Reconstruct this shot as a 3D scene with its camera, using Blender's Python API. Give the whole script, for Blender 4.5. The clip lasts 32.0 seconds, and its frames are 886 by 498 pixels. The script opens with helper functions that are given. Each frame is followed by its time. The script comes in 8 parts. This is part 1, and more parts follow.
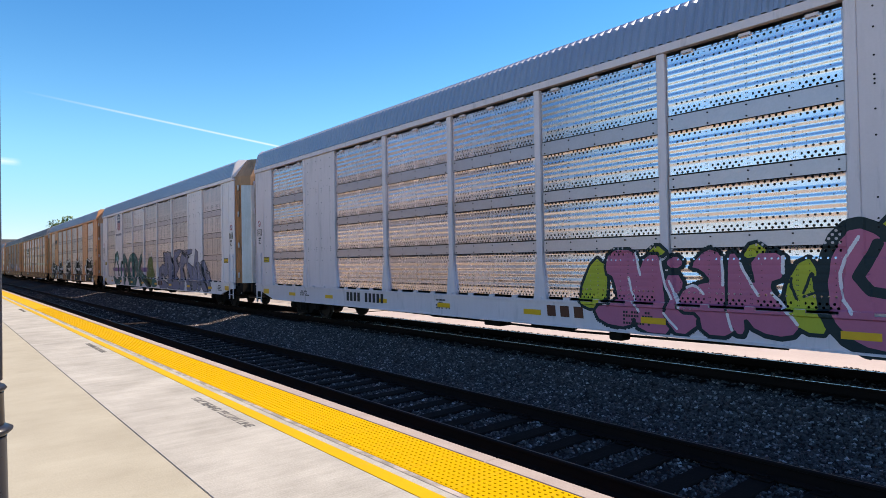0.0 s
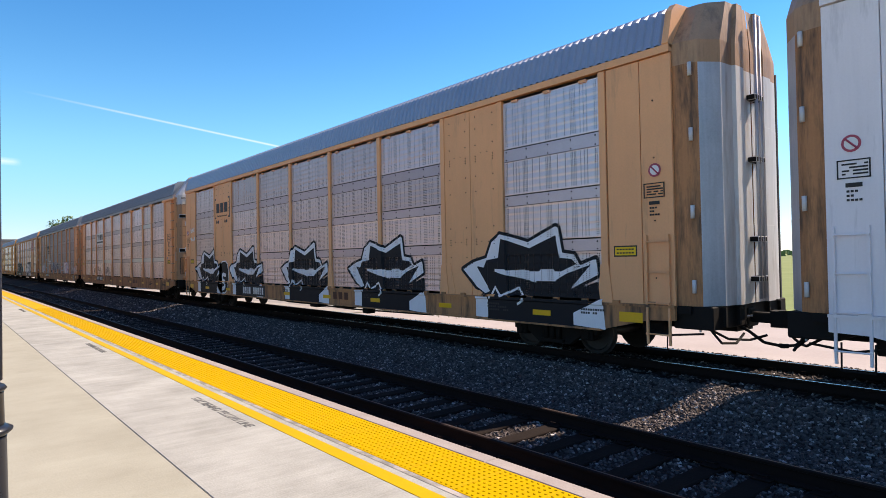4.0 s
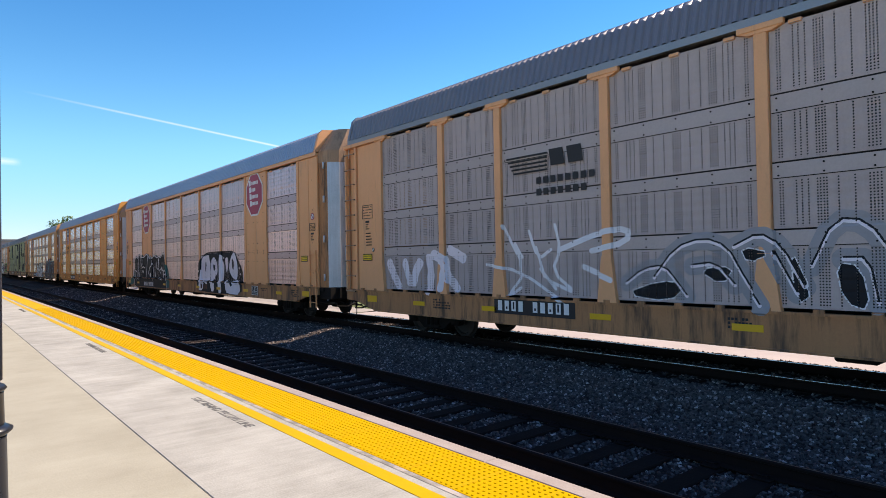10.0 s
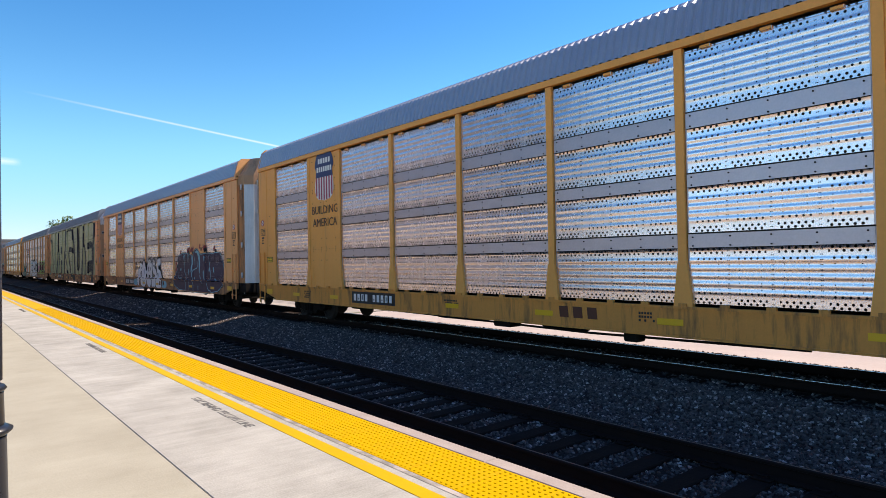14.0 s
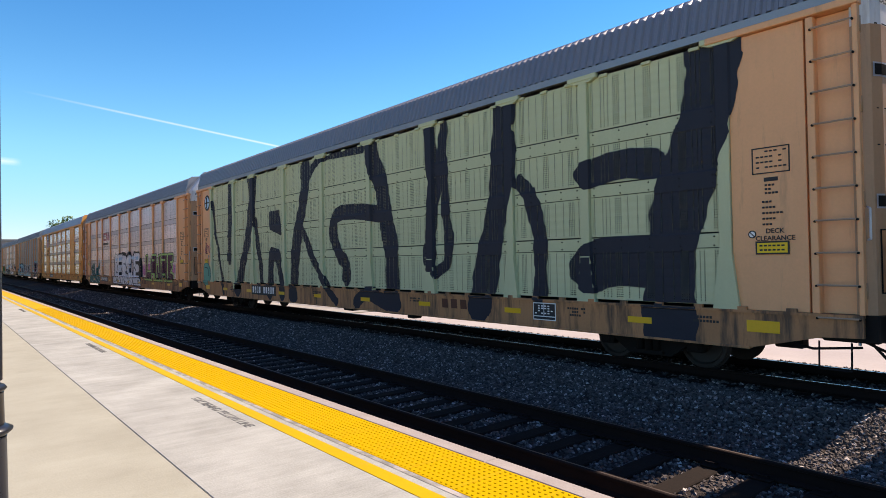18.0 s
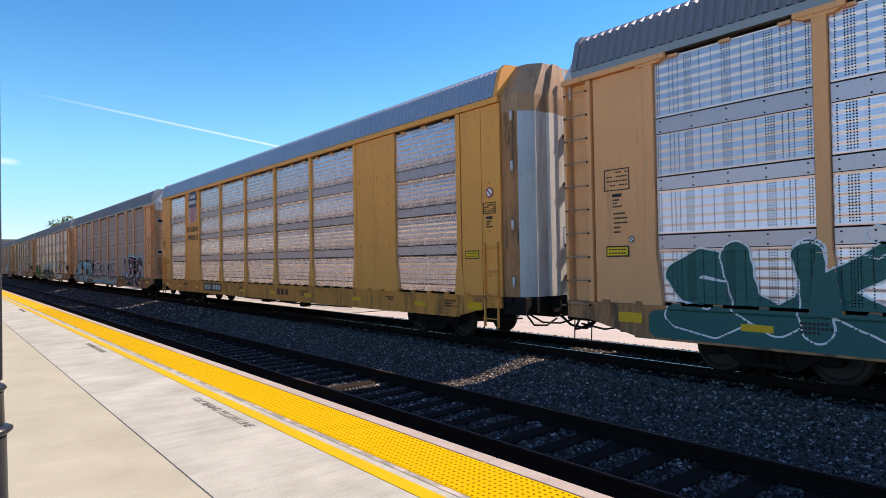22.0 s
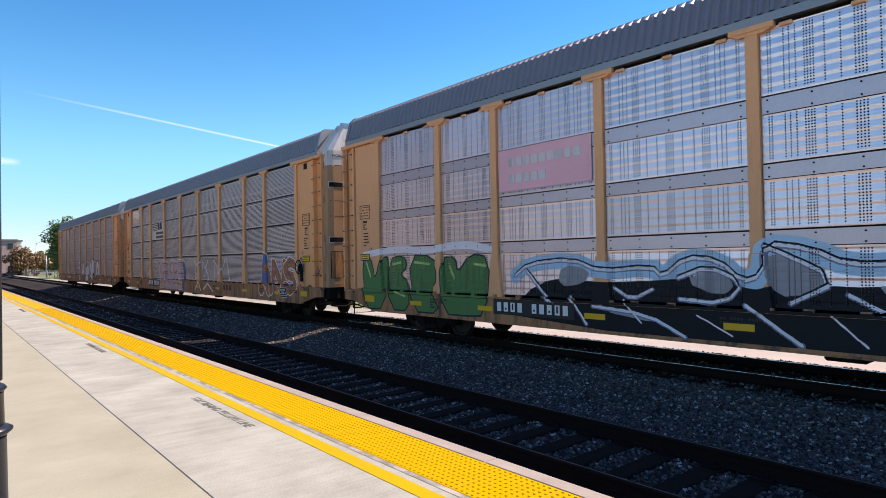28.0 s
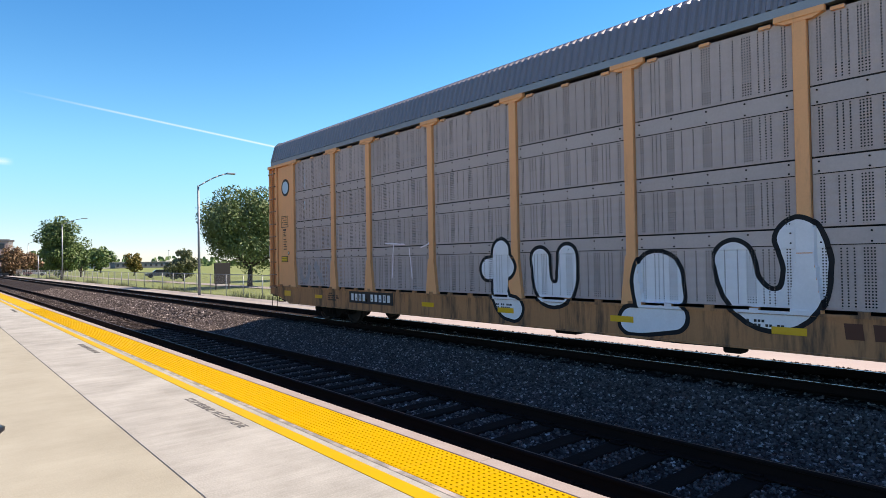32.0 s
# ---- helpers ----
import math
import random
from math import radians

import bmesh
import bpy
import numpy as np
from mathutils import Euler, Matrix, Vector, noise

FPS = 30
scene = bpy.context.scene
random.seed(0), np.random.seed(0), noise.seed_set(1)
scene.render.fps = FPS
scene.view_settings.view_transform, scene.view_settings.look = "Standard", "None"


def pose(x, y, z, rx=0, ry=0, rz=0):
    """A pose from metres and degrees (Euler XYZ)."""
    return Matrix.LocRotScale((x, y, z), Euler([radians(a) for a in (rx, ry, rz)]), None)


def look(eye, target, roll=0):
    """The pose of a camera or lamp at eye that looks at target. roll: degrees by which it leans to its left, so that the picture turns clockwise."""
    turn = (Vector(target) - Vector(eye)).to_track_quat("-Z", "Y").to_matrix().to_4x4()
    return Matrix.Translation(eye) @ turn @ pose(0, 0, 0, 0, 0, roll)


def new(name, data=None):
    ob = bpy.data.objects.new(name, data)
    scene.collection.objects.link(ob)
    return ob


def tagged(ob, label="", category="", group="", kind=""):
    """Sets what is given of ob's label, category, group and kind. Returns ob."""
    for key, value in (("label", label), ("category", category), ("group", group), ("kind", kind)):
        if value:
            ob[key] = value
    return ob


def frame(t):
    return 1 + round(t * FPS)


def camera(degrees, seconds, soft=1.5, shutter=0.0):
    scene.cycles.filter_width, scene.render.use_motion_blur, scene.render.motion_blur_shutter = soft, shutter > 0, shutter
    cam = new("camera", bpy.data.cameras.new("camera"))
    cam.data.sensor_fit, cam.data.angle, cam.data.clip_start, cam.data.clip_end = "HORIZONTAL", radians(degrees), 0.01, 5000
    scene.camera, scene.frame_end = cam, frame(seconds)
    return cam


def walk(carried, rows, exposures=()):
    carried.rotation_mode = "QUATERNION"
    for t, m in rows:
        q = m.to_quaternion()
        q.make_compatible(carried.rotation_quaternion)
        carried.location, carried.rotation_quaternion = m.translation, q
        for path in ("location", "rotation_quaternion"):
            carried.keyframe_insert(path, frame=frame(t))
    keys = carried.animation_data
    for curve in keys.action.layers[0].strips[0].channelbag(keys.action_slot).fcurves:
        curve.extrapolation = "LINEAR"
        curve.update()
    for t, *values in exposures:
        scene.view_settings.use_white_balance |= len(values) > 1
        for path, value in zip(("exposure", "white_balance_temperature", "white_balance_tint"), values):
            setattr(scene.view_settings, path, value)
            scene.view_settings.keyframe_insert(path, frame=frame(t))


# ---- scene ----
# Camera on a station platform; the rails run along Y, rail top is z = 0.
cam = camera(72.25, 32.0, soft=0.8)
EYE_Z, YAW, PITCH, ROLL = 2.011, -39.77, 0.875, 1.043
walk(cam, [(t, pose(0, 0, EYE_Z, 90 + PITCH, ROLL, YAW - dy)) for t, dy in
           [(0.0, 0.0), (31.0, 0.0), (31.6, 0.0), (31.8, 0.08), (31.9, 0.24), (32.0, 0.52)]],
     exposures=[(0.0, 0.51, 7450, 16.8), (32.0, 0.51, 7450, 16.8)])

# ---- plan ----
TRACK_X = 11.17            # centre of the far track, on which the train runs
NEAR_X, NEAR_Z = 5.64, -0.07   # centre and rail top of the near track
EDGE_X, PLAT_Z = 3.86, 0.20    # platform edge and height
PITCH_L = 28.6             # one wagon, coupler to coupler
HALF = 1.55                # half width of a wagon
BAY, SOLID, ENDBAY = 2.824, 1.995, 2.702
P1, P2 = 2.5 * BAY, 2.5 * BAY + SOLID
P3 = P2 + ENDBAY
WALL_END = 13.15
ENDS = {"flush": 13.15, "post": 13.60}
SILL0, SILL1, EAVE = 0.62, 1.12, 5.50


def travelled(t):
    u = (t - 16.0) / 16.0
    return 186.965 + 12.6086 * (t - 16.0) + 4.566 * u * u - 0.485 * u ** 3 + np.interp(t, SLIP_T, SLIP)


SLIP_T = [0.0, 1.0, 2.0, 3.0, 4.5, 6.0, 7.0, 8.0, 9.0, 10.0, 11.0, 12.0, 13.0, 14.5, 16.0, 17.0, 18.0, 19.0, 20.0, 21.0, 22.0, 23.0, 24.0, 25.5, 27.0, 28.0, 29.0, 30.0, 31.0, 32.0]
SLIP = [-0.09, 0.06, 0.10, 0.16, 0.24, 0.30, 0.34, 0.34, 0.31, -0.09, 0.32, 0.29, 0.30, 0.28, 0.26, -0.20, 0.27, 0.16, 0.18, 0.13, 0.10, 0.09, -0.33, 0.0, 0.04, -0.07, -0.37, 0.0, 0.02, 0.1]

# ---- light ----
SUN_EL, SUN_LEAN = 46.1, -0.22     # elevation; drift along the rails per metre across
sun_dir = Vector((1.0, SUN_LEAN, 0.0)).normalized() * math.cos(radians(SUN_EL)) + Vector((0, 0, math.sin(radians(SUN_EL))))
sun = new("sun", bpy.data.lights.new("sun", "SUN"))
sun.data.energy, sun.data.angle, sun.data.color = 6.8, radians(0.55), (1.0, 0.93, 0.82)
sun.matrix_world = look((60, 20, 60), Vector((60, 20, 60)) - sun_dir)
world = bpy.data.worlds.new("daylight")
scene.world = world
world.use_nodes = True
wn = world.node_tree
sky = wn.nodes.new("ShaderNodeTexSky")
sky.sky_type, sky.sun_disc = "NISHITA", False
sky.sun_elevation = radians(SUN_EL)
sky.sun_rotation = math.atan2(sun_dir.x, sun_dir.y)
sky.air_density, sky.dust_density, sky.ozone_density = 1.0, 0.0, 3.0
vivid = wn.nodes.new("ShaderNodeHueSaturation")
vivid.inputs["Saturation"].default_value = 1.22
vivid.inputs["Hue"].default_value = 0.497
tint = wn.nodes.new("ShaderNodeMix")
tint.data_type, tint.blend_type = "RGBA", "MULTIPLY"
tint.inputs[0].default_value = 1.0
# clear air: the sky stays blue down to the horizon
up = wn.nodes.new("ShaderNodeSeparateXYZ")
wn.links.new(wn.nodes.new("ShaderNodeTexCoord").outputs["Generated"], up.inputs[0])
clear = wn.nodes.new("ShaderNodeValToRGB")
clear.color_ramp.interpolation = "EASE"
clear.color_ramp.elements[0].color, clear.color_ramp.elements[1].color = (0.62, 0.72, 0.98, 1), (1.02, 0.88, 1.03, 1)
clear.color_ramp.elements[1].position = 0.72
for at, tone in ((0.18, (0.90, 1.07, 1.13, 1)), (0.40, (0.80, 0.945, 1.09, 1))):
    clear.color_ramp.elements.new(at).color = tone
wn.links.new(up.outputs[2], clear.inputs[0])
wn.links.new(clear.outputs[0], tint.inputs[7])
wn.links.new(sky.outputs[0], tint.inputs[6])
wn.links.new(tint.outputs[2], vivid.inputs["Color"])
wn.links.new(vivid.outputs[0], wn.nodes["Background"].inputs[0])
wn.nodes["Background"].inputs[1].default_value = 0.143

# ---- materials ----
class Nd:
    """A value in a node tree, with arithmetic."""

    def __init__(self, tree, socket):
        self.tree, self.socket = tree, socket

    def op(self, kind, other=None, third=None):
        n = self.tree.nodes.new("ShaderNodeMath")
        n.operation = kind
        for i, v in enumerate((self, other, third)):
            if v is None:
                continue
            if isinstance(v, Nd):
                self.tree.links.new(v.socket, n.inputs[i])
            else:
                n.inputs[i].default_value = v
        return Nd(self.tree, n.outputs[0])

    def __add__(self, o): return self.op("ADD", o)
    def __sub__(self, o): return self.op("SUBTRACT", o)
    def __mul__(self, o): return self.op("MULTIPLY", o)
    def __truediv__(self, o): return self.op("DIVIDE", o)
    def lt(self, o): return self.op("LESS_THAN", o)
    def gt(self, o): return self.op("GREATER_THAN", o)
    def fract(self): return self.op("FRACT")
    def floor(self): return self.op("FLOOR")
    def absv(self): return self.op("ABSOLUTE")
    def both(self, o): return self.op("MULTIPLY", o)
    def either(self, o): return self.op("MAXIMUM", o)


def coords(tree):
    tc = tree.nodes.new("ShaderNodeTexCoord")
    sp = tree.nodes.new("ShaderNodeSeparateXYZ")
    tree.links.new(tc.outputs["Object"], sp.inputs[0])
    return tc, [Nd(tree, sp.outputs[i]) for i in range(3)]


def noise_of(tree, tc, scale, detail=3.0, stretch=(1, 1, 1), rough=0.6):
    mp = tree.nodes.new("ShaderNodeMapping")
    mp.inputs["Scale"].default_value = stretch
    tree.links.new(tc.outputs["Object"], mp.inputs[0])
    n = tree.nodes.new("ShaderNodeTexNoise")
    n.inputs["Scale"].default_value, n.inputs["Detail"].default_value, n.inputs["Roughness"].default_value = scale, detail, rough
    tree.links.new(mp.outputs[0], n.inputs["Vector"])
    return Nd(tree, n.outputs["Fac"])


def mat(name, color, rough=0.6, metal=0.0, var=0.25, big=0.9, fine=28.0, streak=0.0, dirt=None, dirt_amount=0.0,
        bump=0.15, each=0.0, holes=None, spec=0.4):
    """A weathered surface: broad and fine variation, down-streaks, dirt patches, a little relief, and holes where asked."""
    m = bpy.data.materials.new(name)
    m.use_nodes = True
    t = m.node_tree
    bsdf = t.nodes["Principled BSDF"]
    tc, (cx, cy, cz) = coords(t)
    a = noise_of(t, tc, big, 4.0)
    b = noise_of(t, tc, fine, 3.0)
    v = (a - 0.5) * (var * 1.6) + (b - 0.5) * var + 1.0
    if streak:
        s = noise_of(t, tc, 5.0, 3.0, (1.6, 1.6, 0.12))
        v = v + (s - 0.5) * streak
    if each:
        oi = t.nodes.new("ShaderNodeObjectInfo")
        v = v * ((Nd(t, oi.outputs["Random"]) - 0.5) * each + 1.0)
    mix = t.nodes.new("ShaderNodeMix")
    mix.data_type, mix.blend_type = "RGBA", "MULTIPLY"
    mix.inputs[0].default_value = 1.0
    mix.inputs[6].default_value = (*color, 1)
    t.links.new(v.socket, mix.inputs[7])
    out = mix.outputs[2]
    if dirt:
        d = noise_of(t, tc, 1.7, 5.0, (2.2, 2.2, 0.30), 0.7)
        d = (d - (0.62 - 0.3 * dirt_amount)) * 6.0
        cl = t.nodes.new("ShaderNodeClamp")
        t.links.new(d.socket, cl.inputs[0])
        m2 = t.nodes.new("ShaderNodeMix")
        m2.data_type = "RGBA"
        t.links.new((Nd(t, cl.outputs[0]) * min(1.0, 0.4 + dirt_amount)).socket, m2.inputs[0])
        t.links.new(out, m2.inputs[6])
        m2.inputs[7].default_value = (*dirt, 1)
        out = m2.outputs[2]
    t.links.new(out, bsdf.inputs["Base Color"])
    bsdf.inputs["Metallic"].default_value = metal
    bsdf.inputs["Specular IOR Level"].default_value = spec
    t.links.new(((a - 0.5) * 0.25 + (b - 0.5) * 0.12 + rough).socket, bsdf.inputs["Roughness"])
    if bump:
        bp = t.nodes.new("ShaderNodeBump")
        bp.inputs["Strength"].default_value, bp.inputs["Distance"].default_value = bump, 0.02
        t.links.new((a * 0.8 + b * 0.4).socket, bp.inputs["Height"])
        t.links.new(bp.outputs[0], bsdf.inputs["Normal"])
    if holes:
        mask = holes(t, cx, cy, cz)
        tr = t.nodes.new("ShaderNodeBsdfTransparent")
        ms = t.nodes.new("ShaderNodeMixShader")
        t.links.new(mask.socket, ms.inputs[0])
        t.links.new(bsdf.outputs[0], ms.inputs[1])
        t.links.new(tr.outputs[0], ms.inputs[2])
        t.links.new(ms.outputs[0], t.nodes["Material Output"].inputs[0])
    return m


def dots(y, z, py, pz, r, stagger=False):
    row = (z / pz).floor()
    if stagger:
        y = y + row.op("MODULO", 2.0).absv() * (py / 2)
    fy = ((y / py).fract() - 0.5) * py
    fz = ((z / pz).fract() - 0.5) * pz
    return (fy * fy + fz * fz).lt(r * r)


def sheet_uv(t):
    """Height above a sheet's foot, and the height of its ribbed zone."""
    n = t.nodes.new("ShaderNodeUVMap")
    s = t.nodes.new("ShaderNodeSeparateXYZ")
    t.links.new(n.outputs[0], s.inputs[0])
    return Nd(t, s.outputs[0]), Nd(t, s.outputs[1])


HOLE_COLUMNS = (0.021, 0.064, 0.237, 0.437, 0.582, 0.620, 0.662, 0.700, 0.818, 0.902, 0.976, 1.160, 1.200)


def big_holes(y, h, hr):
    """Bands of large round holes at head and foot, sparse small ones between, in four groups across."""
    group = ((((y / 0.66) + 0.5).fract() - 0.5).absv() * 0.66)
    clear_of_bolts = group.gt(0.085)
    top = hr - h
    low = h.op("MINIMUM", top)
    rows = dots(y, low + 0.004, 0.094, 0.056, 0.0205, True).both(low.lt(0.108))
    third = dots(y + 0.02, low - 0.150, 0.094, 0.06, 0.0175).both(low.gt(0.150)).both(low.lt(0.21))
    pairs = dots(group + 0.011, h, 0.044, 0.075, 0.0085).both(group.lt(0.044)).both(low.gt(0.02))
    small = dots(y, h, 0.33, 0.10, 0.009).both(low.gt(0.24))
    return rows.either(third).both(clear_of_bolts).either(pairs).either(small)


def column_dots(y, h, hr):
    """Upright runs of small holes, the same to both sides of a sheet's middle."""
    a = y.absv()
    d = (a - HOLE_COLUMNS[0]).absv()
    for c in HOLE_COLUMNS[1:]:
        d = d.op("MINIMUM", (a - c).absv())
    fz = ((h / 0.042).fract() - 0.5) * 0.042
    return (d * d + fz * fz).lt(0.0118 ** 2).both(h.gt(0.03)).both((hr - h).gt(0.03))


def round_holes(t, x, y, z):
    h, hr = sheet_uv(t)
    return big_holes(y, h, hr)


def column_holes(t, x, y, z):
    h, hr = sheet_uv(t)
    return column_dots(y, h, hr)


def slot_holes(t, x, y, z):
    h, hr = sheet_uv(t)
    fy = ((y / 0.058).fract() - 0.5).absv()
    fz = ((z / 0.047).fract() - 0.5).absv()
    return fy.lt(0.41).both(fz.lt(0.23)).both(h.gt(0.03)).both((hr - h).gt(0.03))


def on_sheets(y, z):
    """From a wagon's y and z to a sheet's own y, height above its foot and ribbed height."""
    a = y.absv()
    bay = (((a / BAY) + 0.5).fract() - 0.5) * BAY
    in_bays, in_solid = a.lt(P1), a.lt(P2)
    own = in_bays * bay + (in_solid - in_bays) * (a - (P1 + SOLID / 2)) + (in_solid * -1.0 + 1.0) * (a - (P2 + ENDBAY / 2))
    two, three, four = z.gt(2.36), z.gt(3.36), z.gt(4.38)
    foot = two * 1.175 + three * 1.0 + four * 1.02 + 1.185
    hr = two * -0.165 + three * -0.02 + four * 0.31 + 0.915
    return own, z - foot, hr


def paint_holes(t, x, y, z):
    return column_dots(*on_sheets(y, z)).both(x.gt(-1.555))


def paint_round_holes(t, x, y, z):
    return big_holes(*on_sheets(y, z)).both(x.gt(-1.555))


tan = mat("tan_paint", (0.83, 0.39, 0.18), 0.5, 0, 0.14, streak=0.07, dirt=(0.36, 0.19, 0.10), dirt_amount=0.12, bump=0.08)
gold = mat("gold_paint", (0.86, 0.355, 0.075), 0.5, 0, 0.14, streak=0.07, dirt=(0.34, 0.17, 0.06), dirt_amount=0.1, bump=0.08)
amber = mat("amber_tan_paint", (0.84, 0.375, 0.135), 0.5, 0, 0.14, streak=0.07, dirt=(0.34, 0.18, 0.09), dirt_amount=0.12, bump=0.08)
# dirty tan, darkened in colour for the shade between wagon ends
door_tan = mat("shaded_dirty_tan_door_paint", (0.44, 0.24, 0.13), 0.5, 0, 0.18, streak=0.25, dirt=(0.25, 0.15, 0.09), dirt_amount=0.3, bump=0.1)
crumpled = mat("crumpled_bare_metal_sheet", (0.66, 0.52, 0.42), 0.24, 0.8, 0.35, big=3.2, fine=9.0, streak=0.4, dirt=(0.36, 0.22, 0.14), dirt_amount=0.35, bump=0.9)
orange_tan = mat("orange_tan_paint", (0.84, 0.385, 0.165), 0.5, 0, 0.15, streak=0.08, dirt=(0.36, 0.18, 0.09), dirt_amount=0.12, bump=0.08)
white_paint = mat("white_paint", (0.82, 0.755, 0.77), 0.45, 0, 0.08, streak=0.12, dirt=(0.45, 0.40, 0.40), dirt_amount=0.15, bump=0.05)
lilac_paint = mat("pale_grey_paint", (0.72, 0.62, 0.645), 0.45, 0, 0.10, streak=0.14, dirt=(0.36, 0.32, 0.33), dirt_amount=0.2, bump=0.05)
gold_sill = mat("grimy_gold_paint", (0.70, 0.27, 0.05), 0.6, 0, 0.2, streak=0.2, dirt=(0.11, 0.06, 0.03), dirt_amount=0.4, bump=0.1)
hood_brown = mat("weathered_brown_hood", (0.44, 0.25, 0.14), 0.55, 0, 0.25, streak=0.25, dirt=(0.20, 0.12, 0.08), dirt_amount=0.4, bump=0.12)
brown_sill = mat("grimy_tan_paint_and_corner_shade", (0.47, 0.205, 0.085), 0.65, 0, 0.25, streak=0.3, dirt=(0.085, 0.05, 0.032), dirt_amount=0.5, bump=0.12)
galv_round = mat("galvanised_round_holes", (0.86, 0.755, 0.79), 0.26, 0.92, 0.10, big=1.2, streak=0.10, bump=0.02, each=0.22, holes=round_holes)
galv_bright = mat("bright_galvanised_fine_holes", (0.82, 0.67, 0.685), 0.38, 0.85, 0.13, big=1.2, streak=0.2, bump=0.12, each=0.30, holes=column_holes)
galv_col = mat("galvanised_fine_holes", (0.72, 0.60, 0.60), 0.40, 0.8, 0.14, big=1.2, streak=0.2, bump=0.12, each=0.30, holes=column_holes)
galv_brown = mat("weathered_galvanised_fine_holes", (0.47, 0.38, 0.355), 0.62, 0.12, 0.2, big=1.3, streak=0.25, bump=0.12, each=0.14, holes=column_holes, spec=0.15)
galv_dark = mat("dark_slotted_galvanised", (0.63, 0.575, 0.585), 0.45, 0.5, 0.12, big=1.1, streak=0.18, bump=0.1, each=0.12, holes=slot_holes)
green_panel = mat("dull_green_sprayed_panels", (0.54, 0.535, 0.31), 0.6, 0.0, 0.12, big=1.1, streak=0.12, bump=0.1, each=0.06, holes=column_holes)
green_paint = mat("dull_green_spray_paint", (0.54, 0.535, 0.31), 0.6, 0.0, 0.12, streak=0.1, bump=0.08)
roof_blue = mat("galvanised_roof", (0.40, 0.42, 0.47), 0.45, 0.6, 0.12, big=0.7, bump=0.06)
roof_dark = mat("weathered_roof", (0.27, 0.245, 0.25), 0.5, 0.5, 0.12, big=0.7, bump=0.06)
dull_band = mat("dull_zinc_band", (0.54, 0.47, 0.50), 0.45, 0.75, 0.22, big=2.2, streak=0.1, bump=0.1, each=0.1)
brown_band = mat("weathered_zinc_band", (0.47, 0.385, 0.36), 0.6, 0.15, 0.2, big=2.2, streak=0.1, bump=0.1, each=0.08)
pale_band = mat("pale_zinc_band", (0.57, 0.48, 0.51), 0.45, 0.7, 0.2, big=2.2, streak=0.1, bump=0.1, each=0.2)
eave_grey = mat("grey_eave_rail", (0.30, 0.30, 0.31), 0.5, 0.5, 0.2, bump=0.08)
steel_dark = mat("grimy_black_steel_and_step_shade", (0.015, 0.0125, 0.0115), 0.8, 0.0, 0.4, fine=18, bump=0.2, spec=0.12)
steel_wheel = mat("worn_wheel_steel", (0.035, 0.028, 0.024), 0.6, 0.2, 0.3, fine=14, bump=0.15)
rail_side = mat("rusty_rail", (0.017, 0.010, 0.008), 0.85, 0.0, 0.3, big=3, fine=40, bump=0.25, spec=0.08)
rail_top = mat("polished_rail_head", (0.62, 0.60, 0.58), 0.25, 1.0, 0.15, big=4, fine=60, bump=0.05)
rail_dull = mat("dull_rail_head", (0.09, 0.065, 0.055), 0.5, 0.7, 0.3, big=4, fine=60, bump=0.1)
white_door = mat("white_end_door", (0.64, 0.61, 0.60), 0.45, 0, 0.12, streak=0.3, dirt=(0.40, 0.33, 0.29), dirt_amount=0.35, bump=0.08)
black_paint = mat("black_spray_paint", (0.018, 0.018, 0.021), 0.55, 0, 0.25, bump=0.05)
lens_yellow = mat("yellow_reflector", (0.80, 0.42, 0.01), 0.35, 0, 0.12, bump=0.03)
ink = mat("black_lettering", (0.025, 0.022, 0.022), 0.6, 0, 0.3, bump=0.0)
white_ink = mat("white_lettering", (0.75, 0.74, 0.72), 0.6, 0, 0.15, bump=0.0)
plate_yellow = mat("yellow_plate", (0.85, 0.52, 0.012), 0.5, 0, 0.1, bump=0.03)


ROUND_SPRAY = {}


def spray(name, color, var=0.14, metal=0.0):
    """A sprayed colour, with the holes of the sheets beneath it."""
    ROUND_SPRAY[name] = mat(name + "_on_round_holes", color, 0.6, metal, var, big=2.5, bump=0.06, holes=paint_round_holes, spec=0.2)
    return mat(name, color, 0.6, metal, var, big=2.5, bump=0.06, holes=paint_holes, spec=0.2)


s_black = spray("black_spray", (0.013, 0.013, 0.016), 0.3)
s_white = spray("white_spray", (0.80, 0.77, 0.78))
s_silver = spray("silver_spray", (0.82, 0.74, 0.77), metal=0.1)
s_dull = spray("dull_grey_spray", (0.34, 0.32, 0.33))
s_faded = spray("faded_pink_spray", (0.66, 0.45, 0.42))
s_pink = spray("pink_spray", (0.52, 0.15, 0.24))
s_rose = spray("bright_pink_spray", (0.66, 0.22, 0.42))
s_lime = spray("yellow_green_spray", (0.46, 0.46, 0.05))
s_teal = spray("teal_spray", (0.055, 0.165, 0.15))
s_sea = spray("dark_teal_spray", (0.03, 0.13, 0.12))
s_violet = spray("grey_violet_spray", (0.24, 0.225, 0.31))
s_purple = spray("dull_purple_spray", (0.085, 0.055, 0.08))
s_cyan = spray("light_blue_spray", (0.22, 0.48, 0.58))
s_sky = spray("pale_blue_spray", (0.45, 0.62, 0.75))
s_green = spray("leaf_green_spray", (0.09, 0.21, 0.07))
s_maroon = spray("maroon_spray", (0.12, 0.035, 0.055))
s_yellowgreen = spray("pale_green_spray", (0.45, 0.60, 0.20))
s_orange = spray("orange_spray", (0.52, 0.17, 0.05))
s_navy = spray("blue_black_spray", (0.025, 0.026, 0.036), 0.3)
s_slate = spray("slate_teal_black_spray", (0.022, 0.036, 0.040), 0.3)
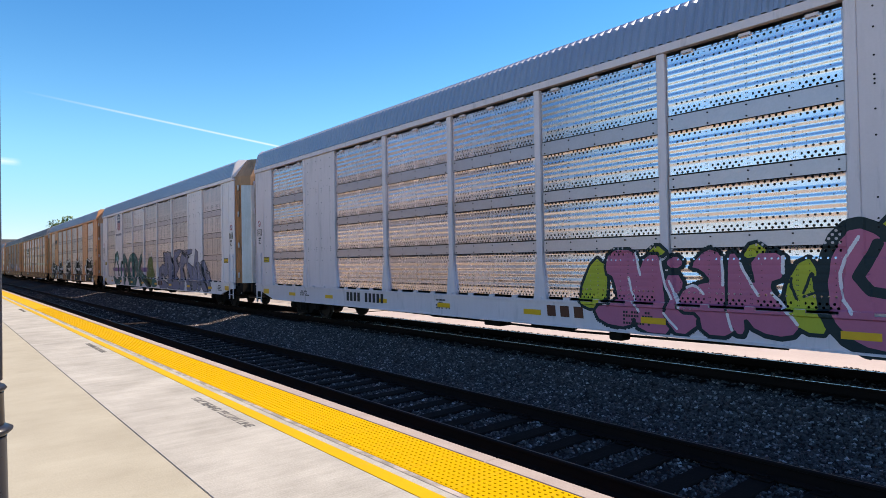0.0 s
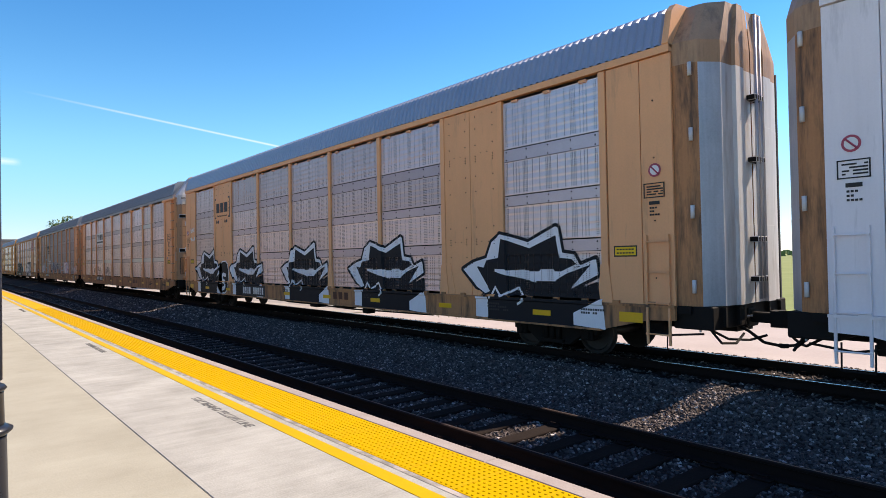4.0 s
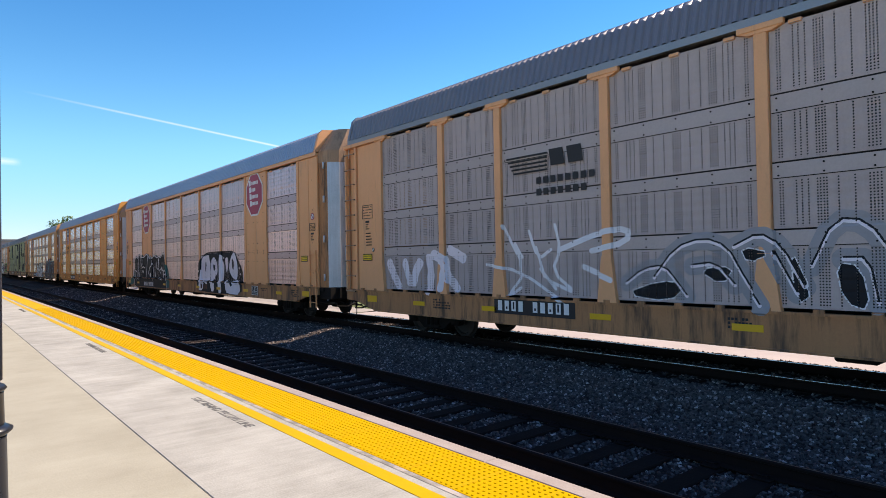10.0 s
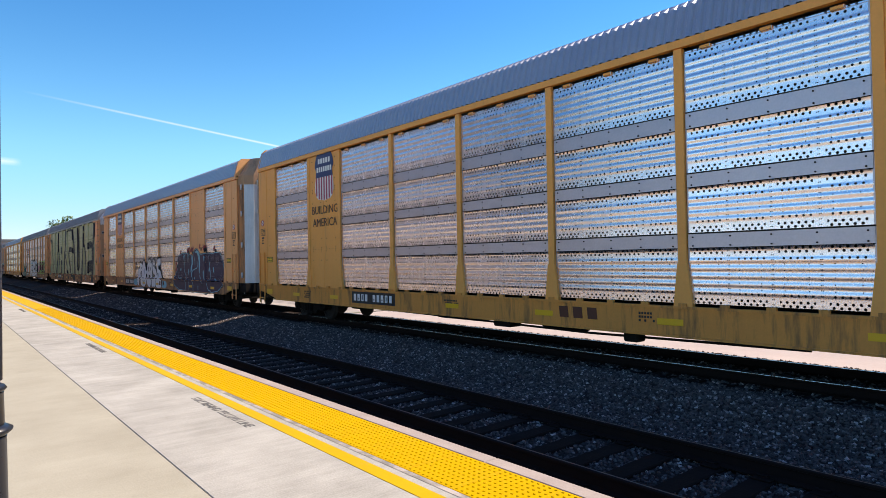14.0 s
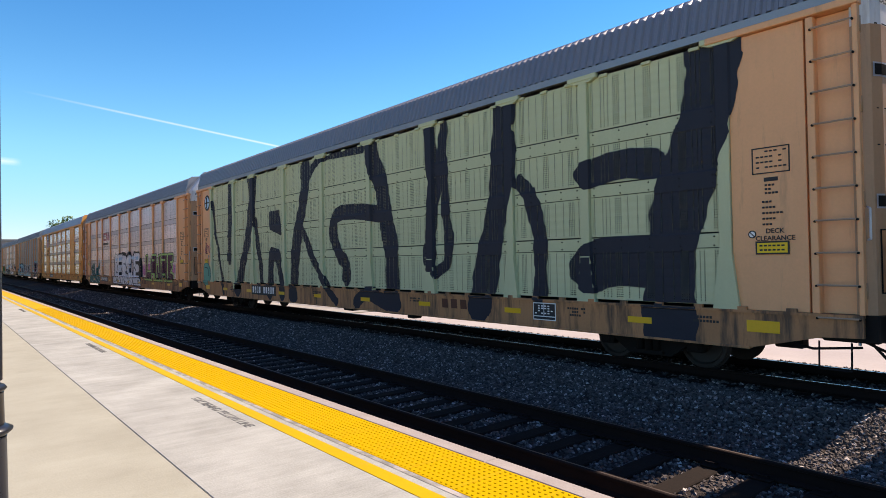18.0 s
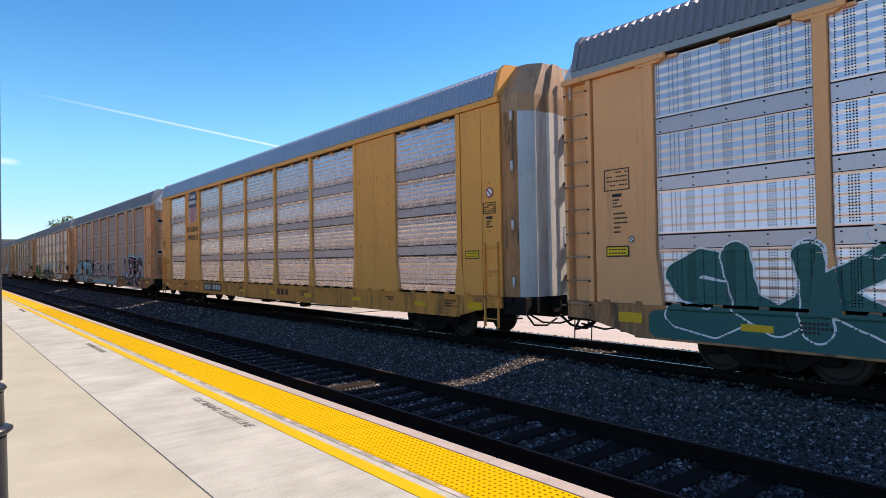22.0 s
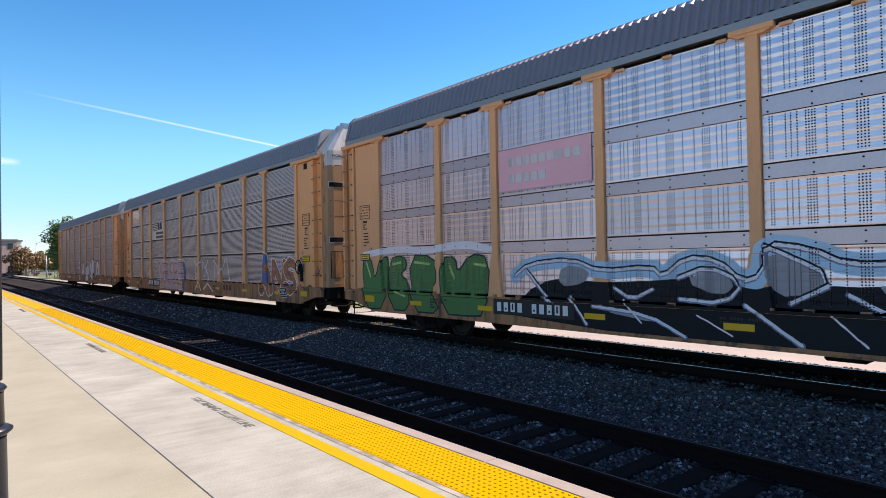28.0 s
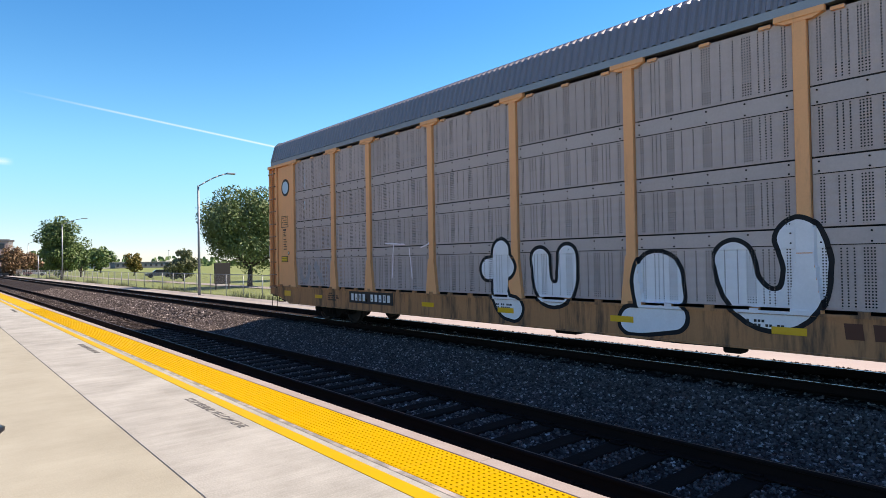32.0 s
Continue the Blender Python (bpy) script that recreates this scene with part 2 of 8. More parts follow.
s_olive = spray("olive_green_spray", (0.16, 0.19, 0.055))
s_lilac = spray("faded_lilac_spray", (0.27, 0.16, 0.33))
s_red = spray("dull_red_spray", (0.30, 0.05, 0.06))
s_mint = spray("mint_green_spray", (0.12, 0.33, 0.25))
s_blue = spray("blue_spray", (0.10, 0.16, 0.36))

# ---- mesh helpers ----
def box(bm, x0, x1, y0, y1, z0, z1, mi=0):
    v = [bm.verts.new((x, y, z)) for x in (x0, x1) for y in (y0, y1) for z in (z0, z1)]
    for f in ((0, 1, 3, 2), (4, 6, 7, 5), (0, 4, 5, 1), (2, 3, 7, 6), (0, 2, 6, 4), (1, 5, 7, 3)):
        bm.faces.new([v[i] for i in f]).material_index = mi


def bevel_box(bm, x0, x1, y0, y1, z0, z1, r=0.01, mi=0):
    b = bmesh.new()
    box(b, x0, x1, y0, y1, z0, z1, mi)
    bmesh.ops.bevel(b, geom=b.edges[:], offset=r, segments=1, affect="EDGES")
    join(bm, b)


def join(bm, other):
    me = bpy.data.meshes.new("tmp")
    other.to_mesh(me)
    other.free()
    bm.from_mesh(me)
    bpy.data.meshes.remove(me)


def rod(bm, a, b, r, sides=8, mi=0, r2=None):
    a, b = Vector(a), Vector(b)
    q = (b - a).to_track_quat("Z", "Y")
    rings = []
    for p, rr in ((a, r), (b, r if r2 is None else r2)):
        rings.append([bm.verts.new(p + q @ Vector((math.cos(k * math.tau / sides) * rr, math.sin(k * math.tau / sides) * rr, 0))) for k in range(sides)])
    for k in range(sides):
        f = bm.faces.new((rings[0][k], rings[0][(k + 1) % sides], rings[1][(k + 1) % sides], rings[1][k]))
        f.material_index, f.smooth = mi, sides > 6
    bm.faces.new(rings[0][::-1]).material_index = mi
    bm.faces.new(rings[1]).material_index = mi


def pipe(bm, pts, r, sides=6, mi=0):
    for a, b in zip(pts[:-1], pts[1:]):
        rod(bm, a, b, r, sides, mi)


def prism(bm, outline, lo, hi, axis="x", mi=0):
    """Outline in the two other axes (in cyclic order y,z / z,x / x,y), drawn out from lo to hi along axis."""
    def at(p, h):
        return {"x": (h, p[0], p[1]), "y": (p[1], h, p[0]), "z": (p[0], p[1], h)}[axis]
    a = [bm.verts.new(at(p, lo)) for p in outline]
    b = [bm.verts.new(at(p, hi)) for p in outline]
    n = len(outline)
    for k in range(n):
        bm.faces.new((a[k], a[(k + 1) % n], b[(k + 1) % n], b[k])).material_index = mi
    bm.faces.new(a[::-1]).material_index = mi
    bm.faces.new(b).material_index = mi


def lathe(bm, prof, axis_at=(0, 0), sides=20, mi=0):
    """Turned round the vertical through axis_at; prof: (radius, z)."""
    rings = [[bm.verts.new((axis_at[0] + r * math.cos(k * math.tau / sides), axis_at[1] + r * math.sin(k * math.tau / sides), z)) for k in range(sides)] for r, z in prof]
    for a, b in zip(rings[:-1], rings[1:]):
        for k in range(sides):
            f = bm.faces.new((a[k], a[(k + 1) % sides], b[(k + 1) % sides], b[k]))
            f.smooth, f.material_index = True, mi
    bm.faces.new(rings[-1]).material_index = mi


def meshed(name, bm, mats):
    bmesh.ops.recalc_face_normals(bm, faces=bm.faces[:])
    me = bpy.data.meshes.new(name)
    bm.to_mesh(me)
    bm.free()
    for m in (mats if isinstance(mats, (list, tuple)) else [mats]):
        me.materials.append(m)
    return me


def part(name, bm, material, parent=None, label="", at=None):
    me = bm if isinstance(bm, bpy.types.Mesh) else meshed(name, bm, material)
    ob = new(name, me)
    ob.parent = parent
    if at is not None:
        ob.location = at
    return tagged(ob, label) if label else ob


MESHES = {}


def cached(key, make):
    if key not in MESHES:
        MESHES[key] = make()
    return MESHES[key]


# ---- the autorack wagons ----
# A wagon's space: x across (its near side is negative), y along the rails, z from rail top.
ROWS = [(1.185, 2.36, 0.26), (2.36, 3.36, 0.25), (3.36, 4.38, 0.29), (4.38, 5.40, 0.0)]   # foot, head, flat band at the head


def relief(style, h, hr):
    """How far the sheet stands out at height h above its foot; its ribbed zone is hr high."""
    if h > hr:
        return 0.022
    if style == "round":
        u = (h - 0.14) / (hr - 0.28)
        if u < 0 or u > 1:
            return 0.006
        return 0.0095 - 0.0037 * math.cos(u * round(hr / 0.17) * math.tau)
    if style == "slot":
        return 0.004
    if style == "faint":
        return 0.010 + 0.003 * math.sin(h * math.tau / 0.16)
    a = h * math.tau / 0.145
    return 0.012 + 0.0036 * (math.sin(a) + 0.35 * math.sin(2 * a))


def panel_mesh(style, width, row, material, band_mat, clip_mat):
    z0, z1, band = row
    if style == "slot":
        band = min(band, 0.09)
    hgt, hr = z1 - z0 - (0.055 if style == "slot" else 0.026), z1 - z0 - band
    hs = []
    if style == "round":
        hs = [0.0, 0.07] + list(np.linspace(0.14, hr - 0.14, 57)) + [hr - 0.07, hr - 0.004]
    else:
        hs = list(np.linspace(0, hr - 0.004, {"wave": 64, "faint": 36}.get(style, 3)))
    if band:
        hs += [hr + 0.008, hgt]
    bm = bmesh.new()
    uv = bm.loops.layers.uv.new("UVMap")
    w = width / 2
    rows = []
    for h in hs:
        d = -HALF + 0.03 - relief(style, h, hr)
        v = h if h <= hr else 9.0
        rows.append(([bm.verts.new((d, y, h)) for y in (w, -w)], v))
    for (a, va), (b, vb) in zip(rows[:-1], rows[1:]):
        f = bm.faces.new((a[0], a[1], b[1], b[0]))
        f.smooth = bool(style != "slot" and va < 8.0)
        # the step below the band is coloured black for the shade in its gap
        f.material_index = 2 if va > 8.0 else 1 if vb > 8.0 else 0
        for loop, (y, v) in zip(f.loops, ((w, va), (-w, va), (-w, vb), (w, vb))):
            loop[uv].uv = (v, hr)
    # folded rims
    for s in (w, -w):
        box(bm, -HALF + 0.02, -HALF + 0.08, s - 0.012, s + 0.012, 0, hgt, 2)
    box(bm, -HALF + 0.02, -HALF + 0.06, -w, w, hgt - 0.01, hgt, 2)
    # bolts along the band
    if band:
        for k in range(5):
            y = (k / 4 - 0.5) * (width - 0.16)
            for h in ((hr + 0.04, hgt - 0.05) if style != "slot" else (hr + band / 2,)):
                rod(bm, (-HALF + 0.01, y, h), (-HALF - 0.008, y, h), 0.014, 6, 1)
    # hanger clips under the eave
    if not row[2] and style != "slot":
        for k in (-0.36, 0.0, 0.36):
            bevel_box(bm, -HALF - 0.02, -HALF + 0.05, k * width - 0.09, k * width + 0.09, hgt - 0.012, hgt + 0.045, 0.006, 3)
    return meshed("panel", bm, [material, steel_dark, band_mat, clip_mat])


def post_mesh(kind, material):
    bm = bmesh.new()
    if kind == "flush":
        bevel_box(bm, -HALF - 0.035, -HALF + 0.06, -0.075, 0.075, SILL1, 5.46, 0.008)
        prism(bm, [(-0.17, SILL1), (0.17, SILL1), (0.085, 1.85), (-0.085, 1.85)], -HALF - 0.042, -HALF + 0.05)
    else:
        bevel_box(bm, -HALF - 0.05, -HALF + 0.06, -0.095, 0.095, SILL1, 5.42, 0.008)
        prism(bm, [(-0.21, SILL1), (0.21, SILL1), (0.105, 2.0), (-0.105, 2.0)], -HALF - 0.068, -HALF + 0.05)
        bevel_box(bm, -HALF - 0.075, -HALF + 0.02, -0.34, 0.34, 5.38, 5.475, 0.01)
        prism(bm, [(-0.30, 5.38), (-0.18, 5.33), (0.18, 5.33), (0.30, 5.38)], -HALF - 0.06, -HALF + 0.02)
    return meshed("post", bm, material)


def roof_mesh(material, rim, end):
    bm = bmesh.new()
    prof = [(-HALF - 0.04, 5.60), (-HALF + 0.12, 6.19), (-HALF + 0.26, 6.33), (-0.6, 6.40), (0.0, 6.42), (0.6, 6.40), (HALF - 0.26, 6.33), (HALF - 0.12, 6.19), (HALF + 0.04, 5.60)]
    ys, lift = [], []
    y = -end + 0.1
    while y < end - 0.1:
        ys += [y, y + 0.055, y + 0.085, y + 0.14]
        lift += [0, 0, 0.045, 0.045]
        y += 0.17
    prev = None
    for y, up in zip(ys, lift):
        cur = [bm.verts.new((x + math.copysign(up * 0.85, x) * (abs(x) > 1.36), y, z + up * 0.3 * (abs(x) > 1.36))) for x, z in prof]
        if prev:
            for k in range(len(prof) - 1):
                bm.faces.new((prev[k], prev[k + 1], cur[k + 1], cur[k]))
        prev = cur
    # eave rails, ridge cap ends
    for s in (-1, 1):
        x0, x1 = sorted((s * (HALF + 0.06), s * (HALF - 0.06)))
        box(bm, x0, x1, -end, end, 5.47, 5.60, 1)
    for y in (-end + 0.06, end - 0.06):
        prism(bm, [(z + 0.02, x * 1.02) for x, z in prof] + [(5.55, HALF), (5.55, -HALF)], y - 0.06, y + 0.06, "y", 1)
    return meshed("roof", bm, [material, rim])


def sill_mesh(material, deep, end):
    bm = bmesh.new()
    b = SILL0 - deep
    for s in (-1, 1):
        x0, x1 = sorted((s * (HALF + 0.045), s * (HALF - 0.02)))
        prism(bm, [(-end, b + 0.26), (-end + 0.5, b + 0.24), (-end + 1.5, b), (end - 1.5, b), (end - 0.5, b + 0.24), (end, b + 0.26), (end, SILL1), (-end, SILL1)], x0, x1)
        x0, x1 = sorted((s * (HALF + 0.075), s * (HALF - 0.05)))
        box(bm, x0, x1, -end, end, SILL1 - 0.03, SILL1 + 0.012)
        box(bm, x0, x1, -end + 1.5, end - 1.5, b - 0.02, b + 0.015)
        for k in range(-18, 19):
            y = k * BAY / 4
            x0, x1 = sorted((s * (HALF + 0.070), s * (HALF + 0.02)))
            box(bm, x0, x1, y - 0.07, y + 0.07, SILL1 + 0.01, SILL1 + 0.065)
    return meshed("side_sill", bm, material)


def frame_mesh():
    bm = bmesh.new()
    box(bm, -HALF + 0.02, HALF - 0.02, -13.4, 13.4, 1.0, 1.12)
    box(bm, -0.32, 0.32, -13.6, 13.6, 0.62, 1.0)
    for k in range(-6, 7):
        prism(bm, [(1.0, -1.45), (1.0, 1.45), (0.66, 0.4), (0.66, -0.4)], k * 1.9 - 0.04, k * 1.9 + 0.04, "y")
    for e in (-1, 1):
        y0, y1 = sorted((e * 13.05, e * 13.74))
        bevel_box(bm, -1.46, 1.46, y0, y1, 0.74, 1.13, 0.02)
        for x in (-1.1, -0.6, 0.6, 1.1):
            box(bm, x - 0.03, x + 0.03, min(e * 13.7, e * 13.8), max(e * 13.7, e * 13.8), 0.78, 1.1)
        pipe(bm, [(-1.25, e * 13.6, 0.72), (-1.2, e * 13.75, 0.52), (-0.9, e * 13.85, 0.50), (-0.5, e * 13.8, 0.62)], 0.022)
        pipe(bm, [(-1.4, e * 12.4, 0.70), (-1.38, e * 12.9, 0.60), (-1.3, e * 13.5, 0.66)], 0.02)
        bevel_box(bm, -1.2, -0.95, min(e * 12.3, e * 12.7), max(e * 12.3, e * 12.7), 0.55, 0.8, 0.02)
    # brake gear, reservoirs, pipes
    rod(bm, (-0.95, -1.8, 0.66), (-0.95, -0.7, 0.66), 0.20, 14)
    rod(bm, (-0.95, 1.2, 0.60), (-0.95, 2.9, 0.60), 0.15, 14)
    bevel_box(bm, -1.25, -0.85, 0.1, 0.65, 0.42, 0.75, 0.03)
    bevel_box(bm, -1.35, -1.05, -3.2, -2.9, 0.40, 0.8, 0.03)
    pipe(bm, [(-1.3, -9, 0.62), (-1.3, 4, 0.58), (-1.2, 9, 0.62)], 0.03)
    pipe(bm, [(-1.1, -6, 0.52), (-1.1, -2, 0.46), (-0.9, 6, 0.52)], 0.025)
    return meshed("underframe", bm, steel_dark)


def wheelset_mesh():
    bm = bmesh.new()
    for s in (-1, 1):
        prof = [(0.0, 0.66), (0.10, 0.66), (0.10, 0.705), (0.33, 0.70), (0.38, 0.685), (0.44, 0.680), (0.455, 0.70), (0.42, 0.72), (0.418, 0.80), (0.36, 0.81), (0.33, 0.765), (0.13, 0.775), (0.11, 0.83), (0.0, 0.83)]
        n = 28
        rings = [[bm.verts.new((s * x, r * math.cos(k * math.tau / n), r * math.sin(k * math.tau / n))) for k in range(n)] for r, x in prof[1:-1]]
        for a, b in zip(rings[:-1], rings[1:]):
            for k in range(n):
                bm.faces.new((a[k], a[(k + 1) % n], b[(k + 1) % n], b[k]))
        bm.faces.new(rings[0])
        bm.faces.new(rings[-1])
        for k in range(3):
            a = k * math.tau / 3
            rod(bm, (s * 0.83, 0.06 * math.cos(a), 0.06 * math.sin(a)), (s * 0.85, 0.06 * math.cos(a), 0.06 * math.sin(a)), 0.018, 6)
    rod(bm, (-0.9, 0, 0), (0.9, 0, 0), 0.085, 12)
    return meshed("wheelset", bm, steel_wheel)


def side_frame_mesh():
    bm = bmesh.new()
    out = [(-1.12, 0.42), (-1.12, 0.58), (-0.70, 0.63), (-0.32, 0.76), (0.32, 0.76), (0.70, 0.63), (1.12, 0.58), (1.12, 0.42), (0.74, 0.40), (0.42, 0.17), (-0.42, 0.17), (-0.74, 0.40)]
    prism(bm, out, -0.07, 0.07)
    for y in (-0.89, 0.89):
        bevel_box(bm, -0.13, 0.09, y - 0.15, y + 0.15, 0.30, 0.56, 0.03)
        rod(bm, (-0.14, y, 0.42), (-0.16, y, 0.42), 0.09, 10)
    for y in (-0.17, 0.0, 0.17):
        rod(bm, (-0.10, y, 0.26), (-0.10, y, 0.60), 0.065, 10)
    box(bm, -0.14, 0.05, -0.30, 0.30, 0.20, 0.26)
    return meshed("side_frame", bm, steel_dark)


def bolster_mesh():
    bm = bmesh.new()
    bevel_box(bm, -1.0, 1.0, -0.2, 0.2, 0.45, 0.78, 0.03)
    for s in (-1, 1):
        rod(bm, (-0.8, s * 0.38, 0.40), (0.8, s * 0.38, 0.40), 0.05, 8)
        for x in (-0.75, 0.75):
            box(bm, x - 0.06, x + 0.06, s * 0.40 - 0.02, s * 0.40 + 0.06, 0.25, 0.55)
    return meshed("bolster", bm, steel_dark)


def coupler_mesh():
    bm = bmesh.new()
    bevel_box(bm, -0.22, 0.22, 13.3, 13.75, 0.70, 1.05, 0.02)
    bevel_box(bm, -0.09, 0.09, 13.7, 14.15, 0.78, 0.96, 0.02)
    prism(bm, [(-0.16, 14.1), (0.13, 14.05), (0.17, 14.22), (0.05, 14.30), (-0.05, 14.42), (-0.15, 14.38)], 0.72, 1.0, "z")
    return meshed("coupler", bm, steel_dark)


def hose_mesh():
    bm = bmesh.new()
    pts = [(-0.3, 13.5, 0.80), (-0.34, 13.8, 0.66), (-0.30, 14.05, 0.47), (-0.2, 14.3, 0.42)]
    pipe(bm, pts, 0.028)
    pipe(bm, [(-0.2, 14.3, 0.42), (-0.12, 14.36, 0.42)], 0.04)
    return meshed("air_hose", bm, steel_dark)


def lever_mesh():
    bm = bmesh.new()
    pipe(bm, [(-1.35, 13.45, 0.95), (-0.4, 13.55, 0.86), (-0.15, 13.8, 0.9)], 0.02)
    pipe(bm, [(-1.35, 13.45, 0.95), (-1.40, 13.5, 0.84), (-1.42, 13.5, 0.70)], 0.02)
    return meshed("uncoupling_lever", bm, eave_grey)


def brake_pipe_mesh():
    bm = bmesh.new()
    pipe(bm, [(-1.0, 13.35, 0.75), (-0.85, 13.7, 0.55), (-0.5, 13.9, 0.52), (-0.3, 14.1, 0.6)], 0.022)
    return meshed("brake_pipe", bm, steel_dark)


def end_door_mesh(kind, low, high, side):
    """One leaf of the rounded double end doors."""
    bm = bmesh.new()
    path = [(-1.50, 13.50), (-1.49, 13.60), (-1.42, 13.72), (-1.25, 13.80), (-0.60, 13.87), (-0.02, 13.89)] if kind == "post" else \
           [(-1.50, 13.10), (-1.47, 13.42), (-1.40, 13.55), (-1.08, 13.78), (-0.72, 13.80), (-0.70, 13.86), (-0.40, 13.86), (-0.38, 13.80), (-0.02, 13.80)]
    split = 5.10 if kind == "post" else 5.22
    levels = [1.13, 1.5, 2.5, 2.51, 3.2, 4.28, 4.29, split, 5.30, 5.60, 6.05, 6.50 if kind == "post" else 6.36]
    rows = []
    for z in levels:
        inset = 0.0 if z < 5.7 else (z - 5.7) * 0.10
        sx = 1.0 if z < 5.6 else 1.0 - (z - 5.6) * 0.46
        rows.append([bm.verts.new((side * -x * sx, y - inset + (0.002 if z in (2.5, 4.28) else 0), z)) for x, y in path])
    for a, b, z in zip(rows[:-1], rows[1:], levels):
        for k in range(len(path) - 1):
            f = bm.faces.new((a[k], a[k + 1], b[k + 1], b[k]))
            f.material_index = 1 if z >= split else 0
            if kind == "post" and k == len(path) - 2:
                f.material_index = 5
            # flush corner faces: darker sill colour stands for shade between the wagons
            if kind == "flush" and k < 3:
                f.material_index = 4 if k == 2 and z < split else 2 if z < split else 1
    # flashing along the top, hatch, locking bar, brackets, hinges
    for k in range(2, len(path) - 1 if kind == "post" else 2):
        (xa, ya), (xb, yb) = path[k], path[k + 1]
        xa, xb = side * -xa * 0.62, side * -xb * 0.62
        bm.faces.new([bm.verts.new(p) for p in ((xa, ya - 0.06, 6.36), (xb, yb - 0.06, 6.36), (xb, yb - 0.06, 6.56), (xa, ya - 0.06, 6.56))]).material_index = 4
    if kind == "post":
        px, py = [x for x, y in path], [y for x, y in path]

        def strip(x0, x1, z0, z1, mi, off):
            xs = np.linspace(x0, x1, 7)
            low, high = ([bm.verts.new((side * -x, float(np.interp(x, px, py)) + off, z)) for x in xs] for z in (z0, z1))
            for k in range(6):
                bm.faces.new((low[k], low[k + 1], high[k + 1], high[k])).material_index = mi
        for z in (2.68, 4.48):
            strip(-1.40, -0.72, z - 0.10, z + 0.10, 4, 0.008)
            strip(-1.38, -0.74, z - 0.075, z + 0.075, 3, 0.014)
        strip(-1.36, -0.95, 1.42, 2.30, 3, 0.008)
        strip(-1.34, -0.97, 1.44, 2.28, 2, 0.014)
        for z in (2.25, 4.05):
            bevel_box(bm, side * 0.16 - 0.045, side * 0.16 + 0.045, 13.86, 13.95, z, z + 0.55, 0.01, 3)
        for z in (3.45, 3.95, 5.11):
            strip(-1.49, -0.62, z - 0.009, z + 0.009, 3, 0.005)
        strip(-1.495, -0.05, 1.13, 1.24, 2, 0.006)
        for z in (1.6, 2.1, 3.1, 3.7, 4.2, 4.9):
            for x in (-0.66, -0.56, -0.46, -0.36):
                y = float(np.interp(x, px, py))
                rod(bm, (side * -x, y, z), (side * -x, y + 0.012, z), 0.012, 6, 3)
        pipe(bm, [(side * 1.52, 13.66, 2.15), (side * 1.56, 13.70, 2.17), (side * 1.56, 13.70, 2.58), (side * 1.52, 13.66, 2.60)], 0.016, 6, 4)
    rod(bm, (side * 0.08, 13.93, 1.2), (side * 0.08, 13.93, 6.2), 0.03, 8, 4)
    for z in (1.5, 2.2, 3.6, 4.7):
        bevel_box(bm, side * 0.09 - 0.08, side * 0.09 + 0.08, 13.75, 13.95, z, z + 0.10, 0.01, 3)
    for z in (1.35, 2.6, 3.9, 5.0):
        rod(bm, (side * 1.49, 13.60 if kind == "post" else 13.45, z), (side * 1.49, 13.60 if kind == "post" else 13.45, z + 0.22), 0.035, 8, 0)
    return meshed("end_door", bm, [low, high, brown_sill, steel_dark, worn_zinc, crumpled])


def ladder_mesh(z0, z1, n, wide=0.42):
    bm = bmesh.new()
    for y in (-wide / 2, wide / 2):
        box(bm, -0.02, 0.02, y - 0.018, y + 0.018, z0, z1)
    for k in range(n):
        z = z0 + 0.18 + k * (z1 - z0 - 0.3) / (n - 1)
        rod(bm, (-0.03, -wide / 2, z), (-0.03, wide / 2, z), 0.014, 6)
        for y in (-wide / 2, wide / 2):
            rod(bm, (0.0, y, z), (-0.045, y, z), 0.022, 6)
    return bm


def rung_mesh():
    bm = bmesh.new()
    pipe(bm, [(0.04, -0.25, 0), (-0.03, -0.25, 0), (-0.03, 0.25, 0), (0.04, 0.25, 0)], 0.015)
    for y in (-0.26, 0.26):
        rod(bm, (-0.01, y, -0.01), (-0.04, y, -0.01), 0.017, 6, 1)
    return meshed("rung", bm, [rung_steel, steel_dark])


def text_mesh(words, size, material, offset=0.02, depth=0.0):
    cu = bpy.data.curves.new("words", "FONT")
    cu.body, cu.size, cu.align_x, cu.offset, cu.extrude = words, size, "CENTER", offset * size, depth
    cu.resolution_u = 2
    ob = bpy.data.objects.new("words", cu)
    me = bpy.data.meshes.new_from_object(ob)
    bpy.data.objects.remove(ob)
    bpy.data.curves.remove(cu)
    # letters read from +y to -y on the near side, facing -x
    me.transform(Matrix(((0, 0, -1, 0), (-1, 0, 0, 0), (0, 1, 0, 0), (0, 0, 0, 1))))
    me.materials.clear()
    me.materials.append(material)
    return me


def bars(bm, x, y, z, n, cw, ch, gap=0.25, thick=0.004, rnd=None):
    """A run of n character-sized bars, from y downwards along the side."""
    for k in range(n):
        a = y - k * cw * (1 + gap)
        lo = 0.0 if rnd is None else rnd.choice((0, 0, 0.3 * ch))
        box(bm, x - thick, x, a - cw, a, z + lo * 0, z + ch)


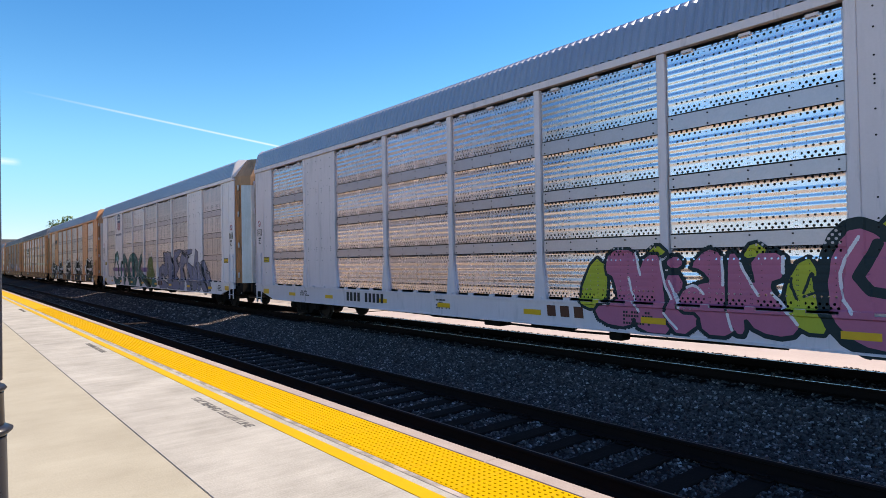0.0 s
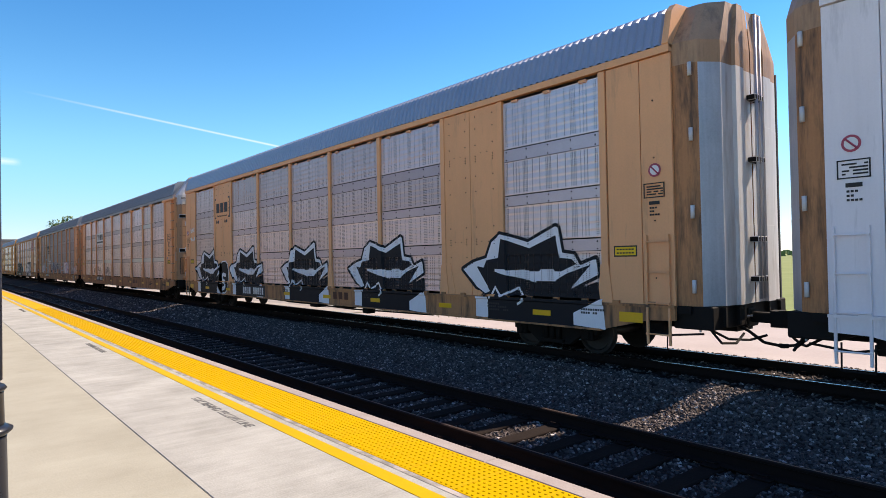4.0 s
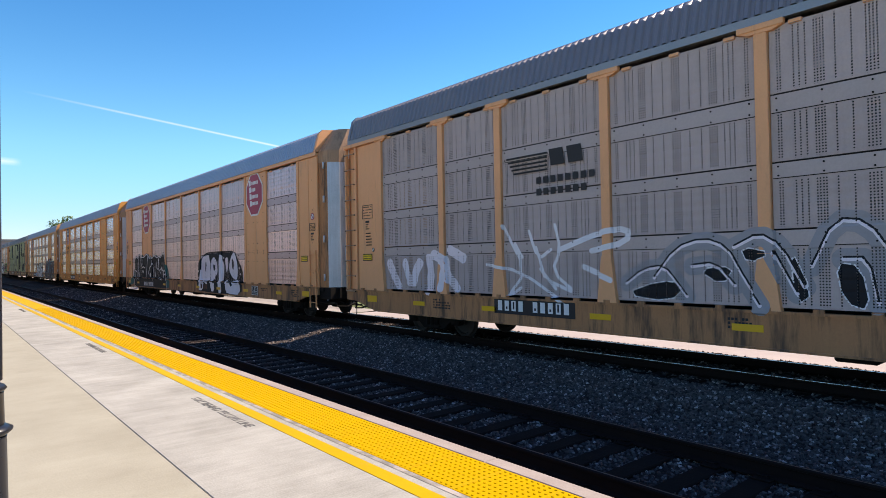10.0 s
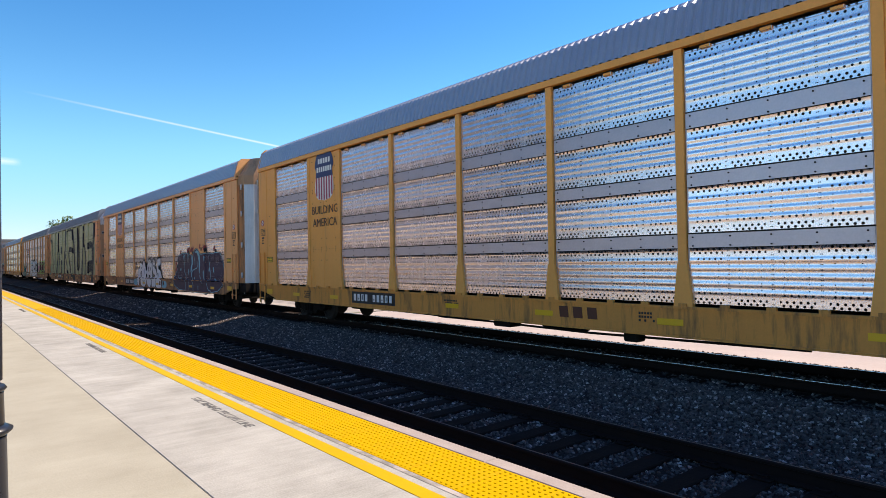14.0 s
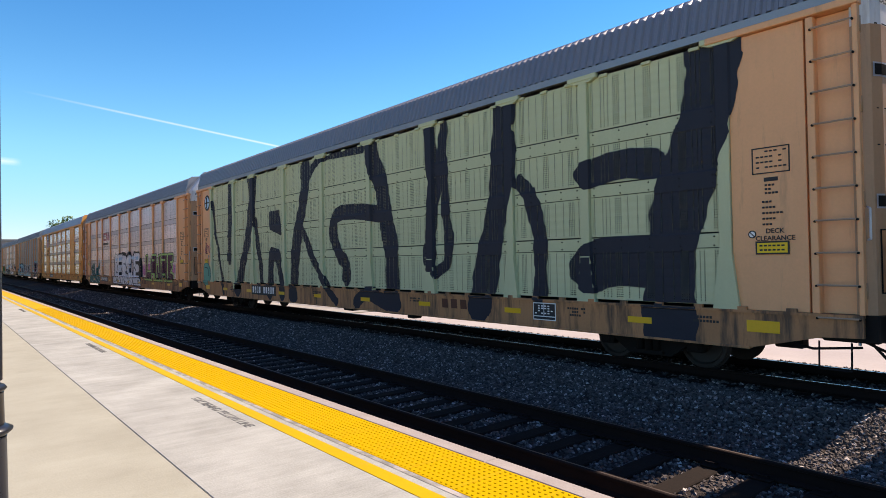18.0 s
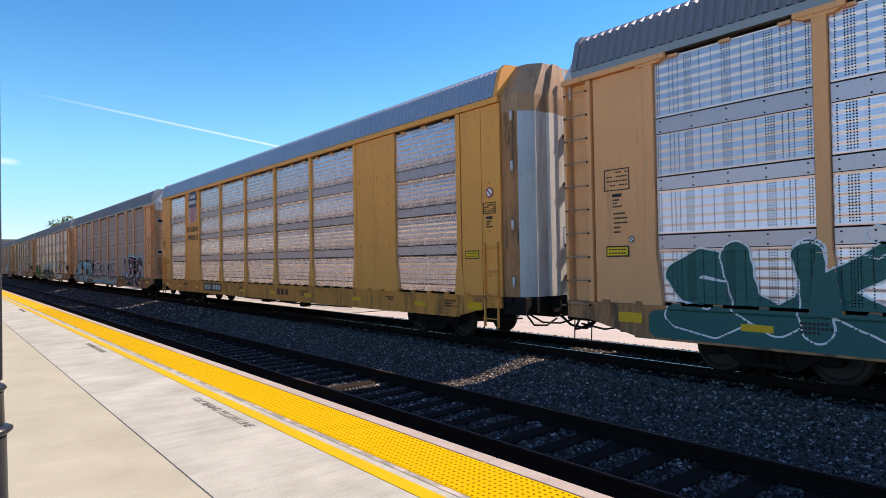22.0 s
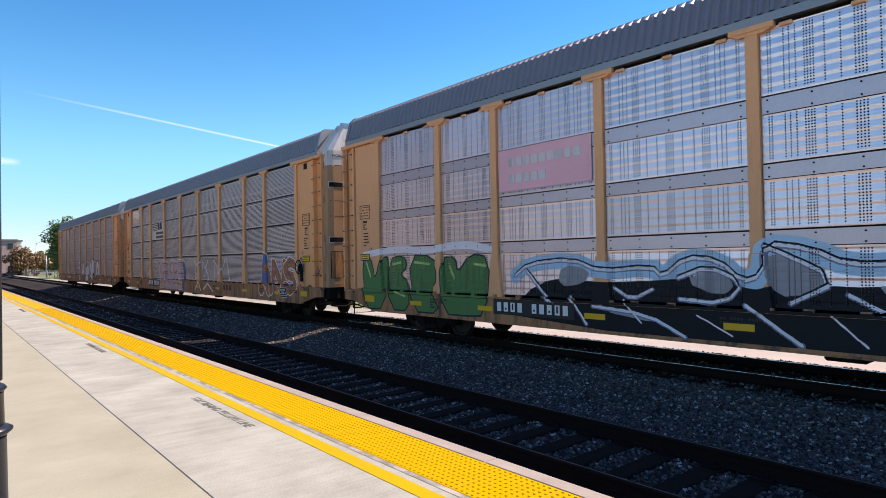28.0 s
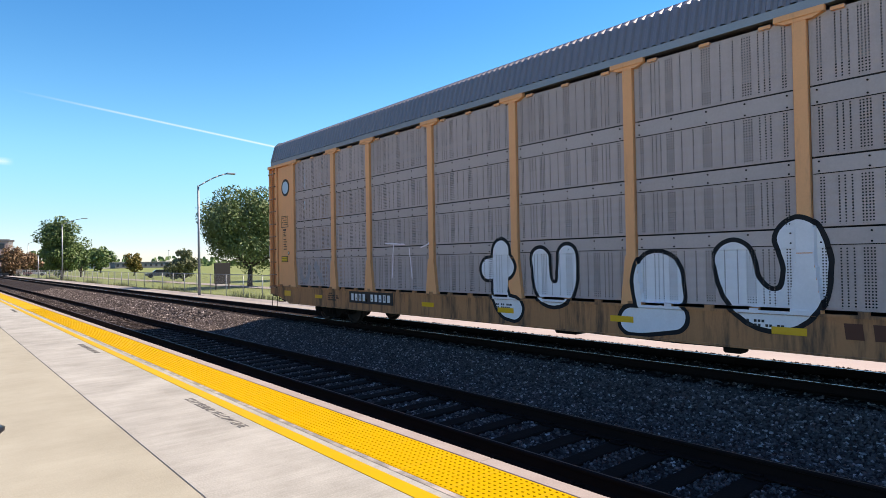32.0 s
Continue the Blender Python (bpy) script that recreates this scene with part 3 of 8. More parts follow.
# ---- sprayed pieces ----
STROKES = {
    "A": "0,0 .5,1 1,0|.2,.38 .8,.38", "B": "0,0 0,1 .8,.9 .75,.6 .1,.52 .9,.4 .9,.08 0,0", "C": "1,.85 .5,1 0,.6 .05,.2 .5,0 1,.15",
    "D": "0,0 0,1 .7,.9 1,.5 .7,.08 0,0", "E": "1,1 0,1 0,0 1,0|0,.5 .8,.5", "G": "1,.85 .5,1 0,.6 .1,.15 .6,0 1,.2 1,.48 .6,.48",
    "I": ".5,0 .5,1", "J": ".1,.2 .5,0 .9,.2 .9,1", "K": "0,0 0,1|1,1 .1,.5 1,0", "L": "0,1 0,0 .9,0", "M": "0,0 .1,1 .5,.35 .9,1 1,0", "N": "0,0 0,1 1,0 1,1",
    "O": ".5,0 .05,.3 .05,.7 .5,1 .95,.7 .95,.3 .5,0", "R": "0,0 0,1 .8,.95 .85,.6 .1,.5 1,0", "S": "1,.88 .5,1 .05,.8 .2,.55 .8,.45 .95,.2 .5,0 0,.12",
    "T": ".5,0 .5,1|0,1 1,1", "U": "0,1 .05,.25 .5,0 .95,.25 1,1", "V": "0,1 .5,0 1,1", "X": "0,0 1,1|0,1 1,0", "Z": "0,1 1,1 0,0 1,0",
    "P": "0,0 0,1 .85,.9 .85,.55 0,.45", "F": "0,0 0,1 1,1|0,.5 .7,.5", "Q": ".5,0 .05,.5 .5,1 .95,.5 .5,0 1,0",
    "H": "0,0 0,1|1,0 1,1|0,.5 1,.5", "W": "0,1 .25,0 .5,.7 .75,0 1,1", "Y": ".5,0 .5,.5 0,1|.5,.5 1,1",
    "t": ".5,1 .5,.1 .8,0|.1,.68 .95,.68", "n": "0,0 0,1 .5,1 .95,.7 1,0", "w": "0,1 .25,0 .5,.7 .75,0 1,1",
}


def letter_lines(words, y_left, z0, width, height, gap=0.12, wobble=0.0, rnd=None):
    """Stroke lines in the wagon's y, z for words that read from y_left towards lower y."""
    out = []
    n = len(words)
    w = width / (n + gap * (n - 1))
    for k, ch in enumerate(words):
        if ch == " ":
            continue
        lean = rnd.uniform(-wobble, wobble) if rnd else 0.0
        dz = rnd.uniform(-wobble, wobble) * 0.3 if rnd else 0.0
        for line in STROKES[ch].split("|"):
            pts = []
            for p in line.split():
                a, b = (float(c) for c in p.split(","))
                pts.append((y_left - k * w * (1 + gap) - (a + lean * (b - 0.5)) * w, z0 + (b + dz) * height))
            out.append(pts)
    return out


def bubble(words, y_left, z0, width, height, r, rim, rim_mi, fill_mi, gap=0.12, wobble=0.0, rnd=None, inner=None):
    """Layers for fat letters that overlap one another, each with its own rim."""
    out = []
    n = len(words)
    w = width / (n + gap * (n - 1))
    for k, ch in enumerate(words):
        lines = letter_lines(ch, y_left - k * w * (1 + gap), z0, w, height, 0.0, wobble, rnd)
        out += [(lines, r + rim, rim_mi), (lines, r, fill_mi)]
        if inner is not None:
            out.append(([[(y - 0.3 * r, z + 0.3 * r) for y, z in l] for l in lines], 0.022, inner))
    return out


def softened(pts, closed, times):
    """The line with its corners cut off."""
    for _ in range(times if len(pts) > 2 else 0):
        ends = list(zip(pts, pts[1:] + pts[:1])) if closed else list(zip(pts[:-1], pts[1:]))
        between = []
        for (a, b), (c, d) in ends:
            between += [(0.75 * a + 0.25 * c, 0.75 * b + 0.25 * d), (0.25 * a + 0.75 * c, 0.25 * b + 0.75 * d)]
        pts = between if closed else [pts[0]] + between + [pts[-1]]
    return pts


def drawn(text, closed=False, soft=1):
    """Lines from 'y,z y,z ...' with bars between them, their corners rounded off."""
    return [softened([tuple(float(v) for v in p.split(",")) for p in line.split()], closed, soft) for line in text.split("|")]


def scrawl(rnd, y_left, z0, width, height, n):
    out = []
    y = y_left
    while y > y_left - width:
        w = rnd.uniform(0.5, 1.0) * height * 0.6
        pts = [(y - rnd.random() * w, z0 + rnd.random() * height) for _ in range(n)]
        out.append(softened(pts, False, 2))
        y -= w * 0.7
    return out


def surface_x(wagon_kind, style, y, z):
    """Outer face of the near side at y, z."""
    if SILL1 - 0.04 < z < SILL1 + 0.06:
        return -HALF - 0.078
    if z < SILL1 + 0.012:
        return -HALF - 0.045
    a = abs(y)
    posts = (0.5 * BAY, 1.5 * BAY, P1, P2, P3)
    pw = 0.125 if wagon_kind == "post" else 0.105
    flare = max(0.0, (1.95 - z) * 0.13)
    if min(abs(a - p) for p in posts) < pw + flare:
        return -HALF - (0.068 if wagon_kind == "post" and z < 2.0 else 0.05 if wagon_kind == "post" else 0.042)
    if wagon_kind == "flush" and P1 < a < P2 and z < 1.92 and min(a - P1, P2 - a) < 0.46:
        return -HALF - 0.026
    if a > P3 or (wagon_kind == "flush" and P1 < a < P2):
        return -HALF - 0.012
    for lo, hi, band in ROWS:
        if lo <= z < hi:
            return -HALF + 0.03 - max(relief(style, z - lo + e, hi - lo - band) for e in (0.0, 0.02, 0.04)) - (0.004 if style != "round" else 0.006)
    return -HALF


def segment_distance(Y, Z, lines, square=False):
    best = np.full(Y.shape, 9.0)
    for pts in lines:
        for (ay, az), (by, bz) in zip(pts[:-1], pts[1:]):
            dy, dz = by - ay, bz - az
            u = np.clip(((Y - ay) * dy + (Z - az) * dz) / (dy * dy + dz * dz + 1e-9), 0, 1)
            p, q = np.abs(Y - ay - u * dy), np.abs(Z - az - u * dz)
            best = np.minimum(best, np.maximum(np.maximum(p, q), 0.78 * (p + q)) if square else np.hypot(p, q))
    return best


def shape_distance(Y, Z, polys):
    """Signed distance to filled outlines, negative inside any of them."""
    best = np.full(Y.shape, 9.0)
    for pts in polys:
        inside = np.zeros(Y.shape, bool)
        for (ay, az), (by, bz) in zip(pts, pts[1:] + pts[:1]):
            cross = (az > Z) != (bz > Z)
            inside ^= cross & (Y < (by - ay) * (Z - az) / (bz - az + 1e-9) + ay)
        d = segment_distance(Y, Z, [pts + pts[:1]])
        best = np.minimum(best, np.where(inside, -d, d))
    return best


def sheet_gap(y, z):
    """True in the dark slot between side sill and sheets."""
    a = abs(y)
    if not 1.135 < z < 1.185 or a > P3 - 0.2 or min(abs(a - p) for p in (0.5 * BAY, 1.5 * BAY, P1, P2)) < 0.2:
        return False
    return abs((y / (BAY / 4) + 0.5) % 1.0 - 0.5) * BAY / 4 > 0.07


def sprayed(car, wagon_kind, style, layers, mats, cell=0.025, name="graffiti", label="", ragged=0.0, lift=0.004, square=False):
    """A painted film that follows the wagon's side. layers: (lines, radius, material index), later ones on top; a fourth value True fills the lines."""
    if style == "round":
        mats = [ROUND_SPRAY.get(m.name, m) for m in mats]
    ys = [p[0] for lines, r, m, *_ in layers for l in lines for p in l]
    zs = [p[1] for lines, r, m, *_ in layers for l in lines for p in l]
    rmax = max(r for lines, r, m, *_ in layers)
    y0, y1 = max(min(ys) - rmax, -13.5), min(max(ys) + rmax, 13.5)
    z0, z1 = max(min(zs) - rmax, 0.56), min(max(zs) + rmax, 5.40)
    ny, nz = int((y1 - y0) / cell), int((z1 - z0) / cell)
    Y, Z = np.meshgrid(y0 + (np.arange(ny) + 0.5) * cell, z0 + (np.arange(nz) + 0.5) * cell, indexing="ij")
    Yw = Y + ragged * (np.sin(Z * 3.1 + Y * 2.3) + 0.5 * np.sin(Z * 7.7 - Y * 5.1) + 0.3 * np.sin(Z * 19 + Y * 13))
    lab = np.full(Y.shape, -1)

    def reach(a, b, lines, fill):
        return shape_distance(a, b, lines) if fill else segment_distance(a, b, lines, square)
    for lines, r, m, *fill in layers:
        lab[reach(Yw, Z, lines, fill) < r] = m
    # draw the grid's corners onto the outlines, so that edges run smooth
    gy, gz = np.meshgrid(y0 + np.arange(ny + 1) * cell, z0 + np.arange(nz + 1) * cell, indexing="ij")
    wy, wz = gy.copy(), gz.copy()
    warped = gy + ragged * (np.sin(gz * 3.1 + gy * 2.3) + 0.5 * np.sin(gz * 7.7 - gy * 5.1) + 0.3 * np.sin(gz * 19 + gy * 13))
    moved = np.zeros(gy.shape, bool)
    for lines, r, m, *fill in layers[::-1]:
        d = reach(warped, gz, lines, fill) - r
        ga, gb = np.gradient(d, cell)
        k = np.maximum(ga * ga + gb * gb, 0.3)
        hit = (np.abs(d) < 0.75 * cell) & ~moved
        wy[hit] -= (d * ga / k)[hit]
        wz[hit] -= (d * gb / k)[hit]
        moved |= hit
    index, verts, faces, mi = {}, [], [], []

    def vert(i, j):
        if (i, j) not in index:
            y, z = float(wy[i, j]), float(wz[i, j])
            index[(i, j)] = len(verts)
            verts.append((surface_x(wagon_kind, style, y, z) - lift, y, z))
        return index[(i, j)]
    for i, j in zip(*np.nonzero(lab >= 0)):
        i, j = int(i), int(j)
        if sheet_gap(float(Y[i, j]), float(Z[i, j])):
            continue
        faces.append((vert(i + 1, j), vert(i, j), vert(i, j + 1), vert(i + 1, j + 1)))
        mi.append(int(lab[i, j]))
    me = bpy.data.meshes.new(name)
    me.from_pydata(verts, [], faces)
    me.polygons.foreach_set("material_index", mi)
    for m in mats:
        me.materials.append(m)
    return part(name, me, None, car, label)


# ---- markings ----
def plate(bm, y0, y1, z0, z1, x=-HALF - 0.016, t=0.006, mi=0):
    box(bm, x - t, x, min(y0, y1), max(y0, y1), z0, z1, mi)


def shield(car, y, z, h, words=True):
    """Road's shield as plain shapes: blue head, red and white stripes."""
    bm = bmesh.new()
    w = h * 0.36
    x = -HALF - 0.020
    def outline(half, mi, thick):
        pts = [(y + w * u, z + h * v) for u, v in half] + [(y - w * u, z + h * v) for u, v in half[-2::-1] if u]
        prism(bm, pts, x - thick, x, mi=mi)
    outline([(0, 0.0), (0.22, 0.015), (0.62, 0.03), (0.86, 0.09), (0.97, 0.19), (0.97, 0.32), (0.90, 0.45), (0, 0.45)], 0, 0.004)
    outline([(0, 0.45), (0.90, 0.45), (0.86, 0.58), (1.0, 0.67), (0.92, 0.78), (0.74, 0.90), (0.52, 0.89), (0.25, 0.92), (0.0, 1.0)], 1, 0.006)
    for k in range(-3, 4):
        c = y + k * w * 0.27
        foot = z + (0.012, 0.02, 0.035, 0.10)[abs(k)] * h
        box(bm, x - 0.008, x - 0.001, c - w * 0.07, c + w * 0.07, foot, z + 0.45 * h, 2)
    for n, zz, step in ((5, 0.76, 0.27), (7, 0.60, 0.235)):
        for j in range(n):
            c = y + w * step * ((n - 1) / 2 - j)
            box(bm, x - 0.010, x - 0.004, c - w * step * 0.34, c + w * step * 0.34, z + zz * h - 0.048 * h, z + zz * h + 0.048 * h, 0)
    return part("shield_emblem", bm, [white_ink, navy, stripe_red], car, "blue, red and white painted shield")


navy = mat("navy_emblem_paint", (0.030, 0.045, 0.13), 0.5, 0, 0.15, bump=0.03)
emblem_ink = mat("slate_black_emblem_paint", (0.030, 0.029, 0.036), 0.55, 0, 0.25, bump=0.03)
stripe_red = mat("red_emblem_paint", (0.42, 0.06, 0.10), 0.5, 0, 0.2, bump=0.03)
faded_red = mat("faded_crimson_paint", (0.42, 0.06, 0.10), 0.55, 0, 0.3, bump=0.05)
faded_pink = mat("faded_pink_paint", (0.88, 0.46, 0.52), 0.55, 0, 0.15, bump=0.05)
worn_zinc = mat("streaked_zinc_sheet", (0.48, 0.49, 0.53), 0.45, 0.5, 0.3, big=1.5, streak=0.6, bump=0.08)
rung_steel = mat("worn_painted_rung", (0.40, 0.27, 0.18), 0.5, 0.2, 0.3, bump=0.05)
alu_plain = mat("plain_aluminium_sheet", (0.62, 0.63, 0.65), 0.4, 0.8, 0.15, bump=0.06)


def words_on(car, words, y, z, size, material, x=-HALF - 0.024, name="lettering", label="", bold=0.02):
    ob = part(name, text_mesh(words, size, material, bold, 0.001), None, car, label)
    ob.location = (x, y, z)
    return ob


def number_bars(car, y, z, material, back=None, ch=0.26):
    bm = bmesh.new()
    x = -HALF - 0.050
    if back:
        box(bm, x - 0.004, x, y - 2.12, y + 0.12, z - 0.07, z + ch + 0.07, 1)
    r = random.Random(int(y * 100))
    for k in range(10):
        if k == 4:
            continue
        c = y - k * 0.205
        box(bm, x - 0.008, x, c - 0.125, c, z, z + ch)
        if k % 3:
            box(bm, x - 0.009, x, c - 0.085, c - 0.04, z + 0.04, z + ch * (0.42 if k % 2 else 0.9), 1)
    return tagged(part("number_stencil", bm, [material, back or ink], car, "row of stencilled character blocks"), kind="stuff")


def data_board(car, rnd, y):
    """Black board of short lines in a white frame, on the sill."""
    b = bmesh.new()
    plate(b, y - 0.30, y + 0.30, 0.70, 1.06, x=-HALF - 0.046, t=0.005)
    for y0, y1, z0, z1 in ((-0.28, 0.0, 0.79, 1.04), (0.02, 0.28, 0.79, 1.04), (-0.28, 0.28, 0.72, 0.77)):
        plate(b, y + y0, y + y1, z0, z1, x=-HALF - 0.046, t=0.008, mi=1)
    for k in range(4):
        for j in range(6):
            if rnd.random() < 0.7:
                plate(b, y + 0.25 - j * 0.085, y + 0.20 - j * 0.085, 0.98 - k * 0.05, 1.005 - k * 0.05, x=-HALF - 0.046, t=0.010)
    part("data_board", b, [white_ink, black_paint], car, "black data board in a white frame")


def small_print(car, rnd, kind, board):
    """Data stencils as bars, plates, reflectors on the sill."""
    bm = bmesh.new()
    x = -HALF - 0.048
    for y in (-11.2, -8.6, -3.4, 2.0, 9.4):
        for k in range(rnd.randint(2, 4)):
            z = 0.96 - k * 0.065
            n = rnd.randint(5, 12)
            for j in range(n):
                if rnd.random() < 0.8:
                    box(bm, x - 0.003, x, y - j * 0.055 - 0.04, y - j * 0.055, z, z + 0.04)
    for s in (-1, 1):
        y = s * 12.42 + 0.1
        for k in range(5 if kind == "post" else 0):
            z = 2.76 - k * 0.085
            for j in range(rnd.randint(3, 6)):
                box(bm, -HALF - 0.022, -HALF - 0.012, y - j * 0.05 - 0.034, y - j * 0.05, z, z + 0.028)
    tagged(part("data_stencil", bm, ink, car), kind="stuff")
    bm = bmesh.new()
    y = -4.7 if kind == "post" else -1.6
    for k in range(3):
        prism(bm, [(y - k * 0.34 - 0.24, 0.80), (y - k * 0.34 - 0.02, 0.80), (y - k * 0.34, 1.02), (y - k * 0.34 - 0.22, 1.02)], x - 0.003, x)
    part("owner_mark", bm, mark_brown, car, "dark red-brown slanted owner mark")
    for y in (-12.3, -10.2, -7.1, -4.0, -1.2, 1.7, 4.4, 7.4, 10.0, 12.2):
        b = bmesh.new()
        big = abs(y) > 12
        bevel_box(b, x - 0.006, x, y - 0.24, y + 0.24, 0.80, 0.98 if big else 0.91, 0.003)
        part("reflector", b, lens_yellow, car)
    if board:
        data_board(car, rnd, board)
    for s in (-1, 1):
        b = bmesh.new()
        y = s * 12.45 if kind == "post" else s * 12.2
        plate(b, y - 0.24, y + 0.24, 1.98, 2.18, t=0.008)
        plate(b, y - 0.215, y + 0.215, 2.005, 2.155, t=0.010, mi=1)
        for k in (0, 1):
            for j in range(6):
                plate(b, y + 0.18 - j * 0.062, y + 0.135 - j * 0.062, 2.035 + k * 0.065, 2.06 + k * 0.065, t=0.012)
        part("warning_plate", b, [ink, plate_yellow], car, "yellow warning plate with black bars")


def end_marks(car, rnd, kind):
    """Framed data table, round sign and short stencils on the end panels."""
    x = -HALF - (0.006 if kind == "post" else 0.022)
    for s in (-1, 1):
        b = bmesh.new()
        y, z = (s * 12.45, 3.20) if kind == "post" else (s * 12.8, 3.0)
        w, h = (0.27, 0.40) if kind == "post" else (0.20, 0.26)
        for y0, y1, z0, z1 in ((-w, w, 0, 0.018), (-w, w, h - 0.018, h), (-w, -w + 0.018, 0, h), (w - 0.018, w, 0, h)):
            plate(b, y + y0, y + y1, z + z0, z + z1, x=x)
        for r in range(4):
            for j in range(7):
                if rnd.random() < 0.75:
                    c = y + w - 0.06 - j * (w * 2 - 0.09) / 7
                    plate(b, c, c - 0.045, z + h - 0.075 - r * (h - 0.08) / 4, z + h - 0.052 - r * (h - 0.08) / 4, x=x)
        plate(b, y + 0.1, y - 0.1, z - 0.12, z - 0.06, x=x)
        for k, m in enumerate((3, 2, 4)):
            for j in range(m):
                plate(b, y + 0.09 - j * 0.05, y + 0.055 - j * 0.05, z - 0.19 - k * 0.06, z - 0.16 - k * 0.06, x=x)
        tagged(part("data_table", b, ink, car, "framed table of black stencil bars"), kind="stuff")
        b = bmesh.new()
        y = s * 12.16 if kind == "post" else s * 12.82
        z = 2.29 if kind == "post" else 3.48
        r = 0.06 if kind == "post" else 0.12
        rod(b, (x, y, z), (x - 0.006, y, z), r, 16)
        rod(b, (x, y, z), (x - 0.009, y, z), r * 0.72, 16, 1)
        rod(b, (x - 0.010, y - r * 0.6, z - r * 0.6), (x - 0.010, y + r * 0.6, z + r * 0.6), r * 0.12, 6)
        part("round_sign", b, [stripe_red if kind == "flush" else ink, white_ink], car, "small round white sign")


def hand_brake(car, y):
    """Brake housing with its wheel, chain and release rod on the end panel."""
    x = -HALF - 0.01
    b = bmesh.new()
    bevel_box(b, x - 0.10, x, y - 0.13, y + 0.13, 1.62, 1.92, 0.03)
    bevel_box(b, x - 0.07, x, y - 0.06, y + 0.06, 1.30, 1.64, 0.02)
    gear = part("hand_brake", b, steel_dark, car, "dark grimy hand brake with chain")
    b = bmesh.new()
    n = 20
    pts = [(x - 0.15, y + 0.23 * math.cos(k * math.tau / n), 1.80 + 0.23 * math.sin(k * math.tau / n)) for k in range(n + 1)]
    pipe(b, pts, 0.016)
    for k in range(3):
        a = k * math.tau / 3 + 0.4
        rod(b, (x - 0.14, y, 1.80), (x - 0.15, y + 0.23 * math.cos(a), 1.80 + 0.23 * math.sin(a)), 0.013, 6)
    rod(b, (x - 0.05, y, 1.80), (x - 0.16, y, 1.80), 0.04, 10)
    part("brake_wheel", b, steel_dark, gear)
    b = bmesh.new()
    pipe(b, [(x - 0.04, y + 0.02, 2.14), (x - 0.06, y + 0.12, 1.98), (x - 0.07, y + 0.25, 1.62), (x - 0.06, y + 0.16, 1.38), (x - 0.05, y - 0.02, 1.30)], 0.018)
    pipe(b, [(x - 0.04, y + 0.02, 2.14), (x - 0.06, y - 0.12, 1.96), (x - 0.07, y - 0.24, 1.66), (x - 0.05, y - 0.20, 1.16)], 0.014)
    part("brake_chain", b, eave_grey, gear)


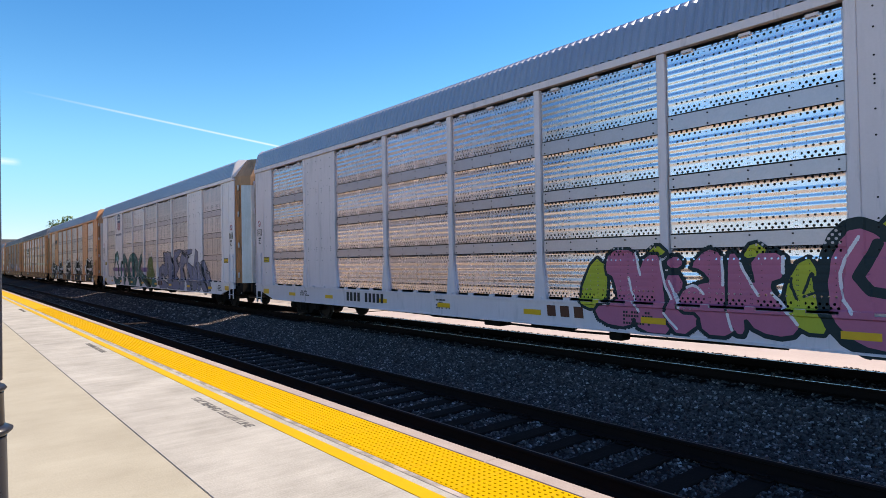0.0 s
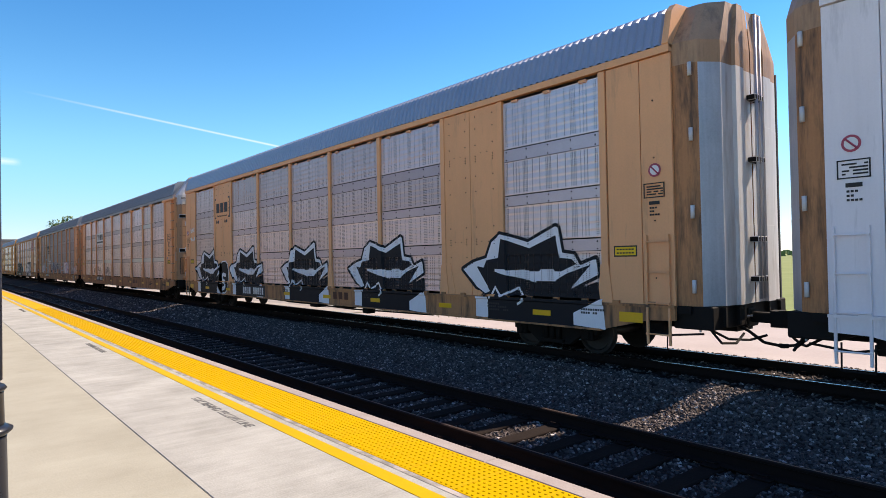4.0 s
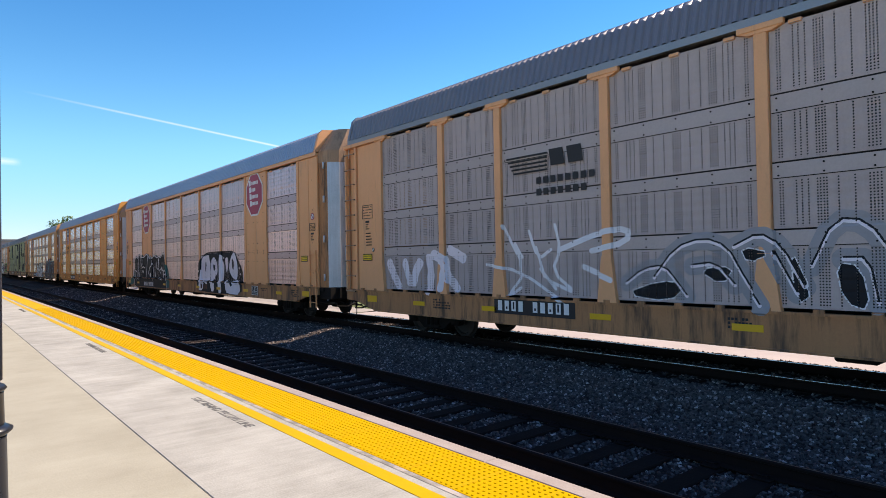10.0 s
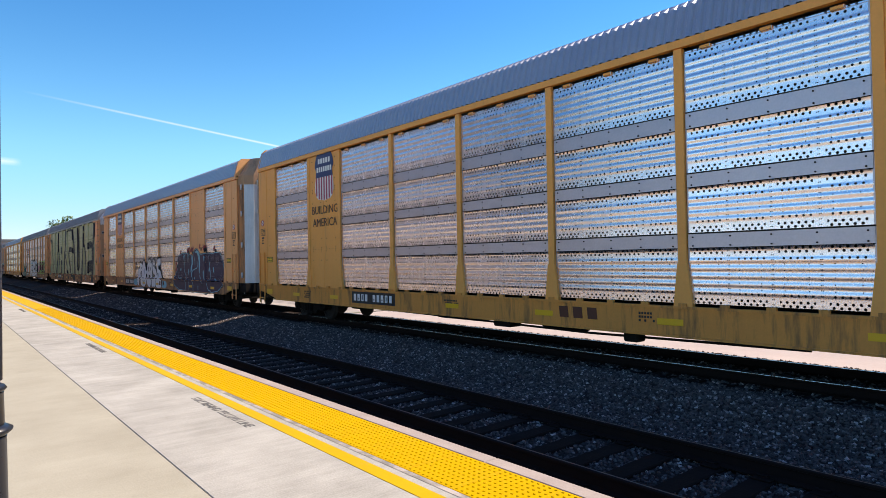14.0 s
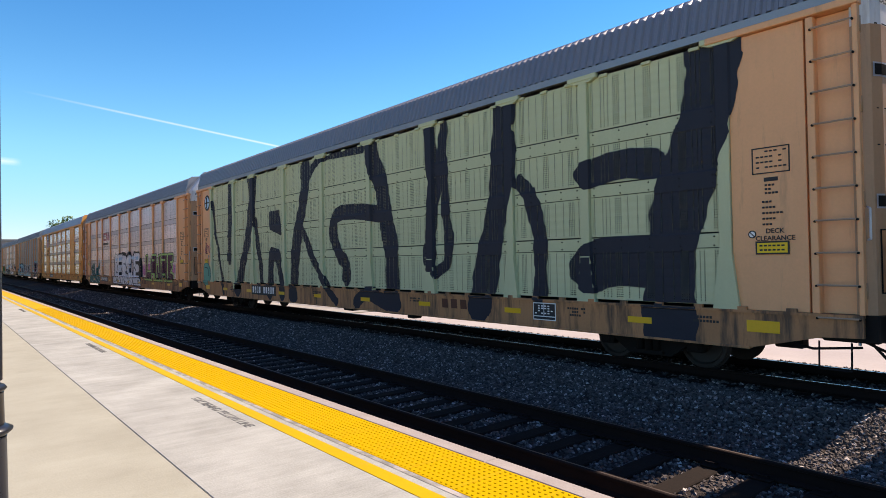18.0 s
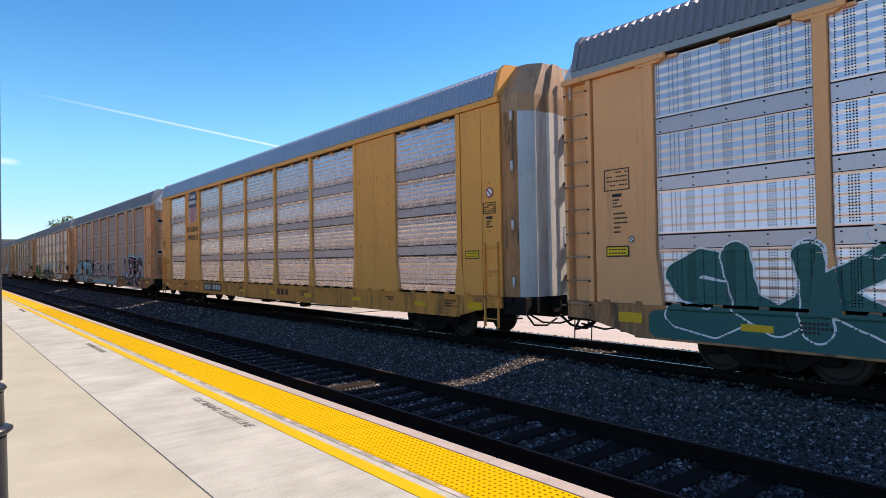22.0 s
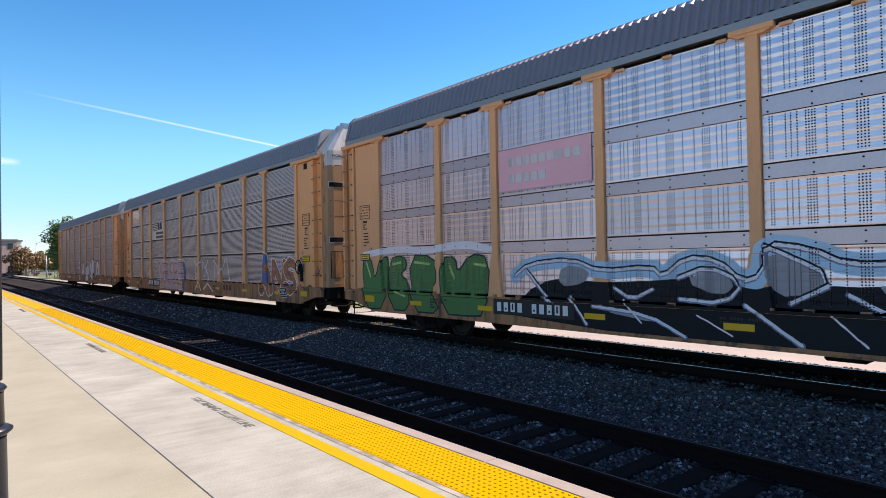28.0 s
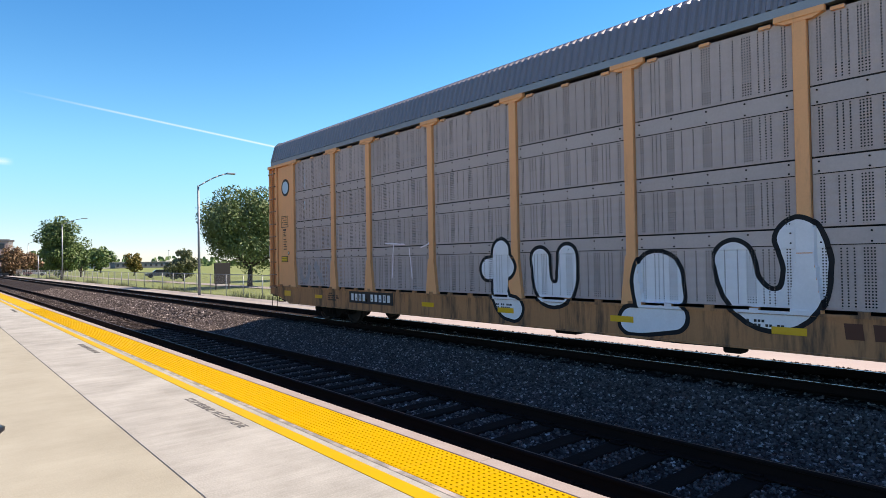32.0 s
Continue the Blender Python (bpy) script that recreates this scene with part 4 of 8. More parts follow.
def wagon(n, kind, style, panel_mat, body, post_mat, roof_mat, sill_mat, door_low, door_high, label):
    car = new("autorack_wagon")
    tagged(car, label, "railway wagon", "wagons of the freight train")
    rnd = random.Random(100 + n)
    part("roof", cached(("roof", kind, roof_mat.name, post_mat.name), lambda: roof_mesh(roof_mat, eave_grey if kind == "post" else post_mat, 13.40 if kind == "post" else 13.15)), None, car)
    part("side_sill", cached(("sill", sill_mat.name, kind), lambda: sill_mesh(sill_mat, 0.06 if kind == "post" else 0.0, ENDS[kind])), None, car)
    part("underframe", cached("underframe", frame_mesh), None, car, "black grimy steel underframe")
    # far side and inner decks, near-black: the shade inside is put into their colour
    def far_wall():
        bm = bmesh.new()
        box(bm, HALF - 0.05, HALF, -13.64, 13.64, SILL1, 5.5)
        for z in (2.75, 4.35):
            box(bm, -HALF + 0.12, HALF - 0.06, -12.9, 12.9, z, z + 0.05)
        return meshed("far_side", bm, inner_dark)
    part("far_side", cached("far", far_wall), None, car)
    # side sheets
    widths = {"bay": BAY, "solid": SOLID, "end": ENDBAY}
    spans = [(k * BAY, "bay") for k in range(-2, 3)] + [(s * (P1 + SOLID / 2), "solid") for s in (-1, 1)] + [(s * (P2 + ENDBAY / 2), "end") for s in (-1, 1)]
    pw = 0.19 if kind == "post" else 0.15
    for y, span in spans:
        if span == "solid" and kind == "flush":
            def solid_mesh():
                bm = bmesh.new()
                w = (SOLID - pw) / 2
                for a, b in ((-w, -0.006), (0.006, w)):
                    bevel_box(bm, -HALF - 0.012, -HALF + 0.04, a, b, SILL1 + 0.013, 5.455, 0.006)
                for c in (-0.46, 0.46):
                    for z in (2.02, 2.32, 2.38, 2.44, 2.72, 3.55, 3.9, 4.24, 4.30, 4.36, 4.62, 5.0, 5.28):
                        for d in (-0.3, 0.27):
                            rod(bm, (-HALF, c + d, z), (-HALF - 0.02, c + d, z), 0.014, 6, 1)
                    for d in (-0.12, 0.1):
                        for z in (2.38, 4.36):
                            rod(bm, (-HALF, c + d, z + 0.06 * (z > 3)), (-HALF - 0.02, c + d, z + 0.06 * (z > 3)), 0.010, 6, 1)
                for s in (-1, 1):
                    prism(bm, [(s * (w - 0.34), SILL1 + 0.014), (s * w, SILL1 + 0.014), (s * w, 1.9), (s * (w - 0.16), 1.9)][::s], -HALF - 0.022, -HALF)
                return meshed("solid_panel", bm, [body, steel_dark])
            part("solid_panel", cached(("solid", body.name), solid_mesh), None, car, at=(0, y, 0))
            continue
        wd = widths[span] - pw - 0.045
        for row in ROWS:
            me = cached((style, panel_mat.name, span, kind, row, post_mat.name), lambda: panel_mesh(style, wd, row, panel_mat, BANDS.get(panel_mat.name, panel_mat), post_mat))
            part("panel", me, None, car, at=(0, y, row[0]))
    for p in (0.5 * BAY, 1.5 * BAY, P1, P2, P3):
        for s in (-1, 1):
            part("post", cached(("post", kind, post_mat.name), lambda: post_mesh(kind, post_mat)), None, car, at=(0, s * p, 0))
    # end sections
    for s in (-1, 1):
        a, b = P3 + 0.1, ENDS[kind]
        if kind == "flush":
            def end_mesh():
                bm = bmesh.new()
                w = (b - a) / 2
                bevel_box(bm, -HALF - 0.012, -HALF + 0.04, -w, -0.05, SILL1 + 0.013, 5.455, 0.006)
                bevel_box(bm, -HALF - 0.020, -HALF + 0.04, -0.04, w, SILL1 + 0.013, 5.455, 0.006)
                for z in (1.6, 2.6, 3.7, 4.7):
                    rod(bm, (-HALF, -0.3, z), (-HALF - 0.022, -0.3, z), 0.014, 6, 1)
                return meshed("end_panel", bm, [body, steel_dark])
            part("end_panel", cached(("endp", body.name), end_mesh), None, car, at=(0, s * (a + b) / 2, 0))
            lad = cached(("lad", body.name), lambda: meshed("ladder", ladder_mesh(0.45, 2.35, 4, 0.42), body))
            part("ladder", lad, None, car, at=(-HALF - 0.05, s * (WALL_END - 0.3), 0))
        else:
            def end_mesh():
                bm = bmesh.new()
                w = (b - a) / 2
                bevel_box(bm, -HALF - 0.004, -HALF + 0.05, -w, w - 0.66, SILL1 + 0.013, 5.36, 0.006)
                box(bm, -HALF + 0.10, -HALF + 0.14, w - 0.7, w, SILL1 + 0.013, 5.36)
                bevel_box(bm, -HALF - 0.05, -HALF + 0.12, w - 0.62, w - 0.52, SILL1 + 0.013, 5.36, 0.008)
                bevel_box(bm, -HALF - 0.05, -HALF + 0.12, w - 0.045, w + 0.02, SILL1 + 0.013, 5.42, 0.008)
                bevel_box(bm, -HALF - 0.085, -HALF + 0.16, -w - 0.34, w + 0.04, 5.37, 5.475, 0.01)
                return meshed("end_panel", bm, body)
            ob = part("end_panel", cached(("endp2", body.name), end_mesh), None, car, at=(0, s * (a + b) / 2, 0))
            if s < 0:
                ob.scale = (1, -1, 1)
            for k in range(10):
                part("rung", cached("rung", rung_mesh), None, car, at=(-HALF - 0.05, s * (ENDS[kind] - 0.29), 1.08 + k * 0.455))
        for side in (-1, 1):
            key = ("door", kind, door_low.name, door_high.name, side)
            ob = part("end_door", cached(key, lambda: end_door_mesh(kind, door_low, door_high, side)), None, car)
            if s < 0:
                ob.scale = (1, -1, 1)
        for nm, make in (("coupler", coupler_mesh), ("air_hose", hose_mesh), ("uncoupling_lever", lever_mesh), ("brake_pipe", brake_pipe_mesh)):
            ob = part(nm, cached(nm, make), None, car)
            if s < 0:
                ob.scale = (1, -1, 1)
        step = cached(("step", sill_mat.name), lambda: step_mesh(sill_mat))
        part("stirrup_step", step, None, car, at=(0, s * (ENDS[kind] - 0.35), 0))
        truck = part("bogie", cached("bolster", bolster_mesh), None, car, "black cast-steel bogie", at=(0, s * 10.06, 0))
        for side in (-1, 1):
            ob = part("side_frame", cached("side_frame", side_frame_mesh), None, truck, at=(side * 1.0, 0, 0))
            if side > 0:
                ob.scale = (-1, 1, 1)
        for d in (-0.89, 0.89):
            WHEELS.append((n, s * 10.06 + d, part("wheelset", cached("wheelset", wheelset_mesh), None, truck, at=(0, d, 0.455 - 0.035))))
    small_print(car, rnd, kind, {4: -11.05, 5: -8.0, 8: -8.0, 13: -10.7}.get(n))
    end_marks(car, rnd, kind)
    if kind == "post":
        for s in (-1, 1):
            ob = part("lettering", cached("excess", lambda: text_mesh("EXCESS HEIGHT CAR", 0.105, ink, 0.03, 0.001)), None, car, "black height warning lettering")
            ob.rotation_euler = (0, 0, s * -1.464)
            ob.location = (-0.80, s * 13.858, 5.40)
    CARS.append((n, car))
    return car


def step_mesh(material):
    bm = bmesh.new()
    pipe(bm, [(-HALF - 0.03, -0.2, 0.75), (-HALF - 0.05, -0.2, 0.36), (-HALF - 0.05, 0.2, 0.36), (-HALF - 0.03, 0.2, 0.75)], 0.013)
    return meshed("stirrup_step", bm, steel_dark)


inner_dark = mat("inner_steel_with_shade", (0.05, 0.05, 0.05), 0.7, 0.2, 0.15)
mark_brown = mat("dark_red_brown_mark", (0.10, 0.030, 0.015), 0.6, 0, 0.2, bump=0.03)
CARS, WHEELS = [], []
BANDS = {galv_bright.name: pale_band, galv_round.name: dull_band, galv_brown.name: brown_band, galv_col.name: pale_band, green_panel.name: green_paint, galv_dark.name: eave_grey}

# ---- the train, wagon by wagon ----
FLUSH = "flush-sided autorack wagon"
POSTED = "posted autorack wagon"
R = random.Random(7)

c = wagon(0, "flush", "round", galv_round, lilac_paint, lilac_paint, roof_blue, lilac_paint, lilac_paint, hood_brown, "pale grey " + FLUSH + ", pink graffiti")
number_bars(c, 6.3, 0.78, ink)
PIECE = drawn("-3.1,2.1 -3.65,2.1 -3.7,1.7 -3.85,2 -4.15,2 -4.2,1.2 -4.4,.65 -3.75,.65 -3.6,.95 -3.55,.7 -2.9,.75 -2.75,1.05 -3.25,1.1 -3.2,1.6 -3,1.7|"
              "-4.25,1.85 -4.4,2 -4.55,1.85 -4.4,1.75|-4.2,1.65 -4.55,1.65 -4.45,1.15 -4.9,.9 -4.5,.6 -4.2,.95 -4.35,1.25|"
              "-4.65,1.8 -4.95,2.1 -5.2,2 -5.25,1.55 -5.25,1.1 -5.4,1 -5.35,.7 -4.9,.7 -4.85,1.05 -4.5,1.05 -4.45,1.35 -4.8,1.5 -5.05,1.55 -4.85,1.75", True)
PIECE += drawn("-5.3,2 -5.45,2 -5.75,1.4 -5.65,2 -6.15,2 -6.15,1.65 -5.9,1.55 -6.05,1.25 -6.35,.95 -6.2,.75 -5.75,.8 -5.55,1.05 -5.55,.75 -5.4,.75 -5.3,1.1|"
               "-6.65,1.4 -6.8,2.1 -7.05,2.35 -7.35,2.2 -7.5,1.9 -7.7,2.3 -8.2,2.3 -8.4,1.5 -8.1,.7 -7.3,.65 -6.85,.9", True)
LIME = drawn("-2.4,1.25 -2.75,2 -3.05,1.8 -3,1.05 -2.55,1|-3.85,2 -4.1,2.2 -4.3,2|-5.5,1.9 -5.7,2.2 -5.95,2|-6.25,1.8 -6.55,1.95 -6.55,1.25 -6.75,.85 -6.35,.85 -6.1,1.2|-7.3,2.4 -8.0,2.7 -8.6,2.4 -7.6,2.2", True)
GLEAM = drawn("-3.65,2.05 -3.72,1.65|-4.15,1.95 -4.2,1.5 -4.35,1.25|-4.3,1.55 -4.5,1.1|-4.6,1.45 -4.75,1.5 -4.9,1.35|-5.2,1.95 -5.22,1.5|-5.5,1.85 -5.75,1.35|-6.12,1.95 -6.12,1.7|-5.95,1.4 -6.3,.95|-3.5,1.6 -3.55,1.3 -3.7,1|-7.1,2.2 -6.85,1.8 -6.85,1.4 -7.0,1.15|-4.2,1 -4.45,.75|-5.3,1.05 -5.35,.8")
sprayed(c, "flush", "round", [(LIME, 0.06, 1, True), (PIECE, 0.075, 1, True), (LIME, 0.0, 0, True), (PIECE[-1:], 0.16, 1, True), (PIECE[:1], 0.055, 1, True), (PIECE[:1], 0.0, 2, True), (PIECE[1:2], 0.055, 1, True), (PIECE[1:2], 0.0, 2, True),
                              (PIECE[2:3], 0.055, 1, True), (PIECE[2:3], 0.0, 2, True), (PIECE[3:4], 0.055, 1, True), (PIECE[3:4], 0.0, 2, True), (PIECE[4:], 0.0, 2, True), (drawn("-7.3,2.1 -7.0,1.5 -7.9,1.35"), 0.07, 1),
                              (GLEAM, 0.022, 3), (scrawl(R, -6.2, 1.3, 0.3, 0.5, 6), 0.018, 1)],
        [s_lime, s_slate, s_pink, s_silver], cell=0.022, label="pink bubble-letter graffiti, yellow-green points, black outline", ragged=0.012)

c = wagon(1, "flush", "wave", galv_col, white_paint, white_paint, roof_blue, white_paint, white_door, hood_brown, "white " + FLUSH + ", violet and teal graffiti")
shield(c, 7.97, 4.32, 1.2)
words_on(c, "BUILDING AMERICA", 7.97, 3.98, 0.20, navy, label="dark blue painted slogan")
TEAL = drawn("8.5,2.7 9.15,2.4 9.45,1.6 9.15,.9 8.4,.7 7.7,.85 7.25,1.2 7.3,2.0|8.35,2.5 8.5,2.2|6.65,2.5 6.75,2.0 6.4,1.3 6.3,.75|6.6,2.5 6.1,2.2 5.4,1.4 4.9,.8|5.4,1.8 5.05,2.35 4.55,2.45 4.15,2.1 4.0,1.5 4.05,.75|5.4,1.85 4.95,1.1 4.3,.75|"
             "4.05,2.5 3.5,2.35 2.65,1.5 2.2,.85|2.2,2.4 2.85,1.7 3.3,1.0 3.6,.75|3.6,2.3 3.5,1.75 2.9,1.55|2.65,1.5 1.4,1.15 .2,.7")
SHADE = drawn("8.25,1.9 8.0,1.1|5.9,2.0 4.7,.75|3.9,2.1 3.75,1.4|2.1,2.2 2.6,1.75|2.4,1.2 1.9,.75|1.2,1.05 -.1,.62|6.2,1.6 6.0,1.0")
HAIR = [[(y + dy, z + dz) for y, z in l] for l in TEAL for dy, dz in ((0.09, 0.03), (-0.08, -0.04), (0.02, -0.1), (0.0, 0.12))]
sprayed(c, "flush", "wave", [(drawn("9.9,1.65 .6,1.65"), 0.13, 4), (TEAL, 0.24, 0), (SHADE, 0.15, 0), (TEAL, 0.19, 1), (HAIR, 0.011, 0), (HAIR[1::3], 0.009, 2), (SHADE, 0.10, 0), (drawn("8.7,2.4 8.5,2.35"), 0.14, 3)],
        [s_slate, s_teal, s_sky, s_cyan, s_lilac], cell=0.022, label="dark teal graffiti with black outline", ragged=0.03)
BLOB = drawn("1.0,1.45 .75,1.95 .45,2.35 -.1,2.4 -.45,2.2 -.5,1.7 -.85,1.35 -.4,1.15 -.25,.7 .2,.8 .6,1|.5,2.35 .42,2.8 .28,2.4|0,2.45 -.1,2.85 -.25,2.4", True)
sprayed(c, "flush", "wave", [(drawn("-.1,.85 -.5,1.12 -1.25,1.15 -1.6,.7 -.4,.62", True), 0.0, 2, True), (BLOB, 0.03, 0, True), (BLOB[:1], 0.0, 1, True), (BLOB[1:], 0.0, 3, True)], [s_slate, s_olive, s_teal, s_white], label="olive green sprayed patch with dark outline", ragged=0.03)
BLOCK = [drawn(l, True, 0) for l in ("-1.75,1.7 -2.45,1.95 -2.75,1.85 -2.55,2.6 -3.25,2.55 -3.4,1.45 -2.8,1.2 -2.65,1.45 -2.25,1.35 -2.55,1.15 -3.7,.85 -3.35,.65 -2.1,.65 -1.65,1.15",
         "-3.25,2.65 -4,2.55 -4.6,1.6 -4.35,.7 -3.7,.7 -3.4,1.7", "-4.65,2.65 -5.45,2.7 -5.85,2.65 -5.1,2.3 -5.3,1.95 -5.9,2.15 -4.9,1.4 -5.4,1.15 -5.8,.75 -5.1,.6 -4.4,.7 -4.45,1.85",
         "-5.95,2.65 -6.35,2.6 -6.7,2.05 -6.35,1.95 -6.1,1.8 -6.45,1.1 -6.4,.65 -5.7,.65 -5.65,1.5 -5.55,1.95", "-6.45,2.65 -7.6,2.65 -7.55,2.5 -6.95,2.4 -7.05,2 -7.65,1.8 -7.6,.65 -6.9,.65 -6.7,1.7 -6.6,2.35",
         "-7.7,1.8 -8,1.75 -8.4,1.45 -8.35,.75 -7.75,.62", "-8.1,2.65 -8.45,2.5 -8.5,1.75 -8.35,1.45 -7.85,1.8", "-8.5,2 -8.65,2 -8.75,1.75 -9,2 -8.85,.75 -8.5,.65 -8.45,1.35", "-9.05,2.05 -9.3,2.1 -10.3,1.1 -10.3,.75 -9.4,.65 -9,.9 -9.05,1.75")]
DARK = drawn("-2.6,2.5 -2.9,2.3 -2.8,1.95|-4.1,2.5 -4.7,1.6 -4.5,1.1|-5.0,2.2 -5.3,1.9|-5.95,2.55 -6.5,2.4|-6.7,2.5 -7.1,2.3|-6.1,1.7 -6.5,1.15|-6.85,1.75 -7.3,1.2 -7.6,.75|-8.2,1.95 -8.2,1.75|-8.75,1.9 -8.95,1.5|-9.05,1.9 -9.3,1.3 -9.9,.8|-9.6,1.6 -10.0,1.5|-2.2,1.4 -2.5,1.35|-3.4,1.95 -3.5,1.55")
sprayed(c, "flush", "wave", [*[(b, 0.05, 0, True) for b in BLOCK], *[q for b in BLOCK for q in ((b, 0.03, 0, True), (b, 0.0, 1, True))], (DARK, 0.085, 0), (DARK[::2], 0.012, 2), (scrawl(R, -2.0, 0.8, 7.6, 1.5, 2), 0.012, 2)],
        [s_navy, s_violet, s_silver], cell=0.022, label="grey-violet wildstyle graffiti", ragged=0.015)

c = wagon(2, "flush", "wave", galv_col, tan, tan, roof_blue, brown_sill, white_door, hood_brown, "tan " + FLUSH + ", black and white graffiti")
number_bars(c, 5.7, 0.74, white_ink, black_paint)
bm = bmesh.new()
for y, k in ((9.0, -1), (7.2, 1)):
    plate(bm, y - 0.04, y + 0.04, 3.95, 4.85)
    for z in (3.95, 4.78):
        plate(bm, y + k * 0.04, y + k * 0.16, z, z + 0.07)
for y in (8.6, 8.12, 7.64):
    plate(bm, y - 0.18, y + 0.18, 4.2, 4.62)
for y in (8.75, 8.55, 7.75, 7.55):
    rod(bm, (-HALF - 0.014, y, 3.8), (-HALF - 0.022, y, 3.8), 0.07, 14)
part("road_emblem", bm, emblem_ink, c, "dark bracketed emblem shapes")
words_on(c, "How tomorrow moves", 8.1, 4.02, 0.12, ink)


def hat(y, w):
    """A pinched broad-brimmed hat over a dark cloaked shape, in outlines."""
    def at(text, closed=True):
        return [[(y - (7.3 - u) * w / 3.5, v) for u, v in l] for l in drawn(text, closed, 0)]
    halo = at("7.25,1.75 6.95,1.9 6.55,2 6.4,2.35 6.15,2.52 5.45,2.32 4.8,2.62 4.74,2.58 4.65,2.08 4.4,2.04 4.26,1.8 4.5,1.74 3.95,1.95 3.9,1.65 4.55,1.35 6.4,1.2 6.85,1.35")
    crown = at("6.2,2 6.13,2.42 5.42,2.19 4.8,2.44 4.72,1.98 4.45,1.95 4.35,1.85 4.7,1.7 6.65,1.76 6.55,1.95")
    cloak = at("6.85,1.8 6.3,1.7 5.95,1.6 5.3,1.45 4.85,1.48 4.55,1.65 3.95,1.85 4.25,1.4 4.45,1.3 3.9,1.5 3.8,.62 6.5,.62 6.5,1.1 6.85,1.35")
    slit = at("6.35,1.7 5.55,1.74 5.5,1.7 5.2,1.7 5.15,1.75 4.85,1.75 4.8,1.5 5.3,1.5 5.95,1.6")
    cuffs = at("7.2,1.75 6.9,1.9 6.45,1.25 6.6,1.2 6.85,1.35|6.85,1.12 6.5,1.12 6.5,.66 6.85,.66|4.5,1.35 3.95,1.95 3.9,1.65|4.4,.9 3.8,1.2 3.75,.62 4.4,.66")
    fingers = at("6.45,1.1 6.3,1.35 6.15,1.15 5.7,1.35 5.55,1.1 5.7,1", False)
    return halo, crown, cloak, slit, cuffs, fingers


for y, w in ((11.75, 3.6), (7.3, 3.5), (2.3, 3.6), (-2.4, 3.9), (-7.7, 4.0)):
    halo, crown, cloak, slit, cuffs, fingers = hat(y, w)
    sprayed(c, "flush", "wave", [(halo, 0.07, 0, True), (halo, 0.0, 1, True), (cloak, 0.02, 0, True), (crown, 0.0, 0, True), (slit, 0.0, 1, True), (cuffs, 0.0, 1, True), (fingers, 0.025, 1)],
            [s_black, s_white], label="black and white hatted shape, sprayed")
sprayed(c, "flush", "wave", [(drawn("8.3,2.0 7.6,2.05 7.35,1.5 7.5,.7 8.6,.7 8.6,1.6", True), 0.05, 1, True), (drawn("8.3,2.0 7.6,2.05 7.35,1.5 7.5,.7 8.6,.7 8.6,1.6", True), 0.0, 0, True), (drawn("7.8,1.45 8.1,1.5 8.2,1.25 7.8,1.15 7.8,.9 8.15,.85"), 0.08, 1)], [s_black, s_white], label="black sprayed ball with a white curl")
for y, z, h in ((12.6, 3.45, 0.28), (12.5, 3.05, 0.22)):
    sprayed(c, "flush", "wave", [(scrawl(R, y, z, 0.75, h, 4), 0.022, 0)], [white_ink], cell=0.015, label="white handstyle scrawl")

c = wagon(3, "post", "wave", galv_bright, tan, tan, roof_dark, brown_sill, door_tan, white_door, "tan " + POSTED + ", silver sheets")
number_bars(c, 6.6, 0.86, white_ink, black_paint, 0.22)
bm = bmesh.new()
plate(bm, 4.38, 6.92, 3.55, 4.42, x=-HALF - 0.006)
for k in range(5):
    plate(bm, 5.75, 6.75 - 0.07 * k, 4.24 - k * 0.085, 4.28 - k * 0.085, x=-HALF - 0.012, mi=1)
for y in (5.35, 4.85):
    prism(bm, [(y - 0.2, 3.9), (y + 0.15, 3.9), (y + 0.2, 4.3), (y - 0.15, 4.3)], -HALF - 0.02, -HALF - 0.012, mi=1)
for k in range(15):
    plate(bm, 6.72 - k * 0.15, 6.62 - k * 0.15, 3.66, 3.78, x=-HALF - 0.012, mi=1)
part("road_emblem", bm, [white_ink, ink], c, "white board with black slanted emblem bars")
for y, w, z in ((BAY, 1.29, 2.12), (-2 * BAY, 1.29, 2.12), (-P1 - SOLID / 2, 0.86, 2.12), (-P2 - ENDBAY / 2, 1.2, 2.12), (-P1 - SOLID / 2, 0.86, 4.12)):
    bm = bmesh.new()
    plate(bm, y - w, y + w, z, z + 0.22, x=-HALF - 0.004)
    part("patch_strip", bm, alu_plain, c, "bright aluminium patch strip")
for y in (8.3, 6.5, 3.7):
    sprayed(c, "post", "wave", [(scrawl(R, y, 1.2, 0.9, 0.7, 5), 0.022, 0)], [s_black], cell=0.02, label="thin black scrawl")

c = wagon(4, "post", "faint", galv_brown, tan, tan, roof_dark, brown_sill, door_tan, white_door, "brownish " + POSTED + ", pale scrawls")
number_bars(c, 7.1, 0.84, white_ink, black_paint, 0.22)
bm = bmesh.new()
for k in range(5):
    plate(bm, 5.65, 6.80 - 0.05 * k, 4.12 - k * 0.085, 4.16 - k * 0.085, x=-HALF - 0.008)
for y in (5.40, 4.95):
    prism(bm, [(y - 0.2, 3.86), (y + 0.15, 3.86), (y + 0.2, 4.2), (y - 0.15, 4.2)], -HALF - 0.014, -HALF - 0.006)
for k in range(8):
    plate(bm, 5.95 - k * 0.19, 5.82 - k * 0.19, 3.52, 3.66, x=-HALF - 0.008)
for k in range(7):
    plate(bm, 5.95 - k * 0.19, 5.82 - k * 0.19, 3.28, 3.42, x=-HALF - 0.008)
part("road_emblem", bm, ink, c, "faded dark slanted emblem bars")
